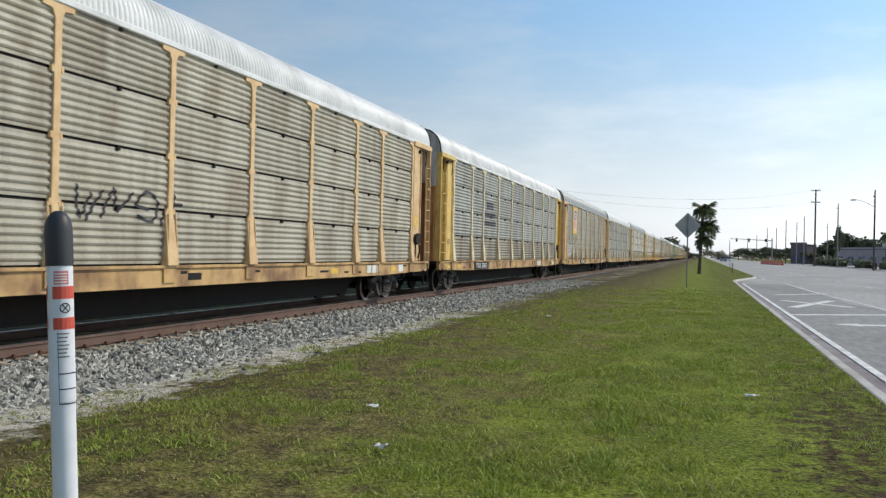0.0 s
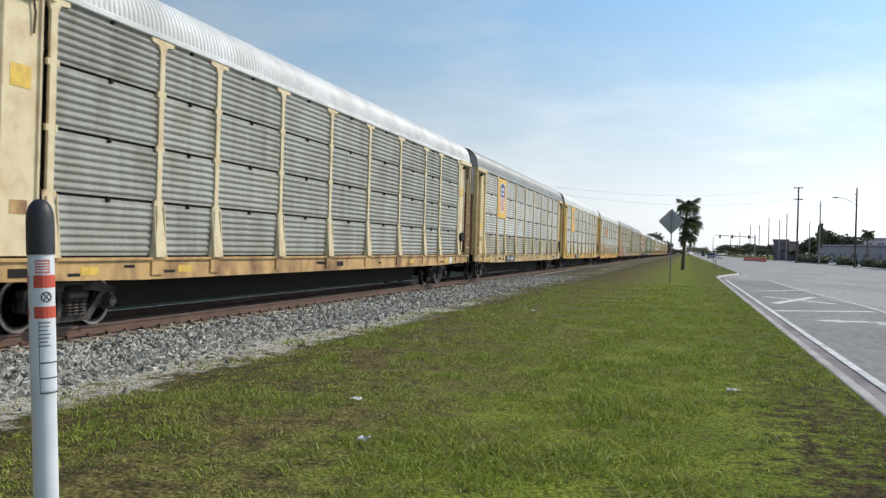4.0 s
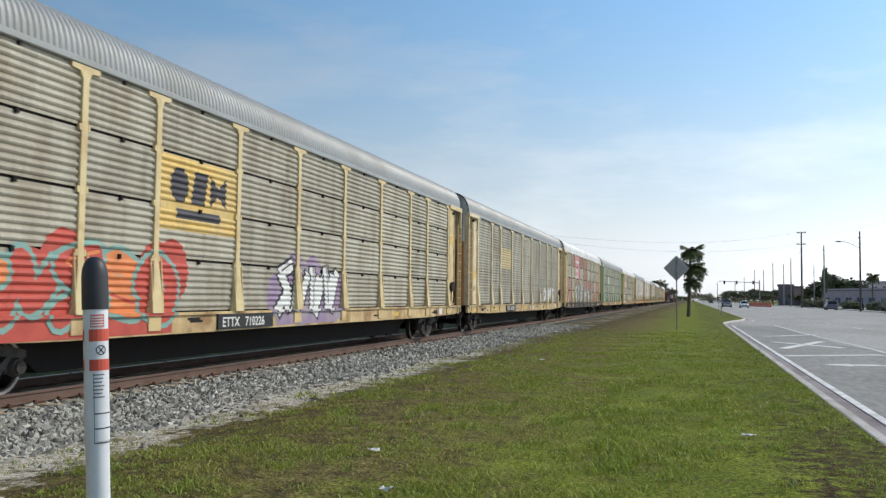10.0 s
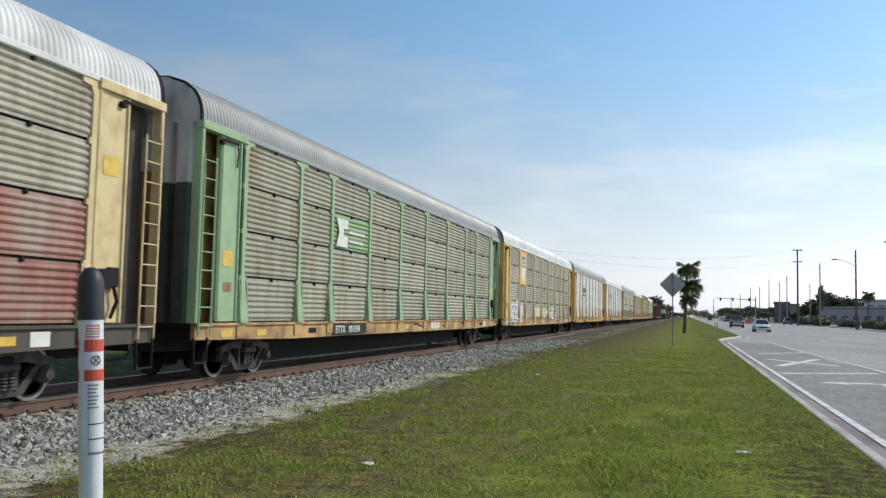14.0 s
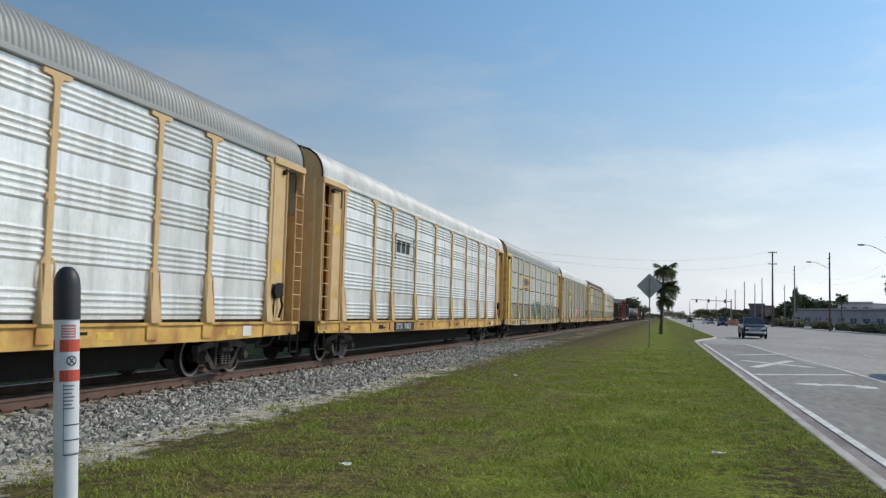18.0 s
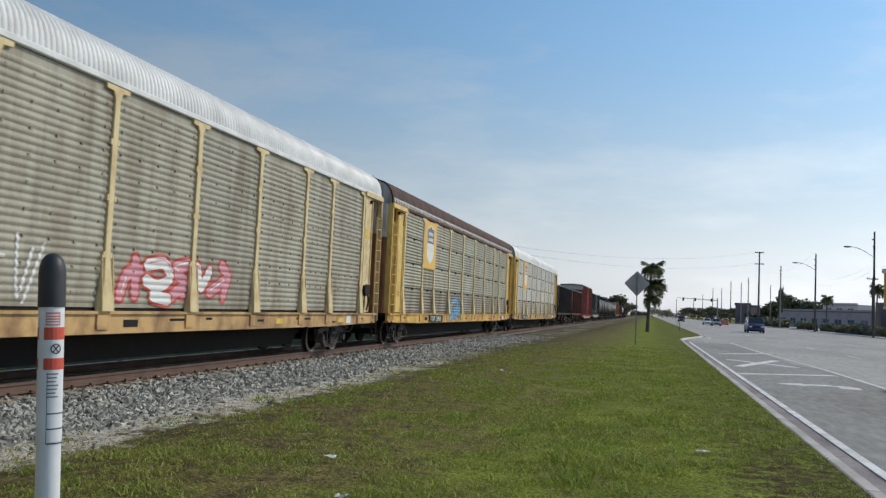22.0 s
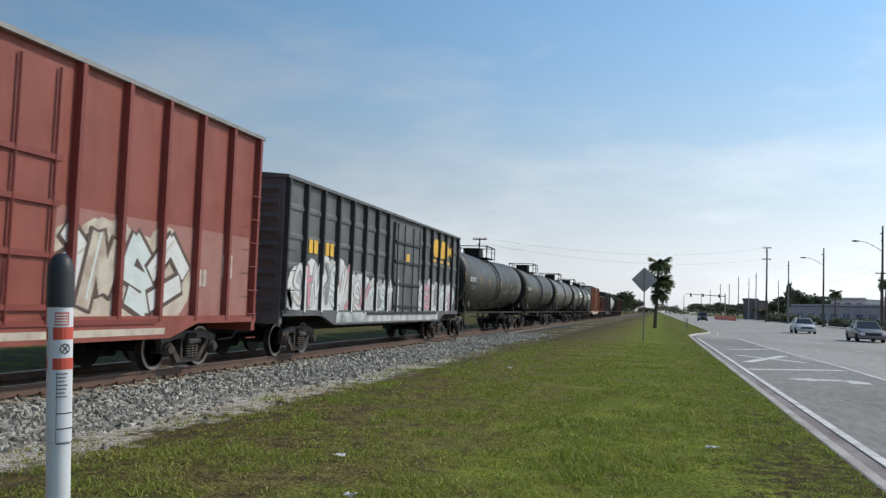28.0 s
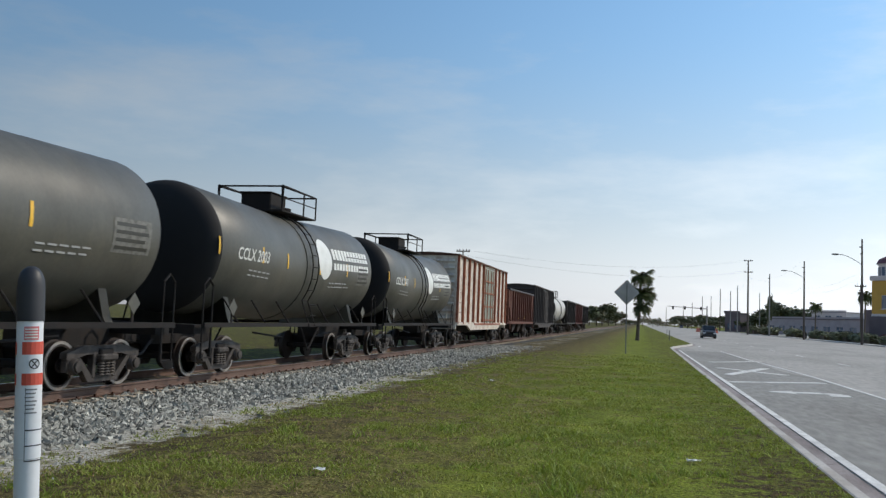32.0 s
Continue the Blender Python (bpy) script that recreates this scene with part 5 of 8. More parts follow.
# ---- markings of the autoracks ----
def place_markings():
    R = RACKS
    white, dark = mat("spray_white", col(226, 226, 222), 0.6, 0, col(190, 190, 190), 0.4), mat("spray_black", col(44, 44, 46), 0.6)
    orange, grey = mat("spray_orange", col(226, 138, 84), 0.6), mat("spray_grey", col(150, 152, 152), 0.6)
    teal, red = mat("spray_teal", col(64, 126, 116), 0.6), mat("spray_red", col(196, 84, 70), 0.6)
    lime, blue, pink = mat("spray_lime", col(206, 212, 150), 0.6), mat("spray_blue", col(120, 180, 206), 0.6), mat("spray_pink", col(214, 150, 160), 0.6)
    plate = mat("sign_yellow", col(236, 186, 78), 0.55, 0, col(220, 176, 100), 0.3)
    ink = mat("sign_ink", col(72, 70, 76), 0.6)
    x = HALF + 0.05

    def board(k, a, b, z0, z1, m, label):
        return part("sign_board", Geo().box(x - 0.03, x + 0.008, a, b, DECK + z0, DECK + z1, bevel=0.004), m, R[k], label)

    tag_strokes(R[0], -4.0, -1.0, 1.9, 2.5, dark, 5, count=4)
    letter_bars(R[1], "company_name", -6.9, 3.05, 2.0, 0.22, 7, ink, "dark bars of a company name")
    letter_bars(R[1], "company_name", -6.9, 2.7, 2.1, 0.2, 8, ink, "dark bars of a company name")
    letter_bars(R[1], "company_mark", -6.6, 3.4, 1.3, 0.35, 3, ink, "dark block emblem")
    for k, low, st in ((2, WHITE, True), (4, WHITE, True), (5, WHITE, True), (11, WHITE, False), (16, WHITE, False), (17, WHITE, False)):
        h = 1.92 if k != 11 else 1.85
        board(k, -9.05, -7.2, 3.76 - h, 3.78, plate, "yellow board with a shield emblem")
        if k == 5:
            shield(R[k], -8.1, DECK + 2.95, 0.75, 1.05, low, st)
            letter_bars(R[k], "slogan", -8.95, DECK + 2.1, 1.6, 0.1, 10, mat("slogan_brown", col(196, 140, 60), 0.6), "brown bars of a slogan", x + 0.012)
        else:
            shield(R[k], -8.12, DECK + 2.86, 1.15, 1.6, low, st)
    tag_strokes(R[2], -11.9, -6.7, 1.4, 2.5, white, 11, count=8, thick=0.05)
    painted_panel(R[6], -7.07, -4.4, DECK + 1.95, DECK + 2.86, PANELS["orange_sign"], "orange sign painted on the panel")
    block_mark(R[6], -6.7, DECK + 2.15, 1.9, 0.5, mat("sign_red", col(176, 70, 44), 0.6), "red block shapes of a company mark")
    graffiti(R[6], -12.0, -6.8, 1.3, 2.5, [lime, orange, white], dark, 21, 5, fat=0.3, cloud=orange)
    graffiti(R[6], -6.6, 0.2, 1.25, 2.0, [orange, grey], grey, 22, 7, fat=0.3)
    tag_strokes(R[6], 1.0, 7.6, 1.35, 2.2, dark, 23, count=7, thick=0.045)
    painted_panel(R[7], -7.07, -4.4, DECK + 1.5, DECK + 2.86, PANELS["yellow_sign"], "yellow sign painted on the panel")
    block_mark(R[7], -6.75, DECK + 2.02, 2.0, 0.62, ink, "dark block shapes of a company mark")
    letter_bars(R[7], "company_underline", -6.75, DECK + 1.72, 2.0, 0.18, 1, ink, "dark bar under the company mark")
    graffiti(R[7], -12.6, -6.6, 0.82, 2.35, [red, orange, red], mat("spray_aqua", col(132, 170, 160), 0.6), 31, 6, fat=0.4, cloud=red)
    graffiti(R[7], -2.5, 1.0, 0.84, 2.4, [white], dark, 32, 4, curl=False, fat=0.34, cloud=mat("spray_mauve", col(150, 128, 158), 0.6, 0, col(170, 160, 160), 0.8))
    painted_panel(R[8], -7.07, -4.4, DECK + 1.8, DECK + 2.8, PANELS["faded_sign"], "faded yellow sign painted on the panel")
    graffiti(R[8], 6.0, 9.9, 1.25, 2.3, [white], grey, 41, 5, curl=False, fat=0.3, cloud=None)
    graffiti(R[9], -7.0, -2.2, 1.25, 2.7, [white, grey], dark, 51, 5, curl=False, fat=0.26, cloud=grey)
    graffiti(R[9], -1.9, 3.8, 1.2, 2.4, [grey, white], dark, 52, 5, fat=0.24, cloud=grey)

    for i, (n, w) in enumerate(((8, 2.3), (7, 1.7), (7, 2.0))):
        letter_bars(R[9], "company_name", -7.0, DECK + 3.2 - 0.5 * i - (0.2 if i else 0), w, 0.22, n, WHITE, "white bars of a company name", x)
    part("emblem", Geo().prism([(-6.9, DECK + 2.0), (-6.1, DECK + 2.0), (-6.1, DECK + 2.3), (-6.4, DECK + 2.3), (-6.4, DECK + 2.5), (-6.1, DECK + 2.5), (-6.1, DECK + 2.75), (-6.9, DECK + 2.75), (-6.7, DECK + 2.4)], "x", x, x + 0.01), WHITE, R[10], "white block emblem")
    letter_bars(R[10], "company_name", -5.9, DECK + 2.4, 1.2, 0.12, 8, WHITE, "white bars of a company name", x)
    letter_bars(R[10], "company_name", -5.9, DECK + 2.15, 1.1, 0.12, 7, WHITE, "white bars of a company name", x)
    tag_strokes(R[10], 12.5, 13.3, 2.6, 4.2, white, 60, count=2)
    graffiti(R[11], -12.6, -8.0, 1.0, 2.2, [white], grey, 61, 6, curl=False, fat=0.3, cloud=white)
    tag_strokes(R[11], -12.4, -8.2, 1.1, 2.2, dark, 62, count=7)
    graffiti(R[11], -4.2, 1.2, 1.2, 1.9, [lime, white], white, 63, 6)
    graffiti(R[11], 1.7, 4.4, 1.0, 2.1, [white], grey, 64, 3)
    letter_bars(R[12], "company_mark", -6.9, 3.45, 2.4, 0.4, 3, dark, "black block lettering of a company mark")
    letter_bars(R[12], "company_name", -7.0, 3.15, 2.4, 0.12, 12, dark, "black bars of a company name")
    letter_bars(R[13], "company_mark", -6.7, 3.55, 1.7, 0.42, 3, dark, "black block lettering of a company mark")
    for y in (-7.0, -4.75):
        part("bracket_mark", Geo().box(x, x + 0.006, y, y + 0.06, 3.3, 4.15).box(x, x + 0.006, y, y + 0.2, 4.09, 4.15).box(x, x + 0.006, y, y + 0.2, 3.3, 3.36), dark, R[13])
    block_mark(R[14], -6.75, DECK + 2.2, 2.0, 0.5, ink, "dark block shapes of a company mark")
    letter_bars(R[14], "company_underline", -6.7, DECK + 1.98, 1.9, 0.1, 1, ink, "dark bar under the company mark")
    graffiti(R[14], -2.6, 1.2, 1.25, 2.55, [teal, mat("spray_mint", col(150, 190, 160), 0.6), teal], dark, 71, 6, curl=False, fat=0.26, cloud=None)
    graffiti(R[14], 3.6, 8.6, 0.82, 2.6, [mat("spray_slate", col(74, 88, 90), 0.6)], white, 72, 5, fat=0.34)
    painted_panel(R[15], -7.07, -4.4, DECK + 1.85, DECK + 2.8, PANELS["yellow_sign"], "yellow sign painted on the panel")
    block_mark(R[15], -6.75, DECK + 2.2, 2.0, 0.46, ink, "dark block shapes of a company mark")
    letter_bars(R[15], "company_underline", -6.7, DECK + 1.98, 1.9, 0.1, 1, ink, "dark bar under the company mark")
    tag_strokes(R[15], -12.0, -3.0, 1.3, 2.3, white, 81, count=12)
    graffiti(R[15], -1.0, 3.0, 1.25, 2.3, [pink, white], red, 82, 5, fat=0.3, cloud=None)
    graffiti(R[16], -3.9, -1.5, 0.8, 2.0, [blue, mat("spray_sky", col(110, 168, 214), 0.6)], grey, 91, 3, fat=0.24)
    for k, y in ((0, 8.0), (1, 5.6), (8, 1.0), (10, 2.2)):
        letter_bars(R[k], "sill_mark", y, SILL + 0.08, 1.2, 0.22, 3, WHITE, "white block lettering on the sill", HALF + 0.066)
    board(14, 12.5 - 25.6, 13.2 - 25.6, 2.1, 2.7, YELLOW, "small yellow warning notice")


place_markings()


# ---- the other wagons ----
def freight_root(name, label, a, b):
    root = thing(name, label, "freight wagon", group="mixed freight wagons of the train")
    TRAIN.append((root, (a + b) / 2))
    return root, (b - a) / 2


def running_gear(root, half, inset=1.9, spine=True):
    if spine:
        part("centre_sill", Geo().box(-0.3, 0.3, -half, half, 0.6, 1.05), DARK, root)
    for e in (-1, 1):
        coupler(root, e * (half + 0.25), e)
        truck(root, e * (half - inset))


CHUTE = mat("hopper_chute_grime", col(40, 31, 29), 0.85, 0, col(66, 46, 40), 0.6, scale=1.5)


def hopper(a, b, paint, label, top=4.05, sill=1.3, number="", marks=True, ribs=10):
    """An open-topped coal hopper with outside posts, sloped ends and three chutes."""
    root, h = freight_root("coal_hopper", label, a, b)
    running_gear(root, h, 1.75)
    for s in (-1, 1):
        p = [(-h, top), (h, top), (h, sill + 1.3), (h - 1.7, sill), (-h + 1.7, sill), (-h, sill + 1.3)]
        part("side_sheet", Geo().prism(p, "x", s * 1.47 - 0.02, s * 1.47 + 0.02), paint, root)
        part("top_chord", Geo().box(s * 1.52 - 0.07, s * 1.52 + 0.07, -h, h, top - 0.06, top + 0.08, bevel=0.02), BLACK, root)
        part("side_sill", Geo().box(s * 1.5 - 0.06, s * 1.5 + 0.06, -h - 0.1, h + 0.1, sill - 0.14, sill + 0.06, bevel=0.015), paint, root)
        for i in range(ribs):
            y = -h + 1.75 + (2 * h - 3.5) * i / (ribs - 1)
            part("side_post", Geo().box(s * 1.55 - 0.07, s * 1.55 + 0.07, y - 0.06, y + 0.06, sill, top, bevel=0.01), paint, root)
        for e in (-1, 1):
            part("corner_post", Geo().box(s * 1.45 - 0.05, s * 1.45 + 0.05, e * h - 0.06, e * h + 0.06, sill, top), paint, root)
            part("ladder", Geo().tube([(s * 1.56, e * (h - 0.15), sill - 0.5), (s * 1.56, e * (h - 0.15), top)], 0.022)
                 .tube([(s * 1.56, e * (h - 0.65), sill - 0.5), (s * 1.56, e * (h - 0.65), top - 0.1)], 0.022)
                 .add(*ladder_rungs(s * 1.56, e * (h - 0.65), e * (h - 0.15), sill - 0.4, top - 0.2, 9)), paint, root)
    for e in (-1, 1):
        part("slope_sheet", Geo().add([(-1.45, e * h, top - 0.9), (1.45, e * h, top - 0.9), (1.45, e * (h - 3.6), sill), (-1.45, e * (h - 3.6), sill),
                                       (-1.45, e * h, top - 1.0), (1.45, e * h, top - 1.0), (1.45, e * (h - 3.6), sill - 0.1), (-1.45, e * (h - 3.6), sill - 0.1)],
                                      [(0, 1, 2, 3), (7, 6, 5, 4), (0, 4, 5, 1), (1, 5, 6, 2), (2, 6, 7, 3), (3, 7, 4, 0)]), paint, root)
        part("end_sheet", Geo().box(-1.5, 1.5, e * h - 0.03, e * h + 0.03, top - 1.0, top), paint, root)
        part("end_platform", Geo().box(-1.5, 1.5, e * h - 0.4, e * h + 0.1, sill - 0.14, sill - 0.02), paint, root)
    for y in (-h * 0.42, 0, h * 0.42):
        part("hopper_chute", Geo().add([(-1.4, y - 1.2, sill), (1.4, y - 1.2, sill), (1.4, y + 1.2, sill), (-1.4, y + 1.2, sill), (-1.2, y - 0.3, 0.55), (1.2, y - 0.3, 0.55), (1.2, y + 0.3, 0.55), (-1.2, y + 0.3, 0.55)],
                                       [(0, 1, 2, 3), (7, 6, 5, 4), (0, 4, 5, 1), (1, 5, 6, 2), (2, 6, 7, 3), (3, 7, 4, 0)]), CHUTE, root)
    for i in range(4):
        part("side_reflector", Geo().box(1.497, 1.503, -h + 2.4 + i * (2 * h - 4.8) / 3 - 0.3, -h + 2.4 + i * (2 * h - 4.8) / 3 + 0.15, sill + 0.25, sill + 0.36), WHITE if marks else YELLOW, root, "small reflective strip")
    part("coal_load", Geo().grid([[(x, y, top - 0.55 + 0.3 * math.cos(x * 1.0) + 0.12 * noise.noise(Vector((x * 2, y * 2, a)))) for x in (-1.44, -0.8, 0, 0.8, 1.44)] for y in [(-h + 0.3) + (2 * h - 0.6) * i / 24 for i in range(25)]]), BLACK, root, "dark coal load")
    if number:
        words("wagon_number", number.split()[0], 0.5, WHITE, root, Matrix.Translation((1.497, -h + 3.15, 2.75)) @ SIDE, 1, 0.01)
        d = number.split()[1]
        for i in range(3):
            words("wagon_number", d[2 * i:2 * i + 2], 0.5, WHITE, root, Matrix.Translation((1.497, -h + 1.95 + 1.2 * i, 2.2)) @ SIDE, 1, 0.01)
    if marks:
        for c in ((-h + 1.0, 3.4), (h - 2.35, 3.45)):
            for q0, q1 in ((0.1, 0.22), (0.29, 0.42)):
                g = Geo()
                arc = [math.radians(-25 + 200 * k / 20) for k in range(21)]
                g.grid([[(1.5, c[0] + math.cos(t) * q, c[1] + math.sin(t) * q) for t in arc] for q in (q0, q1)])
                part("wheel_emblem", g, WHITE, root, "white arc of a wheel emblem")
            for k in range(2):
                part("emblem_bar", Geo().prism([(c[0] - 0.5 + 0.1 * k, c[1] - 0.3 - 0.19 * k), (c[0] + 0.05, c[1] - 0.3 - 0.19 * k), (c[0] + 0.1, c[1] - 0.18 - 0.19 * k), (c[0] - 0.44 + 0.1 * k, c[1] - 0.18 - 0.19 * k)], "x", 1.497, 1.502), WHITE, root)
        for z in (3.32, 3.5):
            letter_bars(root, "company_name", h - 4.05, z, 1.0, 0.1, 6, WHITE, "white bars of a company name", 1.497)
        letter_bars(root, "data_block", h - 1.5, 1.8, 0.6, 0.3, 3, mat("stencil_pale", col(190, 182, 172), 0.6), "pale blocks of small data lettering", 1.497)
        letter_bars(root, "company_name", -h + 0.5, 3.88, 1.1, 0.14, 7, WHITE, "white bars of a company name", 1.497)
    return root


def ladder_rungs(x, y0, y1, z0, z1, n):
    g = Geo()
    for k in range(n):
        z = z0 + (z1 - z0) * k / (n - 1)
        g.cyl((x, y0, z), (x, y1, z), 0.014, n=6)
    return g.v, g.f


def boxcar(a, b, paint, label, top=4.65, sill=1.15, posts=14, door=0.12, door_w=3.2, trim=None, door_paint=None, roof=None):
    """A box wagon with outside posts, a sliding side door with bars, corrugated ends."""
    root, h = freight_root("boxcar", label, a, b)
    running_gear(root, h, 2.1)
    trim, door_paint, roof = trim or paint, door_paint or paint, roof or paint
    part("body", Geo().box(-1.42, 1.42, -h, h, sill, top - 0.1), paint, root)
    part("roof", Geo().prism([(-1.55, top - 0.12), (1.55, top - 0.12), (1.55, top - 0.04), (0.6, top + 0.03), (0, top + 0.05), (-0.6, top + 0.03), (-1.55, top - 0.04)], "y", -h - 0.05, h + 0.05), roof, root)
    for i in range(16):
        y = -h + 0.5 + (2 * h - 1) * i / 15
        part("roof_rib", shared("roof_rib%.2f" % top, lambda: Geo().prism([(-1.5, top - 0.03), (-0.6, top + 0.055), (0, top + 0.08), (0.6, top + 0.055), (1.5, top - 0.03), (1.5, top - 0.06), (-1.5, top - 0.06)], "y", -0.04, 0.04)), roof, root, at=pose(0, y, 0))
    dy = 2 * h * door / 2
    for s in (-1, 1):
        part("side_sill", Geo().prism([(-h, sill + 0.1), (-h, sill - 0.05), (-h + 2.6, sill - 0.05), (-h + 3.6, sill - 0.32), (h - 3.6, sill - 0.32), (h - 2.6, sill - 0.05), (h, sill - 0.05), (h, sill + 0.1)], "x", s * 1.48 - 0.05, s * 1.48 + 0.05), paint, root)
        for i in range(posts):
            y = -h + 0.12 + (2 * h - 0.24) * i / (posts - 1)
            if abs(y - dy) < door_w / 2 + 0.1:
                continue
            part("side_post", Geo().prism([(1.42, y - 0.075), (1.42, y + 0.075), (1.545, y + 0.05), (1.545, y - 0.05)], "z", sill, top - 0.12) if s > 0 else Geo().box(-1.52, -1.42, y - 0.07, y + 0.07, sill, top - 0.12), trim, root)
        d = part("door", Geo().box(s * 1.47 - 0.04, s * 1.47 + 0.04, dy - door_w / 2, dy + door_w / 2, sill + 0.06, top - 0.3), door_paint, root, "sliding side door")
        for z in (0.2, 1.0, 1.8, 2.5):
            part("door_bar", Geo().box(s * 1.54 - 0.03, s * 1.54 + 0.03, dy - door_w / 2, dy + door_w / 2, sill + z, sill + z + 0.09), trim, d)
        for k in (-0.5, -0.2, 0.2, 0.5):
            part("lock_rod", Geo().cyl((s * 1.56, dy + k * door_w * 0.9, sill), (s * 1.56, dy + k * door_w * 0.9, top - 0.35), 0.025, n=6), trim, d)
        part("door_track", Geo().box(s * 1.5 - 0.06, s * 1.5 + 0.06, dy - door_w * 1.4, dy + door_w * 1.4, sill - 0.04, sill + 0.05), trim, root)
        for e in (-1, 1):
            part("ladder", Geo().add(*ladder_rungs(s * 1.58, e * (h - 0.55), e * (h - 0.08), sill - 0.4, sill + (2.8 if e > 0 else 1.6), 7 if e > 0 else 5)), trim, root)
    for e in (-1, 1):
        for k in range(9):
            z = sill + 0.3 + (top - sill - 0.7) * k / 8
            part("end_rib", shared("end_rib", lambda: Geo().prism([(-0.1, 0), (0, 0.08), (0.1, 0)], "x", -1.3, 1.3)), paint, root, at=Matrix.Translation((0, e * h, z)) @ Matrix(((1, 0, 0, 0), (0, 0, e, 0), (0, 1, 0, 0), (0, 0, 0, 1))))
        part("end_sill", Geo().box(-1.45, 1.45, e * h - 0.06, e * h + 0.12, sill - 0.25, sill + 0.05), paint, root)
    return root, h


def tank_car(a, b, paint, label, number="", r=1.5, mid=2.87, logo=False, strips=True, sag=0.14):
    """A cylindrical tank wagon that slopes down to its middle: shell with dished ends, saddles, bands, walkway with rails, manway, ladder."""
    root, h = freight_root("tank_wagon", label, a, b)
    running_gear(root, h, 1.7, False)
    L = h - 0.35
    head = [(0.02, 0.0), (0.5, 0.03), (0.95, 0.09), (1.2, 0.16), (1.36, 0.24), (r - 0.05, 0.33), (r - 0.01, 0.4), (r, 0.44)]
    prof = [(r, -L + 0.44), (r, -L + 0.455), (r + 0.004, -L + 0.46), (r + 0.004, -L + 2.9), (r, -L + 2.92), (r, -0.45), (r + 0.025, -0.45), (r + 0.025, 0.45), (r, 0.45), (r, L - 2.92), (r + 0.004, L - 2.9), (r + 0.004, L - 0.46), (r, L - 0.44)]

    def low(y):
        """How far the shell lies below its ends at y."""
        return sag * (1 - min(1.0, abs(y) / (L - 0.44)))

    def sloped(g):
        g.v = [(x, y, z - low(y)) for x, y, z in g.v]
        return g
    # heads take a near-black of their own: black paint plus their shade
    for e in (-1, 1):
        part("tank_head", Geo().lathe([(q, e * (-L + y)) for q, y in head], 40, "y", at=(0, 0, mid)), TANKHEAD, root, "black dished end with its shade in the colour", smooth=True)
    part("shell", sloped(Geo().lathe([(q, y) for q, y in prof], 40, "y", at=(0, 0, mid))), paint, root, smooth=True)
    part("end_frame", Geo().box(-1.35, 1.35, -h, -h + 0.5, 0.95, 1.15).box(-0.35, 0.35, -h, -h + 2.6, 0.7, 1.1), DARK, root)
    part("end_frame", Geo().box(-1.35, 1.35, h - 0.5, h, 0.95, 1.15).box(-0.35, 0.35, h - 2.6, h, 0.7, 1.1), DARK, root)
    for s in (-1, 1):
        part("walkway_rail", Geo().box(s * 1.5 - 0.04, s * 1.5 + 0.04, -h + 0.1, h - 0.1, 1.1, 1.2), DARK, root)
        for e in (-1, 1):
            part("grab_iron", Geo().tube([(s * 1.48, e * (h - 0.1), 1.1), (s * 1.48, e * (h - 0.1), 2.0), (s * 1.48, e * (h - 0.3), 2.15), (s * 1.48, e * (h - 0.5), 2.0), (s * 1.48, e * (h - 0.5), 1.1)], 0.02), DARK, root)
            part("step", Geo().tube([(s * 1.48, e * (h - 0.1), 1.1), (s * 1.48, e * (h - 0.1), 0.45), (s * 1.48, e * (h - 0.5), 0.45), (s * 1.48, e * (h - 0.5), 1.1)], 0.02), DARK, root)
            g = Geo().prism([(-1.3, 1.1), (1.3, 1.1), (1.2, 1.3), (1.05, 1.86), (0.8, 1.7), (0, 1.5), (-0.8, 1.7), (-1.05, 1.86), (-1.2, 1.3)], "y", e * (h - 1.9) - 0.12, e * (h - 1.9) + 0.12)
            part("saddle", g, paint, root)
        # safety ladder at the middle
        arc = [(s * (r + 0.1) * math.cos(t), mid - sag + (r + 0.1) * math.sin(t)) for t in [radians(-35 + 12 * k) for k in range(10)]]
        for y in (-0.22, 0.22):
            part("side_ladder_rail", Geo().tube([(s * 1.56, y, 1.1)] + [(u, y, w) for u, w in arc], 0.02), DARK, root)
        part("side_ladder_rung_set", Geo().add(*join_rungs([(s * 1.56, 1.1 + 0.3 * k) for k in range(3)] + arc)), DARK, root)
        part("ladder_brace", Geo().tube([(s * 1.5, -0.7, 1.1), (s * 1.45, 0, 0.45), (s * 1.5, 0.7, 1.1)], 0.025), DARK, root)
        for k in range(-3, 4):
            if k:
                part("shell_strut", Geo().cyl((s * 1.49, k * h / 4.2, 1.18), (s * 1.2, k * h / 4.2 - 0.25, 1.75), 0.022, n=6), DARK, root)
    top = mid + r - low(0.6)
    part("manway", Geo().lathe([(0.3, top - 0.1), (0.3, top + 0.2), (0.36, top + 0.21), (0.36, top + 0.28), (0.1, top + 0.32)], 18, "z", at=(0, 0.85, 0)), DARK, root)
    part("valve_box", Geo().box(-0.45, 0.45, -0.75, 0.3, top - 0.05, top + 0.52, bevel=0.03), DARK, root)
    part("valve_box_lid", Geo().box(-0.48, 0.48, -0.78, 0.33, top + 0.52, top + 0.56, bevel=0.01), DARK, root)
    part("platform", Geo().box(-0.95, 0.95, -1.1, 1.4, top - 0.02, top + 0.02), DARK, root)
    rail = Geo()
    for x in (-0.95, 0.95):
        rail.tube([(x, -1.1, top), (x, -1.1, top + 0.66), (x, 1.4, top + 0.66), (x, 1.4, top)], 0.025)
        rail.tube([(x, -1.1, top + 0.35), (x, 1.4, top + 0.35)], 0.018)
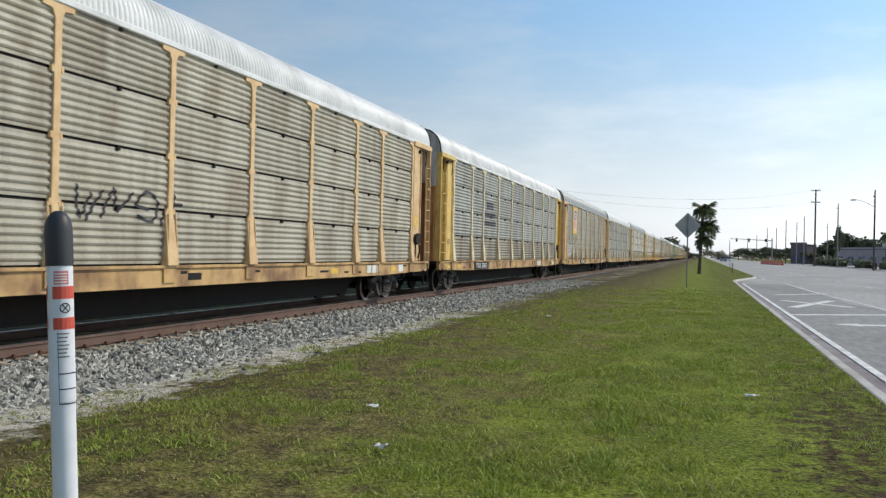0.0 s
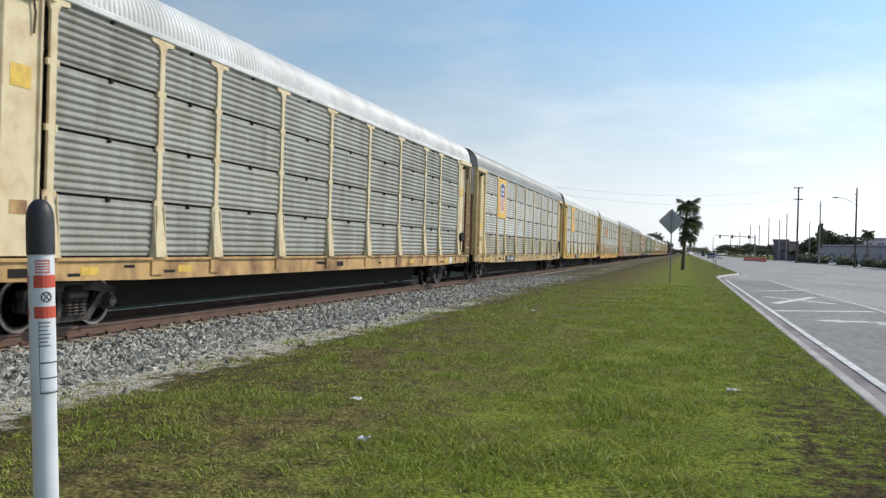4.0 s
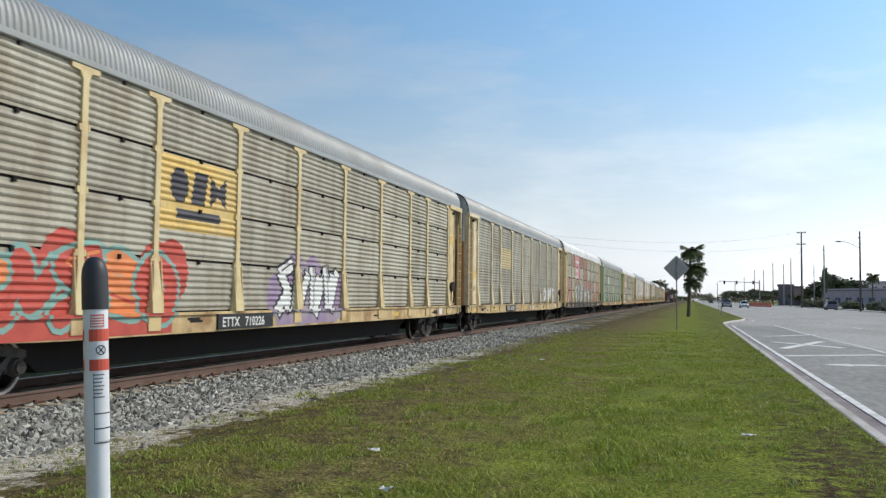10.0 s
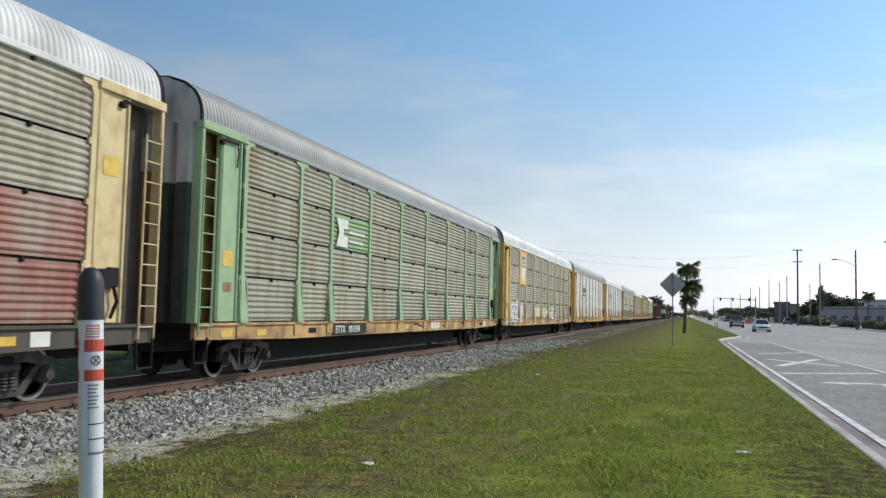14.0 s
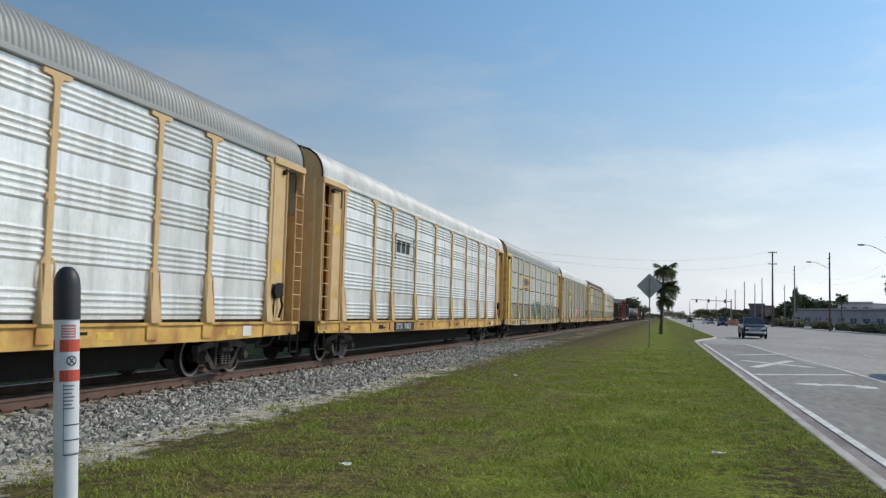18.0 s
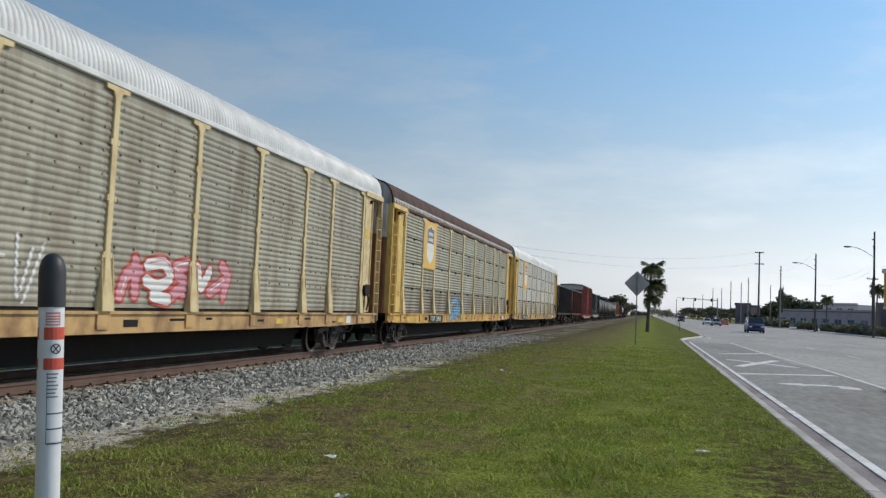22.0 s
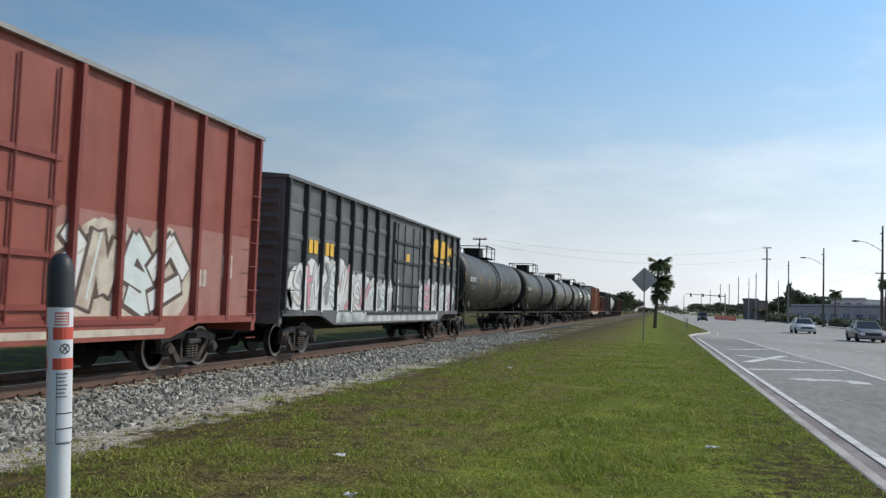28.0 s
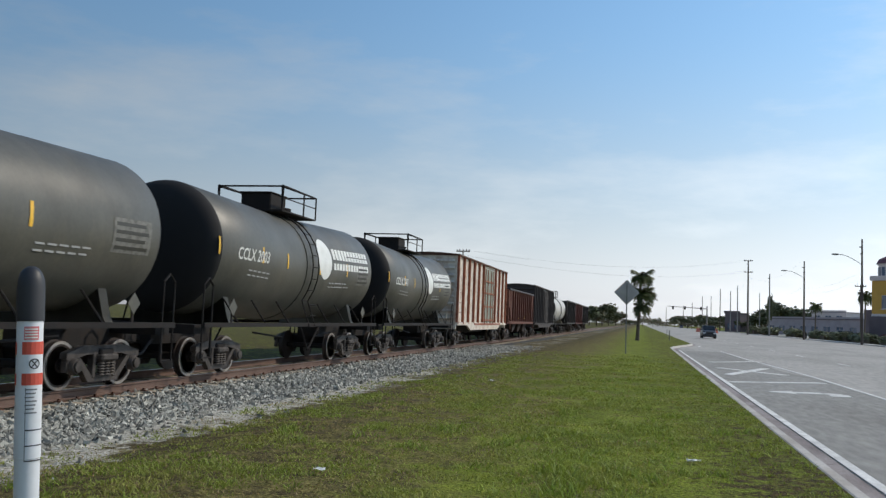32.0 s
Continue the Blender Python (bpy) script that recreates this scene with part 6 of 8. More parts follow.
    rail.tube([(-0.95, 1.4, top + 0.66), (0.95, 1.4, top + 0.66)], 0.025).tube([(-0.95, -1.1, top + 0.66), (0.95, -1.1, top + 0.66)], 0.025)
    rail.tube([(0.95, 0.45, top), (0.95, 0.45, top + 0.66)], 0.025).tube([(-0.95, 0.45, top), (-0.95, 0.45, top + 0.66)], 0.025)
    part("platform_rail", rail, DARK, root)

    def on_shell(y, ang):
        """A pose on the near side of the shell, reading along the wagon."""
        c, s = math.cos(radians(ang)), math.sin(radians(ang))
        return Matrix(((0, -s, c, (r + 0.006) * c), (1, 0, 0, y), (0, c, s, mid - low(y + 0.8) + (r + 0.006) * s), (0, 0, 0, 1)))
    if strips:
        for y in (-L + 0.35, -L * 0.56, -L * 0.3, L * 0.1, L * 0.5, L - 0.45):
            rr = r if abs(y) < L - 0.75 else r - 0.03
            ring = [(rr * math.cos(t), mid + rr * math.sin(t)) for t in [radians(-6 + 5 * k) for k in range(4)]]
            rows = [[(u * 1.006, y + dy, mid + (w - mid) * 1.006) for u, w in ring] for dy in (-0.04, 0.04)]
            part("reflector_strip", sloped(Geo().grid(rows)), YELLOW, root, "yellow reflective strip")
    def plate(y0, y1, a0, a1, d):
        """A sheet that lies on the shell between two angles."""
        return sloped(Geo().grid([[((r + d) * math.cos(radians(a0 + (a1 - a0) * k / 5)), y, mid + (r + d) * math.sin(radians(a0 + (a1 - a0) * k / 5))) for k in range(6)] for y in (y0, y1)]))
    panel = part("data_panel", plate(L - 1.95, L - 0.75, -16, 8, 0.009), mat("data_panel_grey", col(118, 116, 108), 0.6, 0, col(74, 72, 66), 0.7, scale=8.0), root, "faded grey panel of stencilled data")
    for k in range(4):
        part("data_line", plate(L - 1.88, L - 0.85 - 0.1 * (k % 2), -13.5 + 5.4 * k, -11.0 + 5.4 * k, 0.013), TANKGREY, panel, "line of small illegible print")
    for e in (-1, 1):
        part("placard", Geo().prism([(e * (h - 1.5) - 0.2, 1.55), (e * (h - 1.5), 1.35), (e * (h - 1.5) + 0.2, 1.55), (e * (h - 1.5), 1.75)], "x", 1.47, 1.485), TANKGREY2, root, "small diamond placard holder")
        part("placard_bracket", Geo().box(1.44, 1.468, e * (h - 1.5) - 0.03, e * (h - 1.5) + 0.03, 1.12, 1.7), DARK, root)
        part("brake_rod", Geo().cyl((1.2, e * (h - 3.2), 0.95), (1.2, e * 1.2, 0.8), 0.025, n=6), DARK, root)
    if number:
        words("wagon_number", number, 0.4 if logo else 0.32, WHITE, root, on_shell(-L + 1.2, -6), 0.9, 0.006)
    g = Geo()
    rnd = random.Random(int(a))
    for y, n in ((-L + 1.9, 2), (L * 0.25, 2), (L - 3.9, 2)):
        for k in range(n):
            ang = -15 - 4.5 * k
            w = rnd.uniform(0.9, 1.5)
            c, s = math.cos(radians(ang)), math.sin(radians(ang))
            for j in range(5):
                y0 = y + w * j / 5
                g.box((r + 0.004) * c, (r + 0.009) * c, y0, y0 + w / 6.5, mid + r * s - 0.017 - low(y0), mid + r * s + 0.017 - low(y0))
    tagged(part("stencilling", g, mat("stencil_grey", col(150, 150, 146), 0.6), root, "rows of small illegible stencilling"), kind="stuff")
    if logo:
        y0 = L * 0.08
        n = 24
        ell = [(y0 + 0.55 + 0.55 * math.cos(2 * math.pi * k / n), 0.62 * math.sin(2 * math.pi * k / n)) for k in range(n)]
        rings = []
        for q in (1.0, 0.75, 0.5, 0.25, 0.02):
            ring = []
            for y, w in ell + ell[:1]:
                ang = 0.22 + w * q / r
                ring.append(((r + 0.012) * math.cos(ang), y0 + 0.55 + (y - y0 - 0.55) * q, mid + (r + 0.012) * math.sin(ang)))
            rings.append(ring)
        part("logo_disc", sloped(Geo().grid(rings)), WHITE, root, "white oval emblem")
        g = Geo()
        for row, (ang, hh, cnt, wid) in enumerate(((0.33, 0.34, 12, 3.4), (0.08, 0.2, 13, 3.4))):
            for k in range(cnt):
                y = y0 + 1.25 + wid * k / cnt
                a0, a1 = ang - hh / 2 / r, ang + hh / 2 / r
                q = r + 0.012
                g.add([(q * math.cos(a0), y, mid + q * math.sin(a0)), (q * math.cos(a0), y + wid / cnt * 0.78, mid + q * math.sin(a0)),
                       (q * math.cos(a1), y + wid / cnt * 0.78, mid + q * math.sin(a1)), (q * math.cos(a1), y, mid + q * math.sin(a1))], [(0, 1, 2, 3)])
        part("logo_name", sloped(g), WHITE, root, "white bars of a company name")
    return root, h, L


def join_rungs(pts):
    g = Geo()
    for u, w in pts:
        g.cyl((u, -0.22, w), (u, 0.22, w), 0.014, n=6)
    return g.v, g.f


HOPBLACK = mat("hopper_black", col(42, 38, 37), 0.7, 0, col(70, 58, 50), 0.5, scale=1.5, streak=(col(92, 78, 66), 0.5))
HOPBROWN = mat("hopper_brown", col(98, 50, 42), 0.7, 0, col(58, 34, 32), 0.5, scale=1.5, streak=(col(50, 32, 30), 0.6))
REDBOX = mat("boxcar_red", col(150, 79, 65), 0.6, 0, col(126, 60, 48), 0.6, scale=1.2, streak=(col(112, 60, 48), 0.6))
REDTRIM = mat("boxcar_red_trim", col(136, 62, 52), 0.6, 0, col(110, 54, 48), 0.5, scale=1.2)
BLUEBLACK = mat("boxcar_slate", col(100, 102, 103), 0.6, 0, col(66, 64, 62), 0.6, scale=1.2, streak=(col(112, 108, 102), 0.55))
# black paint of the ends, darkened further by shade put into the colour
TANKHEAD = mat("tank_head_black_shaded", col(20, 19, 20), 0.8, 0, col(38, 36, 34), 0.4)
TANKGREY = mat("tank_grey", col(58, 56, 47), 0.5, 0, col(46, 44, 38), 0.6, grain=0.2, scale=0.9, bump=0.05, streak=(col(76, 72, 60), 0.6))
# TANKGREY made paler, with some of the shells' grazing sheen in the colour
TANKGREY2 = mat("tank_grey_sheen", col(88, 86, 77), 0.45, 0, col(68, 66, 58), 0.6, grain=0.2, scale=0.9, bump=0.05, streak=(col(104, 98, 84), 0.6))

hopper(516.4, 531.3, HOPBLACK, "black open coal hopper wagon with rusty patches", marks=False)
hopper(532.6, 546.8, HOPBROWN, "dark brown open coal hopper wagon with white lettering", number="CR 495164")
_r, _h = boxcar(548.5, 568.0, REDBOX, "tall brick red boxcar with white graffiti along the bottom", top=5.28, sill=1.0, posts=16, trim=REDTRIM,
                roof=mat("roof_galvanised", col(150, 148, 142), 0.5, 0.4, col(110, 104, 98), 0.5))
_white, _dark = MATS["spray_white"], MATS["spray_black"]
_pale, _straw = mat("spray_pale", col(216, 226, 222), 0.6, 0, col(190, 200, 196), 0.5), mat("spray_straw", col(208, 198, 180), 0.6, 0, col(150, 122, 106), 0.6, scale=3.0)
part("faded_band", Geo().box(1.42, 1.426, -_h + 4.2, _h - 0.3, 1.1, 2.85), mat("boxcar_red_faded", col(166, 118, 108), 0.65, 0, col(146, 92, 82), 0.6, scale=1.4), _r, "faded painted-over band")
graffiti(_r, -_h + 2.0, -_h + 6.6, 0.98, 2.6, [_pale, _white], MATS["spray_grey"], 101, 4, x=1.434, fat=0.38, cloud=_straw)
graffiti(_r, -1.4, 6.6, 0.98, 2.7, [_pale, _white, _straw], mat("spray_umber", col(96, 78, 70), 0.6), 102, 8, x=1.434, curl=False, fat=0.36, cloud=_straw)
part("sill_overspray", Geo().box(1.531, 1.534, -_h + 3.7, _h - 3.8, 0.76, 0.88), _straw, _r, "strip of mottled overspray on the sill")
letter_bars(_r, "data_block", 7.0, 1.7, 0.6, 0.34, 3, _straw, "pale blocks of small data lettering", 1.43)
letter_bars(_r, "data_block", 8.2, 1.9, 0.5, 0.5, 2, _straw, "pale blocks of small data lettering", 1.43)
words("wagon_number", "NR", 0.42, WHITE, _r, Matrix.Translation((1.427, -_h + 1.6, 2.9)) @ SIDE, 1, 0.01)
words("wagon_number", "LX", 0.42, WHITE, _r, Matrix.Translation((1.427, -_h + 2.9, 2.9)) @ SIDE, 1, 0.01)
words("wagon_number", "400", 0.4, WHITE, _r, Matrix.Translation((1.427, -_h + 1.6, 2.3)) @ SIDE, 1, 0.01)
words("wagon_number", "549", 0.4, WHITE, _r, Matrix.Translation((1.427, -_h + 2.9, 2.3)) @ SIDE, 1, 0.01)
part("end_stripe", Geo().box(-1.4, 1.4, -_h - 0.09, -_h - 0.085, 4.55, 5.1), mat("pale_end_band", col(206, 206, 200), 0.6, 0, col(160, 156, 148), 0.5), _r, "pale band across the end")
part("end_cap_side", Geo().box(1.425, 1.53, -_h + 0.0, -_h + 0.22, 4.6, 5.1), WHITE, _r)

_r, _h = boxcar(569.5, 588.9, BLUEBLACK, "dark slate boxcar with yellow lettering and pale graffiti", top=4.65, sill=1.12, posts=17, trim=mat("boxcar_slate_trim", col(52, 52, 54), 0.6, 0, col(40, 40, 40), 0.5))
for _i in (12, 13, 14):
    _y = -_h + 0.12 + (2 * _h - 0.24) * _i / 16 + 0.28
    letter_bars(_r, "underline", _y, 3.24, 0.64, 0.12, 1, YELLOW, "yellow bar under the company mark", 1.453)
block_mark(_r, -_h + 0.12 + (2 * _h - 0.24) * 12 / 16 + 0.26, 3.45, 3.55, 0.75, YELLOW, "yellow block shapes of a company mark", 1.453)
for _i in (1, 2):
    _y = -_h + 0.12 + (2 * _h - 0.24) * _i / 16 + 0.28
    letter_bars(_r, "company_mark", _y, 2.75, 0.7, 0.36, 2, YELLOW, "yellow block lettering", 1.453)
for _i, (_a, _b, _z, _f) in enumerate(((-9.0, -4.6, 2.6, "spray_white"), (-4.4, 0.2, 2.3, "spray_grey"), (2.9, 8.8, 2.4, "spray_white"))):
    graffiti(_r, _a, _b, 1.15, _z, [_white, MATS["spray_pink"], _white, MATS["spray_grey"], _pale], MATS["spray_grey"], 111 + _i, 7, x=1.46, fat=0.24, cloud=mat("spray_cloud", col(224, 226, 222), 0.65, 0, col(164, 164, 162), 0.7, scale=2.5))
for _k in range(4):
    for _s in (-1, 1):
        part("side_rib", Geo().prism([(1.42, 1.5 + 0.75 * _k), (1.45, 1.56 + 0.75 * _k), (1.45, 1.64 + 0.75 * _k), (1.42, 1.7 + 0.75 * _k)], "y", (-_h + 0.2) if _s < 0 else 3.0, -0.7 if _s < 0 else _h - 0.2), BLUEBLACK, _r)
_rn = random.Random(77)
_ov = mat("pale_overspray", col(204, 206, 203), 0.65, 0, col(128, 130, 130), 0.9, scale=2.2)
part("sill_overspray", Geo().box(1.531, 1.534, -_h + 3.7, _h - 3.8, 0.86, 1.16), _ov, _r, "mottled pale overspray on the sill")
for _k in range(9):
    _y = -_h + 0.8 + _k * 2.05 + _rn.uniform(-0.3, 0.3)
    _n = 14
    part("overspray_patch", Geo().prism([(_y + _rn.uniform(0.7, 1.0) * math.cos(6.283 * q / _n), 1.5 + _rn.uniform(0.28, 0.5) * math.sin(6.283 * q / _n)) for q in range(_n)], "x", 1.452, 1.455), _ov, _r, "pale patch of old overspray")
part("door_notice", Geo().box(1.512, 1.518, 1.0, 1.4, 2.9, 3.3), YELLOW, _r, "small yellow notice")


def painted_posts(root, h, posts, spans, tones, seed):
    """The graffiti runs across the outside posts too."""
    r = random.Random(seed)
    for i in range(posts):
        y = -h + 0.12 + (2 * h - 0.24) * i / (posts - 1)
        if any(a < y < b for a, b in spans):
            part("post_paint", Geo().box(1.547, 1.55, y - 0.045, y + 0.045, 1.16, r.uniform(1.9, 2.5)), r.choice(tones), root, "sprayed paint on a post")


painted_posts(TRAIN[-1][0], 9.7, 17, [(-9.1, 0.2), (2.9, 8.8)], [_white, MATS["spray_cloud"], MATS["spray_grey"]], 6)
tank_car(590.0, 608.9, TANKGREY, "long dark grey tank wagon with yellow strips and top railing", "TILX 291331")
tank_car(609.9, 627.2, TANKGREY, "dark grey tank wagon with white number and yellow strips", "TILX 291337")
tank_car(628.2, 645.2, TANKGREY2, "long dark grey tank wagon with faded white number", "TILX 290841", strips=True)
tank_car(646.2, 658.7, TANKGREY2, "dark grey tank wagon with white oval emblem", "CCLX 2003", logo=True)
tank_car(659.5, 671.7, TANKGREY2, "dark grey tank wagon with white oval emblem and lettering", "CCLX 2041", logo=True)
_o = mat("boxcar_orange", col(158, 92, 64), 0.7, 0, col(116, 66, 50), 0.6)
_r, _h = boxcar(672.5, 688.8, mat("boxcar_white", col(222, 214, 200), 0.65, 0, col(170, 130, 98), 0.6, streak=(col(140, 84, 56), 0.6)), "weathered white boxcar with rusty orange posts", top=4.75, posts=12, trim=_o, door_paint=mat("boxcar_door_grey", col(146, 148, 132), 0.7, 0, col(110, 104, 90), 0.6), roof=RUST)
hopper(690.2, 704.2, mat("gondola_brown", col(112, 70, 56), 0.75, 0, col(80, 52, 44), 0.6), "rusty brown open hopper wagon", top=3.6, marks=False)
boxcar(705.4, 722.5, mat("boxcar_dark", col(66, 58, 54), 0.7, 0, col(48, 44, 42), 0.5), "dark brown boxcar with flat sides", top=4.6)
tank_car(724.0, 738.5, mat("tank_white", col(206, 204, 198), 0.5, 0, col(150, 140, 124), 0.5), "off-white tank wagon with rust streaks", strips=False)
hopper(739.8, 754.0, HOPBLACK, "black open hopper wagon", marks=False)
hopper(755.2, 769.4, HOPBROWN, "dark brown open hopper wagon", marks=False)
hopper(770.6, 785.0, HOPBLACK, "black open hopper wagon at the tail of the train", marks=False)


# ---- things beside the track and the road ----
def marker_post():
    """A round utility marker beside the camera, leaning slightly."""
    root = thing("marker_post", "round white plastic marker post with black cap and red bands", "marker post", pose(-1.95, 2.398, -0.02, 0.8, -2.75, 0))
    wp = mat("post_white", col(226, 228, 232), 0.45, 0, col(196, 196, 198), 0.35, scale=5.0, grain=0.05)
    bp = mat("post_black", col(42, 42, 46), 0.5, 0, col(70, 70, 72), 0.3, scale=6.0, grain=0.05)
    rp = mat("label_red", col(206, 82, 62), 0.5, 0, col(180, 70, 56), 0.3, scale=6.0)
    gp = mat("label_print", col(120, 122, 124), 0.6)
    r = 0.0405
    part("tube", Geo().lathe([(r - 0.002, 0), (r - 0.002, 1.1), (r, 1.102), (r, 1.55)], 36), wp, root, smooth=True)
    part("cap", Geo().lathe([(r + 0.003, 1.545), (r + 0.003, 1.655), (r + 0.001, 1.68), (r - 0.006, 1.703), (r - 0.017, 1.718), (0.012, 1.725), (0.001, 1.726)], 36), bp, root, smooth=True)
    def on_post(a0, a1, z0, z1, d=0.0015):
        pts = [radians(a0 + (a1 - a0) * k / 6) for k in range(7)]
        return Geo().grid([[((r + d) * math.cos(t), (r + d) * math.sin(t), z) for t in pts] for z in (z0, z1)])
    for z0, z1 in ((1.437, 1.478), (1.338, 1.376)):
        part("red_band", on_post(-84, 34, z0, z1, 0.001), rp, root, "red reflective band")
        part("red_band", on_post(-150, -116, z0, z1, 0.001), rp, root, "red reflective band")
    for z in (1.192, 1.142, 1.094):
        part("label_rule", on_post(-64, 30, z, z + 0.004, 0.001), bp, root, "thin dark rule of the label")
    part("label_edge", on_post(-66, -63, 1.094, 1.33, 0.001), gp, root)
    face = -42.0      # the side of the label that is turned to the eye
    part("label_panel", on_post(face - 34, face + 30, 1.484, 1.528), mat("label_pink", col(206, 110, 108), 0.5, 0, col(230, 190, 186), 0.6, scale=30), root, "small red printed label")
    for k in range(4):
        part("print_line", on_post(face - 30, face + 24, 1.49 + 0.009 * k, 1.494 + 0.009 * k, 0.0022), WHITE, root)
    n = 20
    ring = Geo()
    for q0, q1 in ((0.017, 0.0135),):
        v, f = [], []
        for k in range(n):
            for q in (q0, q1):
                da, dz = q * math.cos(2 * math.pi * k / n) / r, q * math.sin(2 * math.pi * k / n)
                t = radians(face + 12) + da
                v.append(((r + 0.002) * math.cos(t), (r + 0.002) * math.sin(t), 1.407 + dz))
            f.append((2 * k, 2 * k + 1, (2 * k + 3) % (2 * n), (2 * k + 2) % (2 * n)))
        ring.add(v, f)
    part("label_circle", ring, bp, root, "black circle symbol")
    # a struck-through symbol inside the circle
    for d in (-1, 1):
        v = []
        for u, w in ((-0.011, -0.011), (-0.008, -0.013), (0.011, 0.011), (0.008, 0.013)):
            t = radians(face + 12) + d * u / r
            v.append(((r + 0.0022) * math.cos(t), (r + 0.0022) * math.sin(t), 1.407 + w))
        part("label_stroke", Geo().add(v, [(0, 1, 2, 3)]), bp, root)
    for k in range(7):
        z = 1.322 - 0.0125 * k
        part("print_line", on_post(face - 26 + 4 * (k % 2), face + 26 - 6 * (k % 3), z, z + 0.0045), gp, root, "line of small illegible print")


marker_post()


def diamond_sign():
    root = thing("road_sign", "grey back of a diamond road sign on a steel post", "road sign", pose(-0.78, 46.4, 0, 0, 0, 8))
    metal = mat("sign_back", col(172, 170, 168), 0.5, 0.15, col(146, 144, 142), 0.4, scale=2.0)
    s = 0.635
    g = Geo().prism([(0, -s + 0.03), (0.03, -s), (s, -0.03), (s, 0.03), (0.03, s), (-0.03, s), (-s, 0.03), (-s, -0.03), (-0.03, -s)], "y", -0.004, 0.004)
    part("panel", g, metal, root, at=pose(0, 0.04, 3.2))
    part("sign_post", Geo().prism([(-0.03, -0.02), (0.03, -0.02), (0.03, 0.0), (0.012, 0.02), (-0.012, 0.02), (-0.03, 0.0)], "z", 0, 3.7), mat("galvanised", col(140, 142, 140), 0.5, 0.6, col(110, 108, 104), 0.4), root)
    for z in (2.9, 3.5):
        part("bolt", Geo().cyl((0, -0.03, z), (0, 0.02, z), 0.015, n=8), DARK, root)


diamond_sign()

LEAF = mat("palm_leaf", col(72, 84, 40), 0.6, 0, col(110, 104, 56), 0.5, scale=2.0, vary=0.3)
# leaves of the far trees, lightened to carry the haze of distance
LEAF2 = mat("tree_leaf_hazed", col(92, 98, 66), 0.7, 0, col(74, 76, 54), 0.5, scale=0.8, vary=0.45, island=True)
LEAF3 = mat("dry_leaf", col(112, 104, 76), 0.7, 0, col(82, 80, 58), 0.5, scale=0.8, vary=0.4, island=True)
HEDGE = mat("hedge_leaf", col(108, 114, 76), 0.7, 0, col(104, 88, 50), 0.5, scale=0.8, vary=0.4, island=True)
BARK = mat("bark", col(108, 96, 82), 0.9, 0, col(70, 62, 54), 0.6, scale=4.0, bump=0.6)


def frond(length, droop, seed):
    """A feathered palm leaf along +y that arches down."""
    r = random.Random(seed)
    g = Geo()
    pts = []
    n = 11
    for k in range(n):
        t = k / (n - 1)
        pts.append(Vector((0, length * t * (1 - 0.25 * droop * t), length * (0.35 * t - droop * 0.95 * t * t))))
    g.tube([tuple(p) for p in pts], 0.02, 4)
    for k in range(1, n):
        p = pts[k]
        w = length * 0.42 * math.sin(math.pi * min(0.95, 0.15 + 0.85 * k / n)) + 0.08
        for s in (-1, 1):
            for j in range(2):
                q = pts[k - 1].lerp(p, j * 0.5 + 0.25)
                tip = q + Vector((s * w * r.uniform(0.8, 1.1), w * 0.55, -w * r.uniform(0.25, 0.7)))
                d = (p - pts[k - 1]).normalized() * 0.05
                g.add([tuple(q - d), tuple(q + d), tuple(tip)], [(0, 1, 2)])
    return g


def palm(x, y, h, size, seed, heads=((0, 0, 1.0),), label="shaggy palm tree with dense arching fronds"):
    root = thing("palm_tree", label, "palm tree", pose(x, y, 0))
    r = random.Random(seed)
    lean = r.uniform(-0.02, 0.04)
    prof = [(0.2, 0), (0.17, 0.4), (0.15, h * 0.5), (0.13, h * 0.92)]
    g = Geo().lathe(prof, 12)
    g.v = [(a + lean * c, b, c) for a, b, c in g.v]
    part("trunk", g, BARK, root, smooth=True)
    k = 0
    for hx, hz, hs in heads:
        for ring, (cnt, dr) in enumerate(((6, 0.25), (8, 0.6), (9, 1.0), (8, 1.45))):
            for i in range(cnt):
                me = shared("frond%d" % (ring * 3 + i % 3), lambda: frond(1.0, dr, ring * 7 + i))
                az = 360 * (i + 0.5 * (ring % 2)) / cnt + r.uniform(-12, 12)
                m = pose(hx + lean * h, 0, h * 0.93 + hz, r.uniform(-8, 8) + (18 if ring == 0 else 0), 0, az) @ Matrix.Scale(size * hs * r.uniform(0.85, 1.1), 4)
                part("frond", me, LEAF, root, at=m)
                k += 1
    return root


palm(-0.3, 84.5, 6.2, 1.25, 2, heads=((0.1, 0.35, 1.0), (0.35, -1.2, 1.0), (0.15, -2.5, 0.8)))


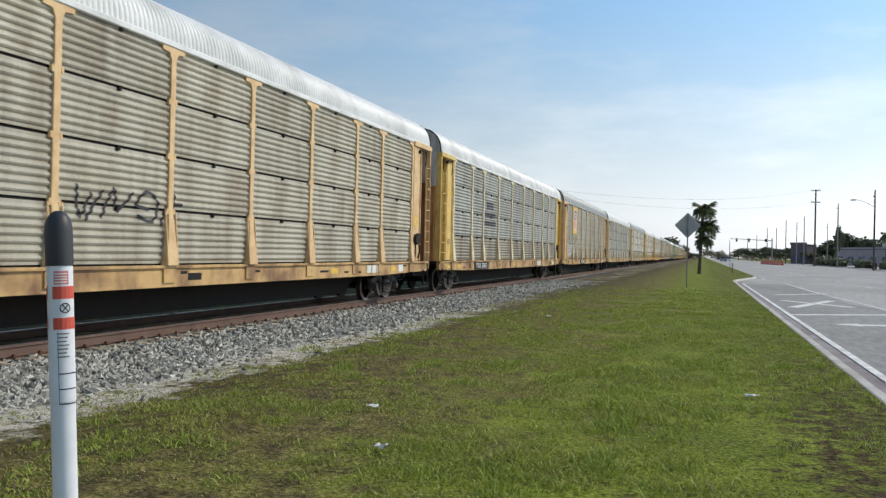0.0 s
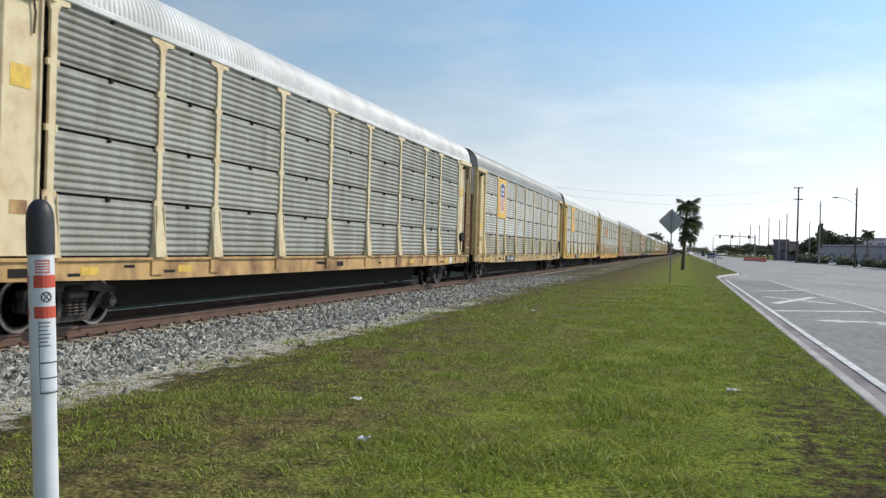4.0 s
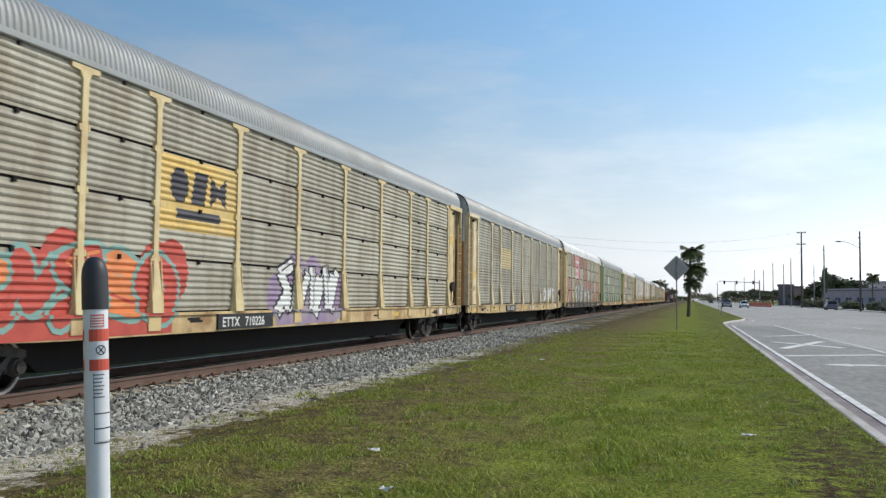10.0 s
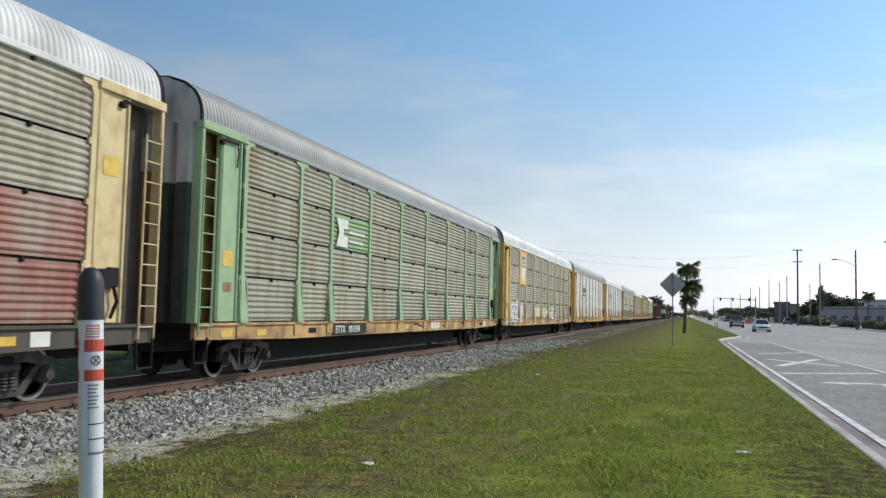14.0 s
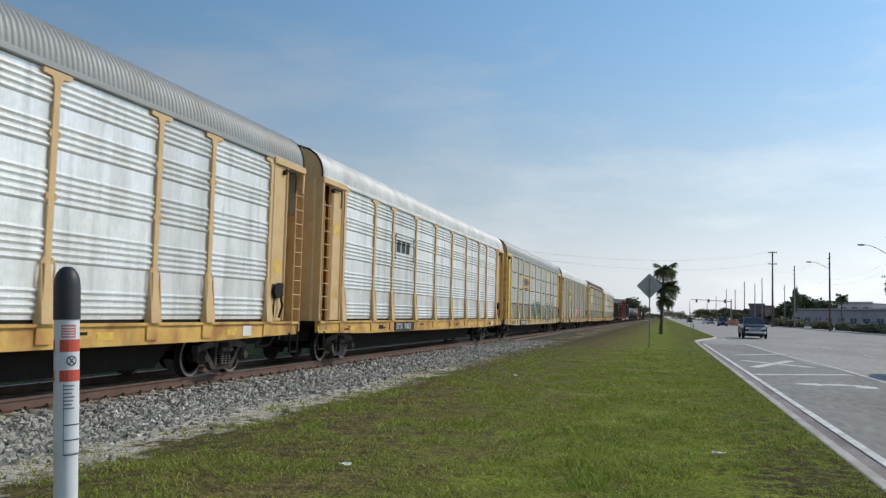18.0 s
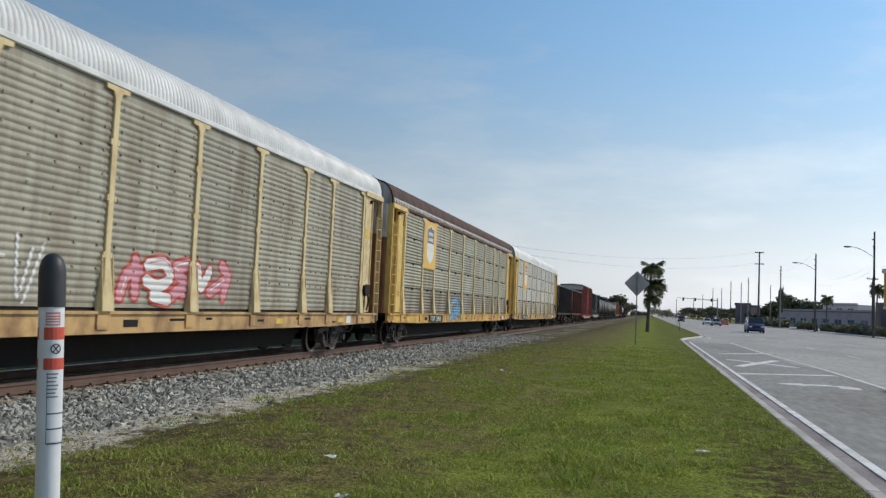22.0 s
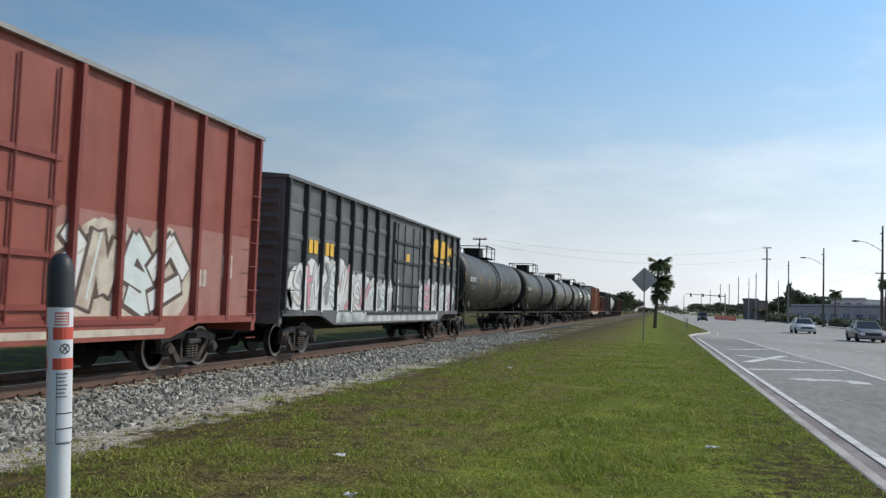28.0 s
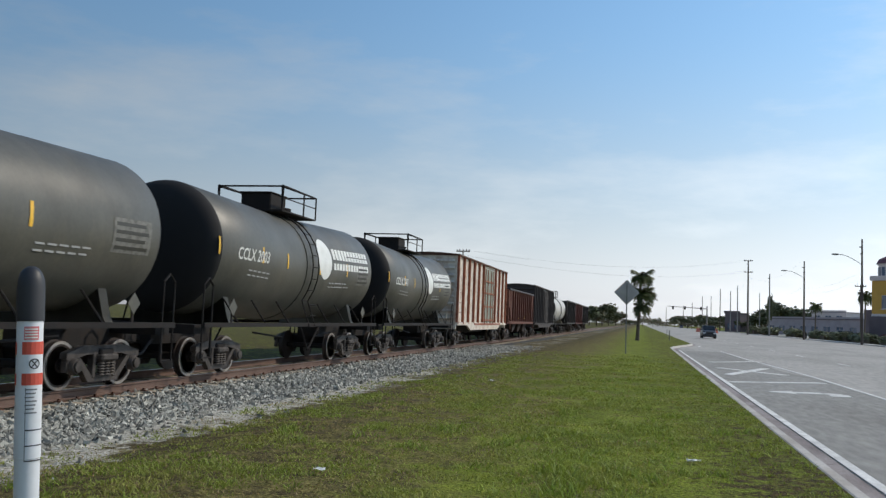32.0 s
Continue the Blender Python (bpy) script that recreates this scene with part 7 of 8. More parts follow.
def leaf_cloud(count, seed, box, leaf, lobes=9):
    """Many small leaf pieces gathered in lobes, with gaps between."""
    rs = np.random.RandomState(seed)
    cx = rs.uniform(-0.8, 0.8, (lobes, 3)) * np.array([1, 1, 0.55])
    cr = rs.uniform(0.3, 0.6, lobes)
    k = rs.randint(0, lobes, count)
    d = rs.normal(size=(count, 3))
    d /= np.linalg.norm(d, axis=1)[:, None]
    p = cx[k] + d * (cr[k] * rs.uniform(0.55, 1.05, count))[:, None]
    p *= np.array(box)
    a = rs.normal(size=(count, 3))
    a /= np.linalg.norm(a, axis=1)[:, None]
    b = np.cross(a, d)
    b /= np.linalg.norm(b, axis=1)[:, None] + 1e-6
    s = leaf * rs.uniform(0.6, 1.3, count)[:, None]
    v = np.stack([p - a * s, p + b * s * 0.7, p + a * s, p - b * s * 0.7], 1).reshape(-1, 3)
    f = np.arange(count * 4).reshape(-1, 4)
    me = bpy.data.meshes.new("leaves")
    me.from_pydata(v.tolist(), [], f.tolist())
    me.materials.append(None)
    return me


def tree(x, y, h, w, seed, leafmat=LEAF2, label="dense dark green broadleaf tree", count=1500, trunk=0.35, name="tree"):
    root = thing(name, label, "tree", pose(x, y, 0, 0, 0, seed * 47 % 360))
    r = random.Random(seed)
    g = Geo().lathe([(0.045 * h, 0), (0.03 * h, 0.3), (0.025 * h, h * trunk), (0.012 * h, h * 0.7)], 9)
    part("trunk", g, BARK, root)
    for i in range(5):
        a = 2 * math.pi * i / 5 + r.random()
        z = h * (trunk * 0.8 + 0.05 * i)
        part("limb", Geo().cyl((0, 0, z), (math.cos(a) * w * 0.38, math.sin(a) * w * 0.38, z + h * 0.25), 0.014 * h, 0.005 * h, 6), BARK, root)
    key = "crown%d_%d" % (count, seed % 4)
    if key not in SHARED:
        SHARED[key] = leaf_cloud(count, seed % 4 + 11, (1, 1, 1), 0.11)
    me = SHARED[key]
    hc = h * (1 - trunk * 0.75)
    part("crown", me, leafmat, root, at=Matrix.Translation((0, 0, h - hc * 0.52)) @ Matrix.Diagonal((w / 2.3, w / 2.3, hc / 1.9, 1)))
    return root


# far woods and single trees
for i, (tx, ty, th, tw) in enumerate(((-17, 352, 9.5, 13), (-21, 372, 8.5, 12), (-16.5, 392, 9, 12), (-25, 340, 8, 11), (-15, 430, 9, 13), (-13, 480, 9, 12), (-30, 330, 6, 9))):
    tree(tx, ty, th, tw, i + 1, LEAF3 if i % 2 else LEAF2, "bushy olive green tree beyond the railway track")
for i, (tx, ty, th, tw) in enumerate(((43, 326, 9.4, 13), (49.5, 322, 11.5, 14), (56, 318, 9.5, 12), (48, 345, 8, 14), (31, 334, 6, 9), (37, 352, 6.5, 12), (27, 345, 5.5, 9), (69, 305, 7.5, 12), (76, 290, 7.5, 10), (31, 420, 7, 14), (24, 470, 7, 14), (35, 318, 4.5, 8), (30, 372, 6, 11))):
    tree(tx, ty, th, tw, i + 20, LEAF2, "rounded dark green tree behind the low buildings")
for i in range(30):
    tree(-40 + 4.6 * i + random.uniform(-2, 2), 560 + 14 * (i % 3), 4.2 + 3.2 * random.random() * (i % 4 > 0), 11, i + 40, LEAF2 if i % 3 else LEAF3, "distant green tree at the end of the road", count=500, trunk=0.12)
palm(40.5, 222, 8.0, 1.7, 5, label="windblown palm tree beside the parking lot")
palm(43.0, 186, 9.5, 1.8, 6, label="windblown palm tree beside the yellow building")
for i, (tx, ty, th) in enumerate(((33.2, 244, 12.5), (42, 300, 12.0))):
    root = thing("cypress_tree", "narrow pointed dark green conifer", "tree", pose(tx, ty, 0))
    part("trunk", Geo().lathe([(0.2, 0), (0.08, th * 0.7)], 8), BARK, root)
    part("crown", leaf_cloud(700, 5, (0.8, 0.8, 1), 0.14), LEAF2, root, at=Matrix.Translation((0, 0, th * 0.55)) @ Matrix.Diagonal((1.0, 1.0, th * 0.46, 1)))


def hedge(x, y, w, d, h, seed, label="clipped low green hedge beside the parking lot"):
    root = thing("hedge", label, "hedge", pose(x, y, 0))
    part("branchwork", Geo().box(-w / 4, w / 4, -d / 2.6, d / 2.6, 0, h * 0.45), BARK, root)
    key = "hedge%d" % (seed % 3)
    if key not in SHARED:
        SHARED[key] = leaf_cloud(2600, seed % 3 + 31, (1, 1, 1), 0.1, 26)
    part("foliage", SHARED[key], HEDGE, root, at=Matrix.Translation((0, 0, h * 0.5)) @ Matrix.Diagonal((w / 2.1, d / 2.3, h / 1.55, 1)))


for i, (hx, hy, hw, hd, hh) in enumerate(((31.5, 120, 2.5, 14, 1.7), (32, 138, 2.6, 14, 1.9), (32.5, 156, 2.6, 16, 2.0), (33, 176, 2.8, 18, 2.1), (32, 198, 3, 16, 2.3), (31, 226, 4, 16, 2.6), (30.5, 252, 4, 18, 2.8), (31.5, 106, 2.4, 12, 1.6))):
    hedge(hx, hy, hw, hd, hh * 0.82, i)

# ---- poles, lamps and wires ----
WOOD = mat("pole_wood", col(96, 86, 78), 0.85, 0, col(66, 58, 52), 0.5, scale=2.0, stretch=(1, 1, 0.2))
POLEC = mat("pole_concrete", col(146, 144, 140), 0.8, 0, col(112, 110, 106), 0.5, scale=2.0)


def pole(x, y, h, r=0.16, arms=0, lamp=None, material=None, label="tall plain utility pole beside the road"):
    root = thing("utility_pole" if lamp is None else "street_lamp", label, "pole" if lamp is None else "street lamp", pose(x, y, 0), group="poles along the road")
    part("shaft", Geo().lathe([(r, 0), (r * 0.85, h * 0.5), (r * 0.6, h)], 10), material or WOOD, root)
    for k in range(arms):
        z = h - 0.25 - 2.7 * k
        part("cross_arm", Geo().box(-1.0, 1.0, -0.07, 0.07, z - 0.08, z + 0.08, bevel=0.02), WOOD, root)
        for u in (-0.9, -0.5, 0.5, 0.9):
            part("insulator", shared("insulator", lambda: Geo().lathe([(0.03, 0), (0.08, 0.06), (0.05, 0.12), (0.07, 0.18), (0.02, 0.22)], 8)), DARK, root, at=pose(u, 0, z + 0.08))
    if lamp:
        z0, z1, reach = lamp
        pts = [(-reach * t, 0, z0 + (z1 - z0) * math.sin(t * math.pi / 2)) for t in (0, 0.2, 0.4, 0.6, 0.8, 1.0)]
        part("lamp_arm", Geo().tube(pts, 0.038, 8), POLEC, root)
        part("lamp_head", Geo().lathe([(0.05, 0.0), (0.16, 0.15), (0.2, 0.5), (0.14, 0.85), (0.03, 0.95)], 10, "x"), POLEC, root, at=pose(-reach - 0.75, 0, z1 - 0.02) @ Matrix.Diagonal((1, 1, 0.6, 1)))
    for k in range(4):
        part("pole_fitting", Geo().box(-0.3 + 0.1 * k, -0.02, -0.06, 0.06, h - 1.1 - 0.9 * k, h - 0.95 - 0.9 * k), DARK, root)


pole(27.45, 120, 13.5, 0.17, lamp=(10.2, 11.5, 2.9), label="grey street lamp with a long curved arm on a tall pole")
pole(26.35, 154, 13.0, 0.17, lamp=(10.2, 11.4, 2.9), label="grey street lamp with a curved arm on a tall pole")
pole(28.2, 88, 13.5, 0.17, lamp=(10.2, 11.5, 2.9), label="grey street lamp with a long curved arm on a tall pole")
pole(24.8, 218, 17.8, 0.24, arms=2, label="dark wooden power pole with two cross arms")
pole(27.2, 200, 13.5, 0.17, material=POLEC)
pole(27.0, 262, 13.6, 0.17, material=POLEC)
pole(27.0, 282, 12.8, 0.16, material=POLEC)
pole(31.5, 250, 11.2, 0.14, material=POLEC)
pole(26.5, 312, 14.5, 0.17)
pole(26.4, 350, 13.2, 0.16)
pole(26.2, 396, 14.6, 0.18)
pole(25, 450, 13, 0.18)
pole(24, 520, 13, 0.2)
pole(15, 540, 12, 0.2)
pole(40.5, 178, 10.5, 0.14, arms=1)
pole(-25.5, 124, 11.4, 0.15, arms=1, label="wooden pole beyond the railway track")
CABLE = mat("cable", col(70, 72, 76), 0.6)


def wire(a, b, sag, r=0.0065):
    a, b = Vector(a), Vector(b)
    pts = []
    for k in range(13):
        t = k / 12
        p = a.lerp(b, t)
        p.z -= sag * 4 * t * (1 - t)
        pts.append(tuple(p))
    d = (b - a).normalized()
    u = d.orthogonal().normalized()
    w = d.cross(u)
    rows = [[tuple(Vector(p) + (u * math.cos(q) + w * math.sin(q)) * r) for q in (0, 2.1, 4.2, 6.283)] for p in pts]
    ob = part("overhead_wire", Geo().grid(rows), CABLE)
    tagged(ob, "thin dark overhead wire strung between poles", "wire", "overhead wires")


for dz, off in ((0.0, -0.9), (0.0, 0.9), (-2.7, -0.9), (-2.7, 0.9)):
    wire((-25.5 + off * 0.2, 124, 11.4 + 0.0 if dz == 0 else 10.6), (24.8 + off, 218, 17.8 + dz), 2.2)
wire((26.8, 120, 9.0), (25.9, 154, 8.6), 0.7), wire((25.9, 154, 8.6), (27.2, 200, 8.8), 0.8), wire((26.8, 120, 9.0), (28.2, 88, 9.2), 0.6)
wire((26.8, 120, 8.2), (25.9, 154, 7.9), 0.8), wire((27.2, 200, 12.5), (25.9, 154, 13.0), 0.7), wire((27.2, 200, 12.0), (25, 218, 13.5), 0.3)
wire((26.8, 120, 8.6), (40.5, 178, 9.6), 0.8), wire((27, 262, 12), (25, 218, 14), 0.6), wire((28.2, 88, 9.2), (38.0, 40, 9.4), 0.8)


def signal_mast(x, y, reach):
    root = thing("traffic_signal", "grey mast arm with hanging traffic signals over the road", "traffic signal", pose(x, y, 0))
    part("mast", Geo().lathe([(0.2, 0), (0.14, 7.0)], 10), POLEC, root)
    part("mast_arm", Geo().cyl((0, 0, 6.3), (-reach, 0, 6.7), 0.11, 0.06, 8), POLEC, root)
    for k in (0.15, 0.55, 0.85):
        part("signal_head", Geo().box(-reach * k - 0.22, -reach * k + 0.22, -0.14, 0.14, 5.9, 6.8, bevel=0.05), DARK, root)


signal_mast(17.5, 246, 10.5)


def barrier(x, y, rz, n):
    """A run of water-filled plastic barriers."""
    orange = mat("barrier_orange", col(224, 104, 76), 0.55, 0, col(190, 84, 64), 0.4, vary=0.15)
    for k in range(n):
        root = thing("traffic_barrier", "orange plastic water-filled traffic barrier", "barrier", pose(x, y, 0.0, 0, 0, rz) @ pose(0, 2.05 * k, 0), group="row of orange barriers")
        g = Geo().prism([(-0.3, 0), (0.3, 0), (0.3, 0.2), (0.14, 0.45), (0.1, 1.05), (-0.1, 1.05), (-0.14, 0.45), (-0.3, 0.2)], "y", -1.0, 1.0)
        part("shell", g, orange, root)
        part("fork_slot", Geo().box(-0.31, 0.31, -0.5, -0.3, 0.02, 0.12), DARK, root)


barrier(18.2, 224, 6, 14)


# ---- buildings on the far side of the road ----
STUCCO = mat("stucco_grey", col(172, 164, 168), 0.85, 0, col(140, 132, 136), 0.4, scale=0.4, bump=0.2)
STUCCO_D = mat("stucco_dark", col(112, 102, 106), 0.85, 0, col(86, 79, 82), 0.4, scale=0.4)
GOLD = mat("stucco_gold", col(214, 168, 84), 0.85, 0, col(190, 144, 70), 0.3, scale=0.4)
CREAM = mat("stucco_cream", col(226, 216, 214), 0.85, 0, col(200, 190, 186), 0.3, scale=0.4)
WINGLASS = glass("window_glass", (0.10, 0.14, 0.2, 1))


def building(name, label, m, w, d, h, wall, rows, parapet=0.5, trim=None, roofmat=None):
    """A flat-roofed building; front along local x, facing -y. rows: (z0, z1, [(x0, x1)...]) of windows."""
    root = thing(name, label, "building", m)
    trim = trim or wall
    z = 0.0
    part("back_wall", Geo().box(-w / 2, w / 2, d / 2 - 0.3, d / 2, 0, h), wall, root)
    for s in (-1, 1):
        part("side_wall", Geo().box(s * w / 2 - 0.15, s * w / 2 + 0.15, -d / 2, d / 2, 0, h), wall, root)
    # front wall in bands, open at the windows
    y0, y1 = -d / 2, -d / 2 + 0.3
    for z0, z1, spans in rows:
        if z0 > z:
            part("front_wall", Geo().box(-w / 2 + 0.15, w / 2 - 0.15, y0, y1, z, z0), wall, root)
        x = -w / 2 + 0.15
        for a, b in spans:
            part("front_pier", Geo().box(x, a, y0, y1, z0, z1), wall, root)
            win = part("window", Geo().box(a, b, y0 + 0.16, y0 + 0.2, z0, z1), WINGLASS, root)
            g = Geo()
            nb = max(1, round((b - a) / 1.4))
            for k in range(nb + 1):
                u = a + (b - a) * k / nb
                g.box(u - 0.05, u + 0.05, y0 + 0.08, y0 + 0.17, z0, z1)
            g.box(a, b, y0 + 0.08, y0 + 0.17, z0, z0 + 0.08).box(a, b, y0 + 0.08, y0 + 0.17, z1 - 0.08, z1)
            part("window_frame", g, trim, win)
            part("window_sill", Geo().box(a - 0.1, b + 0.1, y0 - 0.1, y0 + 0.1, z0 - 0.1, z0), trim, win)
            x = b
        part("front_pier", Geo().box(x, w / 2 - 0.15, y0, y1, z0, z1), wall, root)
        z = z1
    part("front_wall", Geo().box(-w / 2 + 0.15, w / 2 - 0.15, y0, y1, z, h), wall, root)
    part("roof", Geo().box(-w / 2 - 0.3, w / 2 + 0.3, -d / 2 - 0.3, d / 2 + 0.3, h, h + 0.25), roofmat or trim, root)
    part("parapet", Geo().box(-w / 2 - 0.3, w / 2 + 0.3, -d / 2 - 0.35, -d / 2 - 0.1, h + 0.25, h + 0.25 + parapet), trim, root)
    return root


def along(x0, y0, x1, y1):
    """The pose of a front that runs from one place to another, seen from the road."""
    return pose((x0 + x1) / 2, (y0 + y1) / 2, 0, 0, 0, math.degrees(math.atan2(y1 - y0, x1 - x0)))


_m = along(36, 302, 55, 244)
building("shop_building", "long low grey commercial building with dark windows", _m @ pose(4, 8, 0), 53, 14, 4.7, STUCCO,
         [(0.9, 2.8, [(-25 + 6.5 * k, -21.5 + 6.5 * k) for k in range(8)])], roofmat=STUCCO_D)
building("shop_building", "low dark brown building with a flat overhanging roof", along(53.5, 232, 60, 212) @ pose(0, 6, 0), 21, 11, 6.4, STUCCO_D, [(0.9, 2.9, [(-8, -3), (1, 6)])])
building("canopy_building", "dark flat-topped building behind the poles", along(25.5, 318, 32, 312) @ pose(0, 6, 0), 6, 5, 6.4, STUCCO_D, [(1.0, 3.0, [(-2.2, -0.6), (0.6, 2.2)])], parapet=0.6)
building("house", "small pale house with a low roof behind the shops", along(58, 306, 66, 294) @ pose(0, 0, 0), 14, 9, 7.4, CREAM, [(5.2, 6.5, [(-6, -3.5), (-1.5, 1), (3, 5.5)])], roofmat=STUCCO)
# the golden corner building with its pale round tower
_g = building("corner_building", "golden stucco building with white trim and a pale tower", along(36.0, 151, 55.4, 129) @ pose(0, 7, 0), 29, 14, 9.9, GOLD,
              [(1.0, 3.0, [(-13, -10.5), (-9, -6.5), (-4, 0), (3, 8)]), (5.4, 7.6, [(-13, -11), (-9.5, -7.5), (-4, 0), (3, 8)])], trim=CREAM, roofmat=CREAM)
# dark sheet over the ground floor, its colour stands in for shade
part("base_course", Geo().box(-14.8, 14.8, -7.45, -7.05, 0, 4.2), STUCCO_D, _g, "dark ground-floor sheet standing in for shade")
part("belt_course", Geo().box(-14.6, 14.6, -7.2, -7.0, 4.2, 4.6), CREAM, _g)
_t = part("tower", Geo().lathe([(2.4, 10.1), (2.4, 12.5), (2.6, 12.6), (2.6, 12.9), (2.1, 13.4), (1.1, 13.9), (0.05, 14.1)], 16, "z", at=(-13.4, -3.0, 0)), CREAM, _g, "pale round tower with a domed roof")
part("tower_roof", Geo().lathe([(2.75, 12.75), (2.3, 13.5), (1.3, 14.0), (0.05, 14.25)], 16, "z", at=(-13.4, -3.0, 0)), mat("roof_terracotta", col(122, 84, 96), 0.8, 0, col(92, 64, 70), 0.4), _t)
for k in range(9):
    a = radians(180 + 20 * k)
    part("tower_window", Geo().box(-0.28, 0.28, -0.05, 0.05, 10.7, 12.2), WINGLASS, _t, at=pose(-13.4 + 2.4 * math.cos(a), -3.0 + 2.4 * math.sin(a), 0, 0, 0, math.degrees(a) + 90))
part("forecourt_wall", Geo().box(-16, 16, -9.2, -8.8, 0, 1.5), STUCCO_D, _g)
lot = part("parking_lot", Geo().box(33.5, 75, 100, 300, -0.05, 0.02), ASPHALT)
tagged(lot, "grey asphalt parking lot behind the hedges", "parking lot", kind="structure")
walkp = part("pavement", Geo().box(29.12, 30.9, 20, 420, -0.2, 0.03), mat("pavement_concrete", col(206, 202, 196), 0.85, 0, col(176, 172, 166), 0.4, scale=0.6))
tagged(walkp, "pale concrete pavement along the far kerb", "pavement", kind="structure")

hyd = thing("fire_hydrant", "small dark fire hydrant beside the pavement", "fire hydrant", pose(29.8, 172, 0.03))
part("barrel", Geo().lathe([(0.2, 0), (0.16, 0.08), (0.15, 0.9), (0.2, 0.95), (0.17, 1.15), (0.03, 1.3)], 12), BLACK, hyd)
part("outlet", Geo().cyl((-0.26, 0, 0.7), (0.26, 0, 0.7), 0.08, n=10), BLACK, hyd)
for i, (bx, by) in enumerate(((3.9, 92), (4.1, 101), (4.2, 112))):
    b = thing("delineator_post", "thin pale delineator post on the verge", "post", pose(bx - 1.0, by, 0), group="delineators on the verge")
    part("stake", Geo().lathe([(0.03, 0), (0.03, 1.0), (0.01, 1.05)], 8), POLEC, b)
# litter on the grass
PAPER = mat("litter_paper", col(230, 230, 224), 0.7, 0, col(190, 186, 176), 0.4, scale=20)


def litter(x, y, w, d, seed):
    r = random.Random(seed)
    n = 4
    rows = [[(w * (i / n - 0.5), d * (j / n - 0.5), 0.02 + r.uniform(0, 0.035)) for i in range(n + 1)] for j in range(n + 1)]
    ob = part("litter", Geo().grid(rows), PAPER)
    ob.matrix_basis = pose(x, y, grass_z(x, y) + 0.015, 0, 0, r.uniform(0, 180))
    tagged(ob, "crumpled scrap of white paper litter on the grass", "litter", "scraps of litter")


for i, (lx, ly, lw, ld) in enumerate(((-3.1, 8.06, 0.12, 0.07), (-3.6, 21.3, 0.18, 0.12), (-2.41, 6.47, 0.1, 0.07), (0.57, 10.46, 0.16, 0.06), (-5.3, 5.05, 0.42, 0.2), (-4.7, 22.5, 0.12, 0.1), (-5.15, 5.35, 0.15, 0.1))):
    litter(lx, ly, lw, ld, i)


# ---- road vehicles ----
TRAFFIC = []
TYRE = mat("tyre_rubber", col(34, 34, 36), 0.9)
RIM = mat("alloy_rim", col(150, 152, 156), 0.35, 0.8)
CARGLASS = glass("car_glass", (0.02, 0.025, 0.03, 1))
LAMP = mat("headlamp", col(226, 230, 234), 0.15, 0.2)
TAIL = mat("tail_lamp", col(170, 40, 36), 0.3)
BRIGHT = mat("bright_trim", col(214, 216, 220), 0.3, 0.35, grain=0.03, dirt_amount=0.1)


def loft(stations):
    """Cross-sections of (y, half width, bottom, shoulder, top, half width at the top), joined to a body with rounded edges."""
    rows = []
    for y, w, z0, z1, z2, wt in stations:
        h = [(0, z0), (w * 0.9, z0), (w, z0 + 0.12), (w, z1), (w * 0.97, z1 + 0.04), (wt, z2 - 0.03), (wt * 0.9, z2), (0, z2)]
        rows.append([(x, y, z) for x, z in h] + [(-x, y, z) for x, z in h[::-1][1:-1]])
    n = len(rows[0])
    g = Geo()
    v = [p for r in rows for p in r]
    f = [(j * n + i, j * n + (i + 1) % n, (j + 1) * n + (i + 1) % n, (j + 1) * n + i) for j in range(len(rows) - 1) for i in range(n)]
    f += [tuple(range(n - 1, -1, -1)), tuple(range((len(rows) - 1) * n, len(rows) * n))]
    return g.add(v, f)


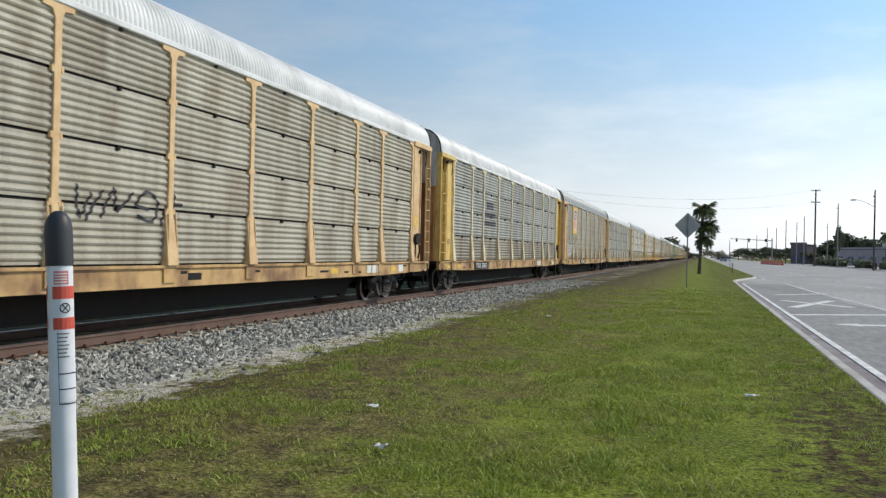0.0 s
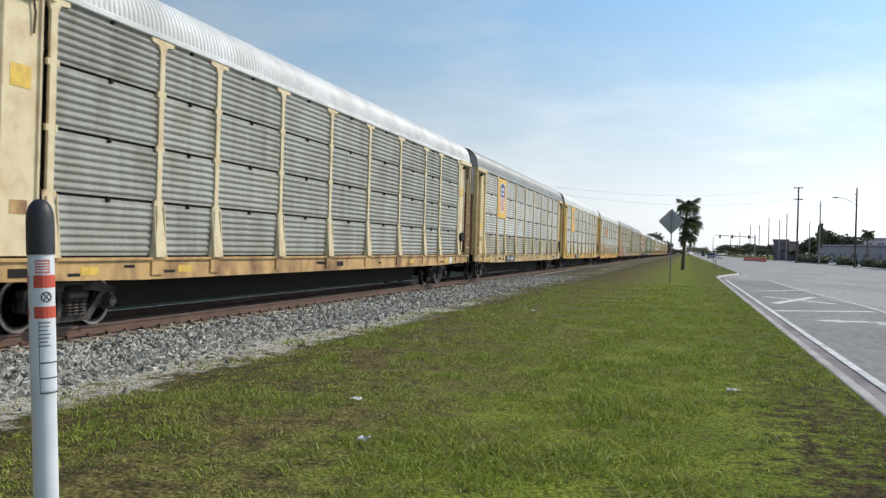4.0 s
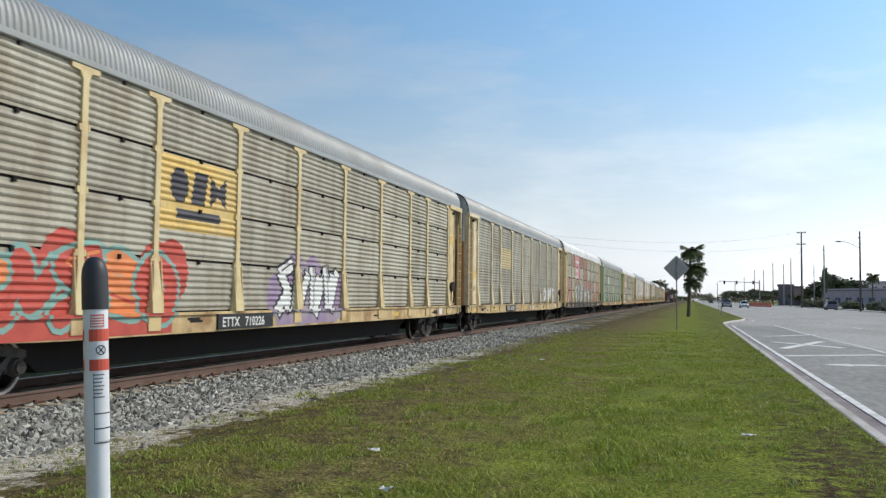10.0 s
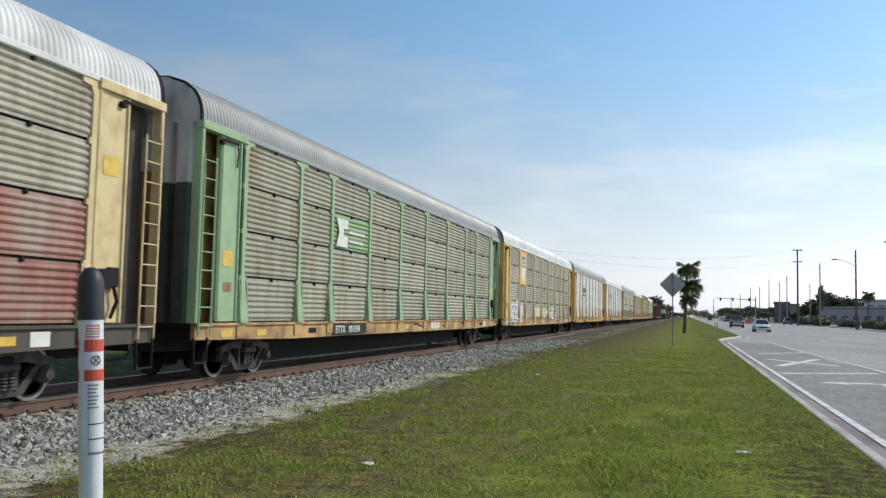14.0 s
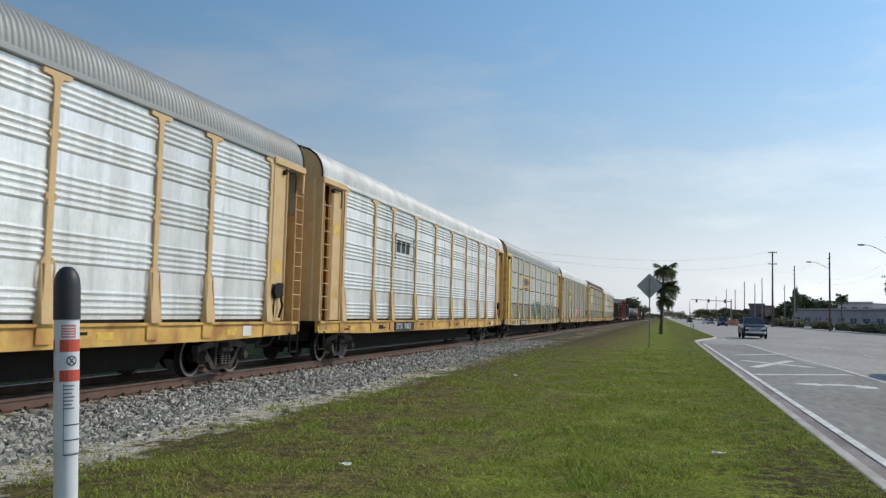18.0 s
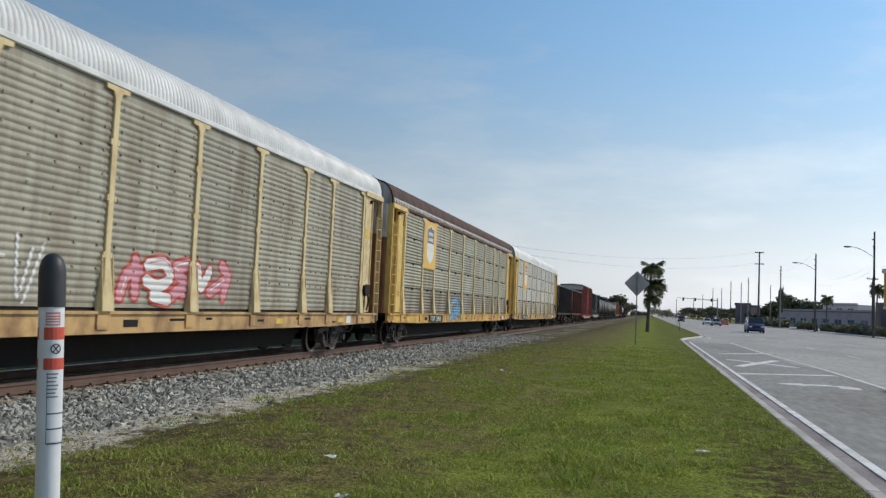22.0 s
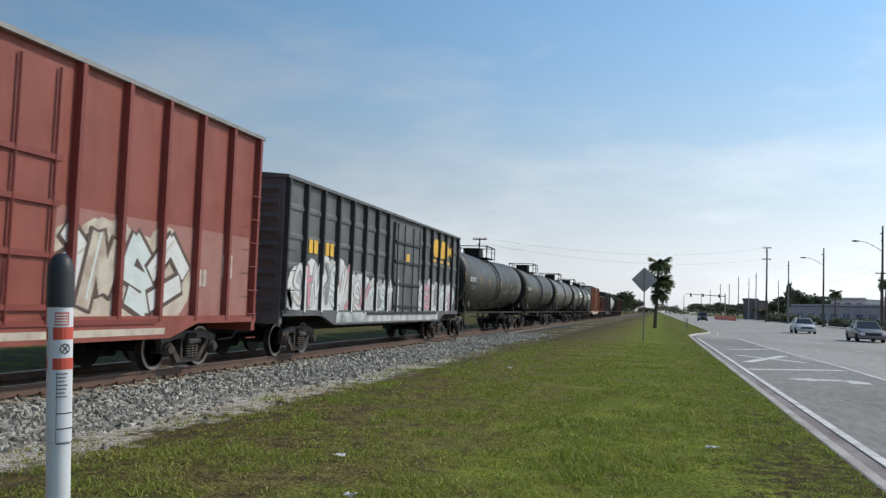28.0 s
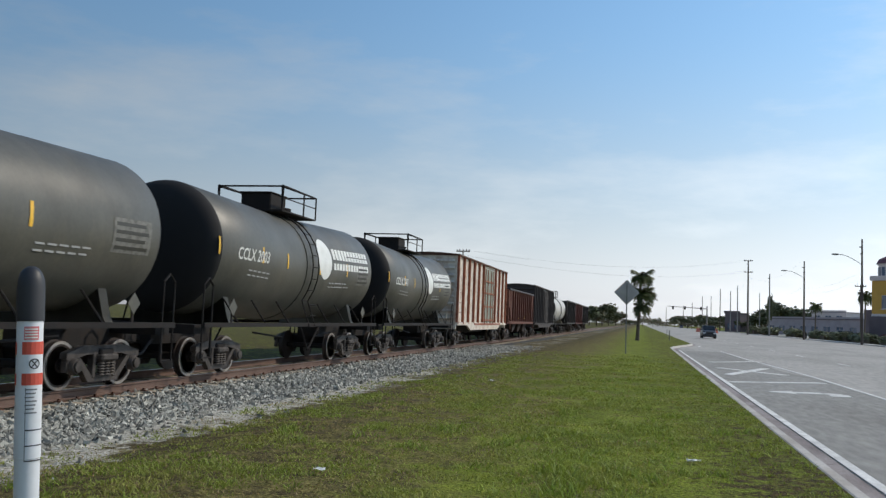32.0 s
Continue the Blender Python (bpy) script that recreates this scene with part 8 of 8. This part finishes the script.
KINDS = {
    # body stations, glasshouse (front base, front top, rear top, rear base, base z, roof z, half width base, half width top), wheel places, radius
    "sedan": ([(-2.35, 0.62, 0.42, 0.6, 0.66, 0.6), (-2.2, 0.82, 0.24, 0.64, 0.74, 0.74), (-1.3, 0.89, 0.2, 0.76, 0.9, 0.82), (0, 0.9, 0.2, 0.86, 0.96, 0.86), (1.4, 0.9, 0.2, 0.88, 1.0, 0.84), (2.2, 0.84, 0.24, 0.8, 0.98, 0.76), (2.36, 0.66, 0.42, 0.7, 0.84, 0.62)],
              (-0.95, -0.2, 1.05, 1.75, 0.92, 1.45, 0.8, 0.6), (-1.42, 1.38), 0.32),
    "suv": ([(-2.3, 0.7, 0.45, 0.75, 0.9, 0.66), (-2.15, 0.88, 0.3, 0.82, 1.0, 0.8), (-1.1, 0.92, 0.28, 0.92, 1.08, 0.86), (0.2, 0.93, 0.28, 1.0, 1.12, 0.9), (2.1, 0.92, 0.3, 1.0, 1.14, 0.88), (2.3, 0.82, 0.5, 0.9, 1.1, 0.8)],
            (-1.0, -0.4, 1.9, 2.22, 1.08, 1.76, 0.86, 0.7), (-1.4, 1.4), 0.37),
    "van": ([(-2.35, 0.76, 0.45, 0.8, 0.95, 0.7), (-2.2, 0.92, 0.3, 0.9, 1.08, 0.82), (-1.5, 0.96, 0.28, 1.0, 1.18, 0.88), (0.2, 0.97, 0.28, 1.1, 1.22, 0.92), (2.3, 0.96, 0.3, 1.1, 1.22, 0.92), (2.42, 0.88, 0.5, 1.0, 1.18, 0.86)],
            (-1.75, -1.0, 2.2, 2.36, 1.16, 1.92, 0.9, 0.76), (-1.5, 1.5), 0.35),
    "pickup": ([(-2.85, 0.8, 0.5, 0.95, 1.1, 0.76), (-2.7, 0.97, 0.42, 1.02, 1.18, 0.88), (-1.6, 1.0, 0.4, 1.08, 1.24, 0.92), (-0.4, 1.0, 0.4, 1.12, 1.28, 0.95), (0.95, 1.0, 0.4, 1.12, 1.28, 0.95), (1.0, 1.0, 0.4, 1.16, 1.3, 0.96), (2.75, 1.0, 0.42, 1.16, 1.3, 0.96), (2.85, 0.95, 0.5, 1.1, 1.26, 0.92)],
               (-1.2, -0.45, 0.7, 0.98, 1.24, 1.84, 0.88, 0.72), (-1.85, 1.7), 0.42),
}


def vehicle(kind, paint, label, name):
    """A car whose front is towards -y, standing on its wheels."""
    root = thing(name, label, "car" if kind != "pickup" else "pickup truck")
    st, (fb, ft, rt, rb, z0, z1, wb, wt), axles, r = KINDS[kind]
    part("body", shared("body_" + kind, lambda: loft(st), 1, True), paint, root)
    def cabin():
        v = [(-wb, fb, z0), (wb, fb, z0), (wt, ft, z1 - 0.04), (-wt, ft, z1 - 0.04), (-wb, rb, z0), (wb, rb, z0), (wt, rt, z1 - 0.04), (-wt, rt, z1 - 0.04)]
        return Geo().add(v, [(0, 1, 2, 3), (5, 4, 7, 6), (1, 5, 6, 2), (4, 0, 3, 7), (3, 2, 6, 7), (4, 5, 1, 0)])
    part("glasshouse", shared("cabin_" + kind, cabin), CARGLASS, root)
    def top():
        return Geo().add([(-wt * 0.9, ft + 0.02, z1 - 0.01), (wt * 0.9, ft + 0.02, z1 - 0.01), (wt, ft + 0.3, z1), (wt, rt - 0.2, z1), (wt * 0.9, rt, z1 - 0.01), (-wt * 0.9, rt, z1 - 0.01), (-wt, rt - 0.2, z1), (-wt, ft + 0.3, z1),
                          (-wt - 0.03, ft - 0.03, z1 - 0.07), (wt + 0.03, ft - 0.03, z1 - 0.07), (wt + 0.03, rt + 0.03, z1 - 0.07), (-wt - 0.03, rt + 0.03, z1 - 0.07)],
                         [(0, 1, 2, 3, 4, 5, 6, 7), (8, 9, 1, 0), (9, 10, 4, 3, 2, 1), (10, 11, 5, 4), (11, 8, 0, 7, 6, 5), (8, 11, 10, 9)])
    part("roof", shared("top_" + kind, top), paint, root)
    for s in (-1, 1):
        for (ya, za), (yb, zb), nm in (((fb, z0), (ft, z1 - 0.05), "front_pillar"), (((ft + rt) / 2, z0), ((ft + rt) / 2, z1 - 0.05), "door_pillar"), ((rb, z0), (rt, z1 - 0.05), "rear_pillar")):
            part(nm, Geo().cyl((s * (wb + 0.005), ya, za), (s * (wt + 0.005), yb, zb), 0.045, n=6), paint, root)
        part("headlight", Geo().box(s * 0.66 - 0.16, s * 0.66 + 0.16, st[0][0] - 0.02, st[0][0] + 0.15, st[0][3] - 0.12, st[0][3] + 0.06, bevel=0.02), LAMP, root)
        part("tail_light", Geo().box(s * 0.74 - 0.1, s * 0.74 + 0.1, st[-1][0] - 0.14, st[-1][0] + 0.02, st[-1][3] - 0.25, st[-1][3] - 0.02, bevel=0.02), TAIL, root)
        part("wing_mirror", Geo().box(s * (wb + 0.2) - 0.1, s * (wb + 0.2) + 0.1, fb + 0.25, fb + 0.38, z0 + 0.04, z0 + 0.2, bevel=0.03), paint, root)
        for y in axles:
            w = part("wheel", shared("tyre_" + kind, lambda: Geo().lathe([(r - 0.1, -0.1), (r - 0.02, -0.1), (r, -0.07), (r, 0.07), (r - 0.02, 0.1), (r - 0.1, 0.1)], 18, "x")), TYRE, root, at=pose(s * (st[2][1] - 0.08), y, r))
            part("rim", shared("rim_" + kind, lambda: Geo().lathe([(0.03, -0.085), (r * 0.35, -0.07), (r * 0.6, -0.09), (r * 0.68, -0.1), (r * 0.68, 0.1), (r * 0.6, 0.09), (r * 0.35, 0.07), (0.03, 0.085)], 14, "x")), RIM, w)
    f = st[0][0]
    part("underbody", Geo().box(-0.7, 0.7, f + 0.4, st[-1][0] - 0.4, 0.2, st[1][2] + 0.1), BLACK, root)
    part("grille", Geo().box(-0.5, 0.5, f - 0.03, f + 0.1, st[0][3] - (0.3 if kind == "pickup" else 0.16), st[0][3] + 0.04, bevel=0.02), BRIGHT if kind == "pickup" else BLACK, root)
    if kind == "pickup":
        for k in range(3):
            part("grille_bar", Geo().box(-0.46, 0.46, f - 0.045, f - 0.02, st[0][3] - 0.25 + 0.1 * k, st[0][3] - 0.2 + 0.1 * k), BLACK, root)
    part("front_bumper", Geo().box(-0.85, 0.85, f - 0.08, f + 0.2, st[1][2] + 0.04, st[1][2] + 0.24, bevel=0.05), BRIGHT if kind == "pickup" else paint, root)
    part("rear_bumper", Geo().box(-0.85, 0.85, st[-1][0] - 0.2, st[-1][0] + 0.06, 0.36, 0.58, bevel=0.05), paint, root)
    return root


def paintcar(name, c):
    return mat("car_" + name, c, 0.4, 0.0, None, 0.1, grain=0.02, coat=0.35)


def lane_z(x):
    return -0.06 + 0.08 * min(1, max(0, (x - 6.6) / 9)) if x < 16 else 0.02 - 0.12 * (x - 16) / 13


def drive(kind, name, colour, label, rows, away=False):
    """rows: seconds, place across the road, place along it."""
    ob = vehicle(kind, colour, label, name)
    TRAFFIC.append((ob, [(t, pose(x, y, lane_z(x), 0, 0, 180 if away else 0)) for t, x, y in rows]))


drive("suv", "suv_car", paintcar("slate", col(110, 116, 128)), "grey sport utility car driving away", [(0, 25, 20), (8, 25, 142), (9, 25, 158), (10, 25, 176), (11, 25, 194), (12, 25, 210), (13, 25, 226), (20, 24, 330), (32, 23, 520)], True)
drive("sedan", "sedan_car", paintcar("white", col(214, 216, 214)), "white sedan car coming along the road", [(0, 11, 400), (10, 11, 200), (12, 10, 158), (13, 9, 134), (14, 8.3, 108), (15, 8, 89), (15.5, 8, 79), (17.5, 8, 39), (19, 8, 8), (32, 8, -260)])
drive("pickup", "pickup_truck", paintcar("black", col(22, 22, 25)), "black pickup truck with a chrome grille and bumper", [(0, 7.6, 360), (11, 7.6, 190), (13, 7.6, 162), (15, 7.6, 133), (17.5, 7.6, 92), (18, 7.6, 82), (19, 7.6, 65), (20, 7.7, 50), (20.5, 7.8, 42), (21, 7.8, 36), (22, 7.8, 22), (32, 7.8, -140)])
drive("van", "minivan", paintcar("blue", col(44, 46, 98)), "dark blue minivan coming along the road", [(0, 12.4, 480), (18, 12.4, 200), (19, 12.4, 176), (20, 12.4, 157), (21, 12.4, 134), (22, 12.4, 113), (23, 12.4, 91), (23.5, 12.4, 80), (24, 12.4, 71), (24.5, 12.4, 61), (26.5, 12.4, 22), (32, 12.4, -90)])
drive("sedan", "sedan_car", paintcar("pearl", col(206, 208, 208)), "pale sedan car coming along the road", [(0, 12.6, 560), (23.5, 12.6, 178), (24.5, 12.6, 158), (26.5, 12.8, 120), (27, 13, 109), (27.5, 13.2, 98), (28, 13.4, 89), (28.5, 13.6, 80), (29, 13.8, 72), (29.5, 14, 64), (30, 14, 58), (31, 14, 45), (32, 14, 31)])
drive("sedan", "sedan_car", paintcar("bronze", col(122, 116, 112)), "grey-brown sedan car coming along the road", [(0, 13.2, 520), (23.5, 13.2, 158), (24.5, 13.4, 137), (26.5, 13.8, 95), (27, 14, 84), (27.5, 14, 74), (28, 14, 66), (28.5, 14, 59), (29.5, 14, 46), (32, 14, 10)])
drive("suv", "suv_car", paintcar("dark", col(46, 46, 50)), "dark sport utility car coming along the road", [(0, 9, 560), (26.5, 9, 210), (28, 9, 189), (30, 9, 157), (31, 9, 140), (32, 9, 124)])


def parked(kind, name, colour, label, x, y, rz):
    ob = vehicle(kind, colour, label, name)
    ob.matrix_basis = pose(x, y, 0.02, 0, 0, rz)


_pc = (("silver", col(196, 198, 202)), ("grey", col(120, 122, 128)), ("red", col(150, 60, 56)), ("beige", col(186, 178, 162)), ("slate", col(110, 116, 128)))
for _i, (_x, _y) in enumerate(((37, 128), (37.4, 134), (37.8, 146), (38, 152), (38.2, 160), (38.6, 172), (38.8, 180), (39, 192), (39.2, 204))):
    _n, _c = _pc[_i % 5]
    parked("sedan" if _i % 3 else "suv", "parked_car", paintcar(_n, _c), "%s car parked behind the hedge" % {"silver": "silver", "grey": "plain grey", "red": "dull red", "beige": "pale beige", "slate": "blue-grey"}[_n], _x, _y, 80 + 7 * (_i % 3))

# the train's lead over its mean speed, metres by seconds
LEAD = [(0, 0.28), (1, 0.78), (1.3, 0.74), (2, 0.55), (3, 0.4), (4, 0.5), (5.6, 0.54), (6, 0.44), (7, 0.94), (8, 0.66), (9, 1.02), (10, 0.98), (11.4, 0.76), (12, 1.15), (13, 0.96), (14, 1.3), (14.5, 1.2),
        (15, 1.06), (15.5, 1.16), (17.5, 1.06), (18, 0.9), (18.6, 0.6), (19, 0.42), (20, 0.88), (21, 0.56), (22, 0.85), (23, 0.58), (24, 0.22), (24.4, 0.0), (25.5, -0.5), (26.5, -1.1), (27, -1.8),
        (28, -2.27), (29, -2.8), (30, -3.2), (31, -3.7), (32, -3.9)]


def motions():
    """The whole train passes as one; the road traffic follows its own rows."""
    for ob, mid in TRAIN:
        walk(ob, [(t, pose(TRACK_X, mid + lead - SPEED * t, RAIL_Z)) for t, lead in LEAD])
    for ob, rows in TRAFFIC:
        walk(ob, rows)


motions()
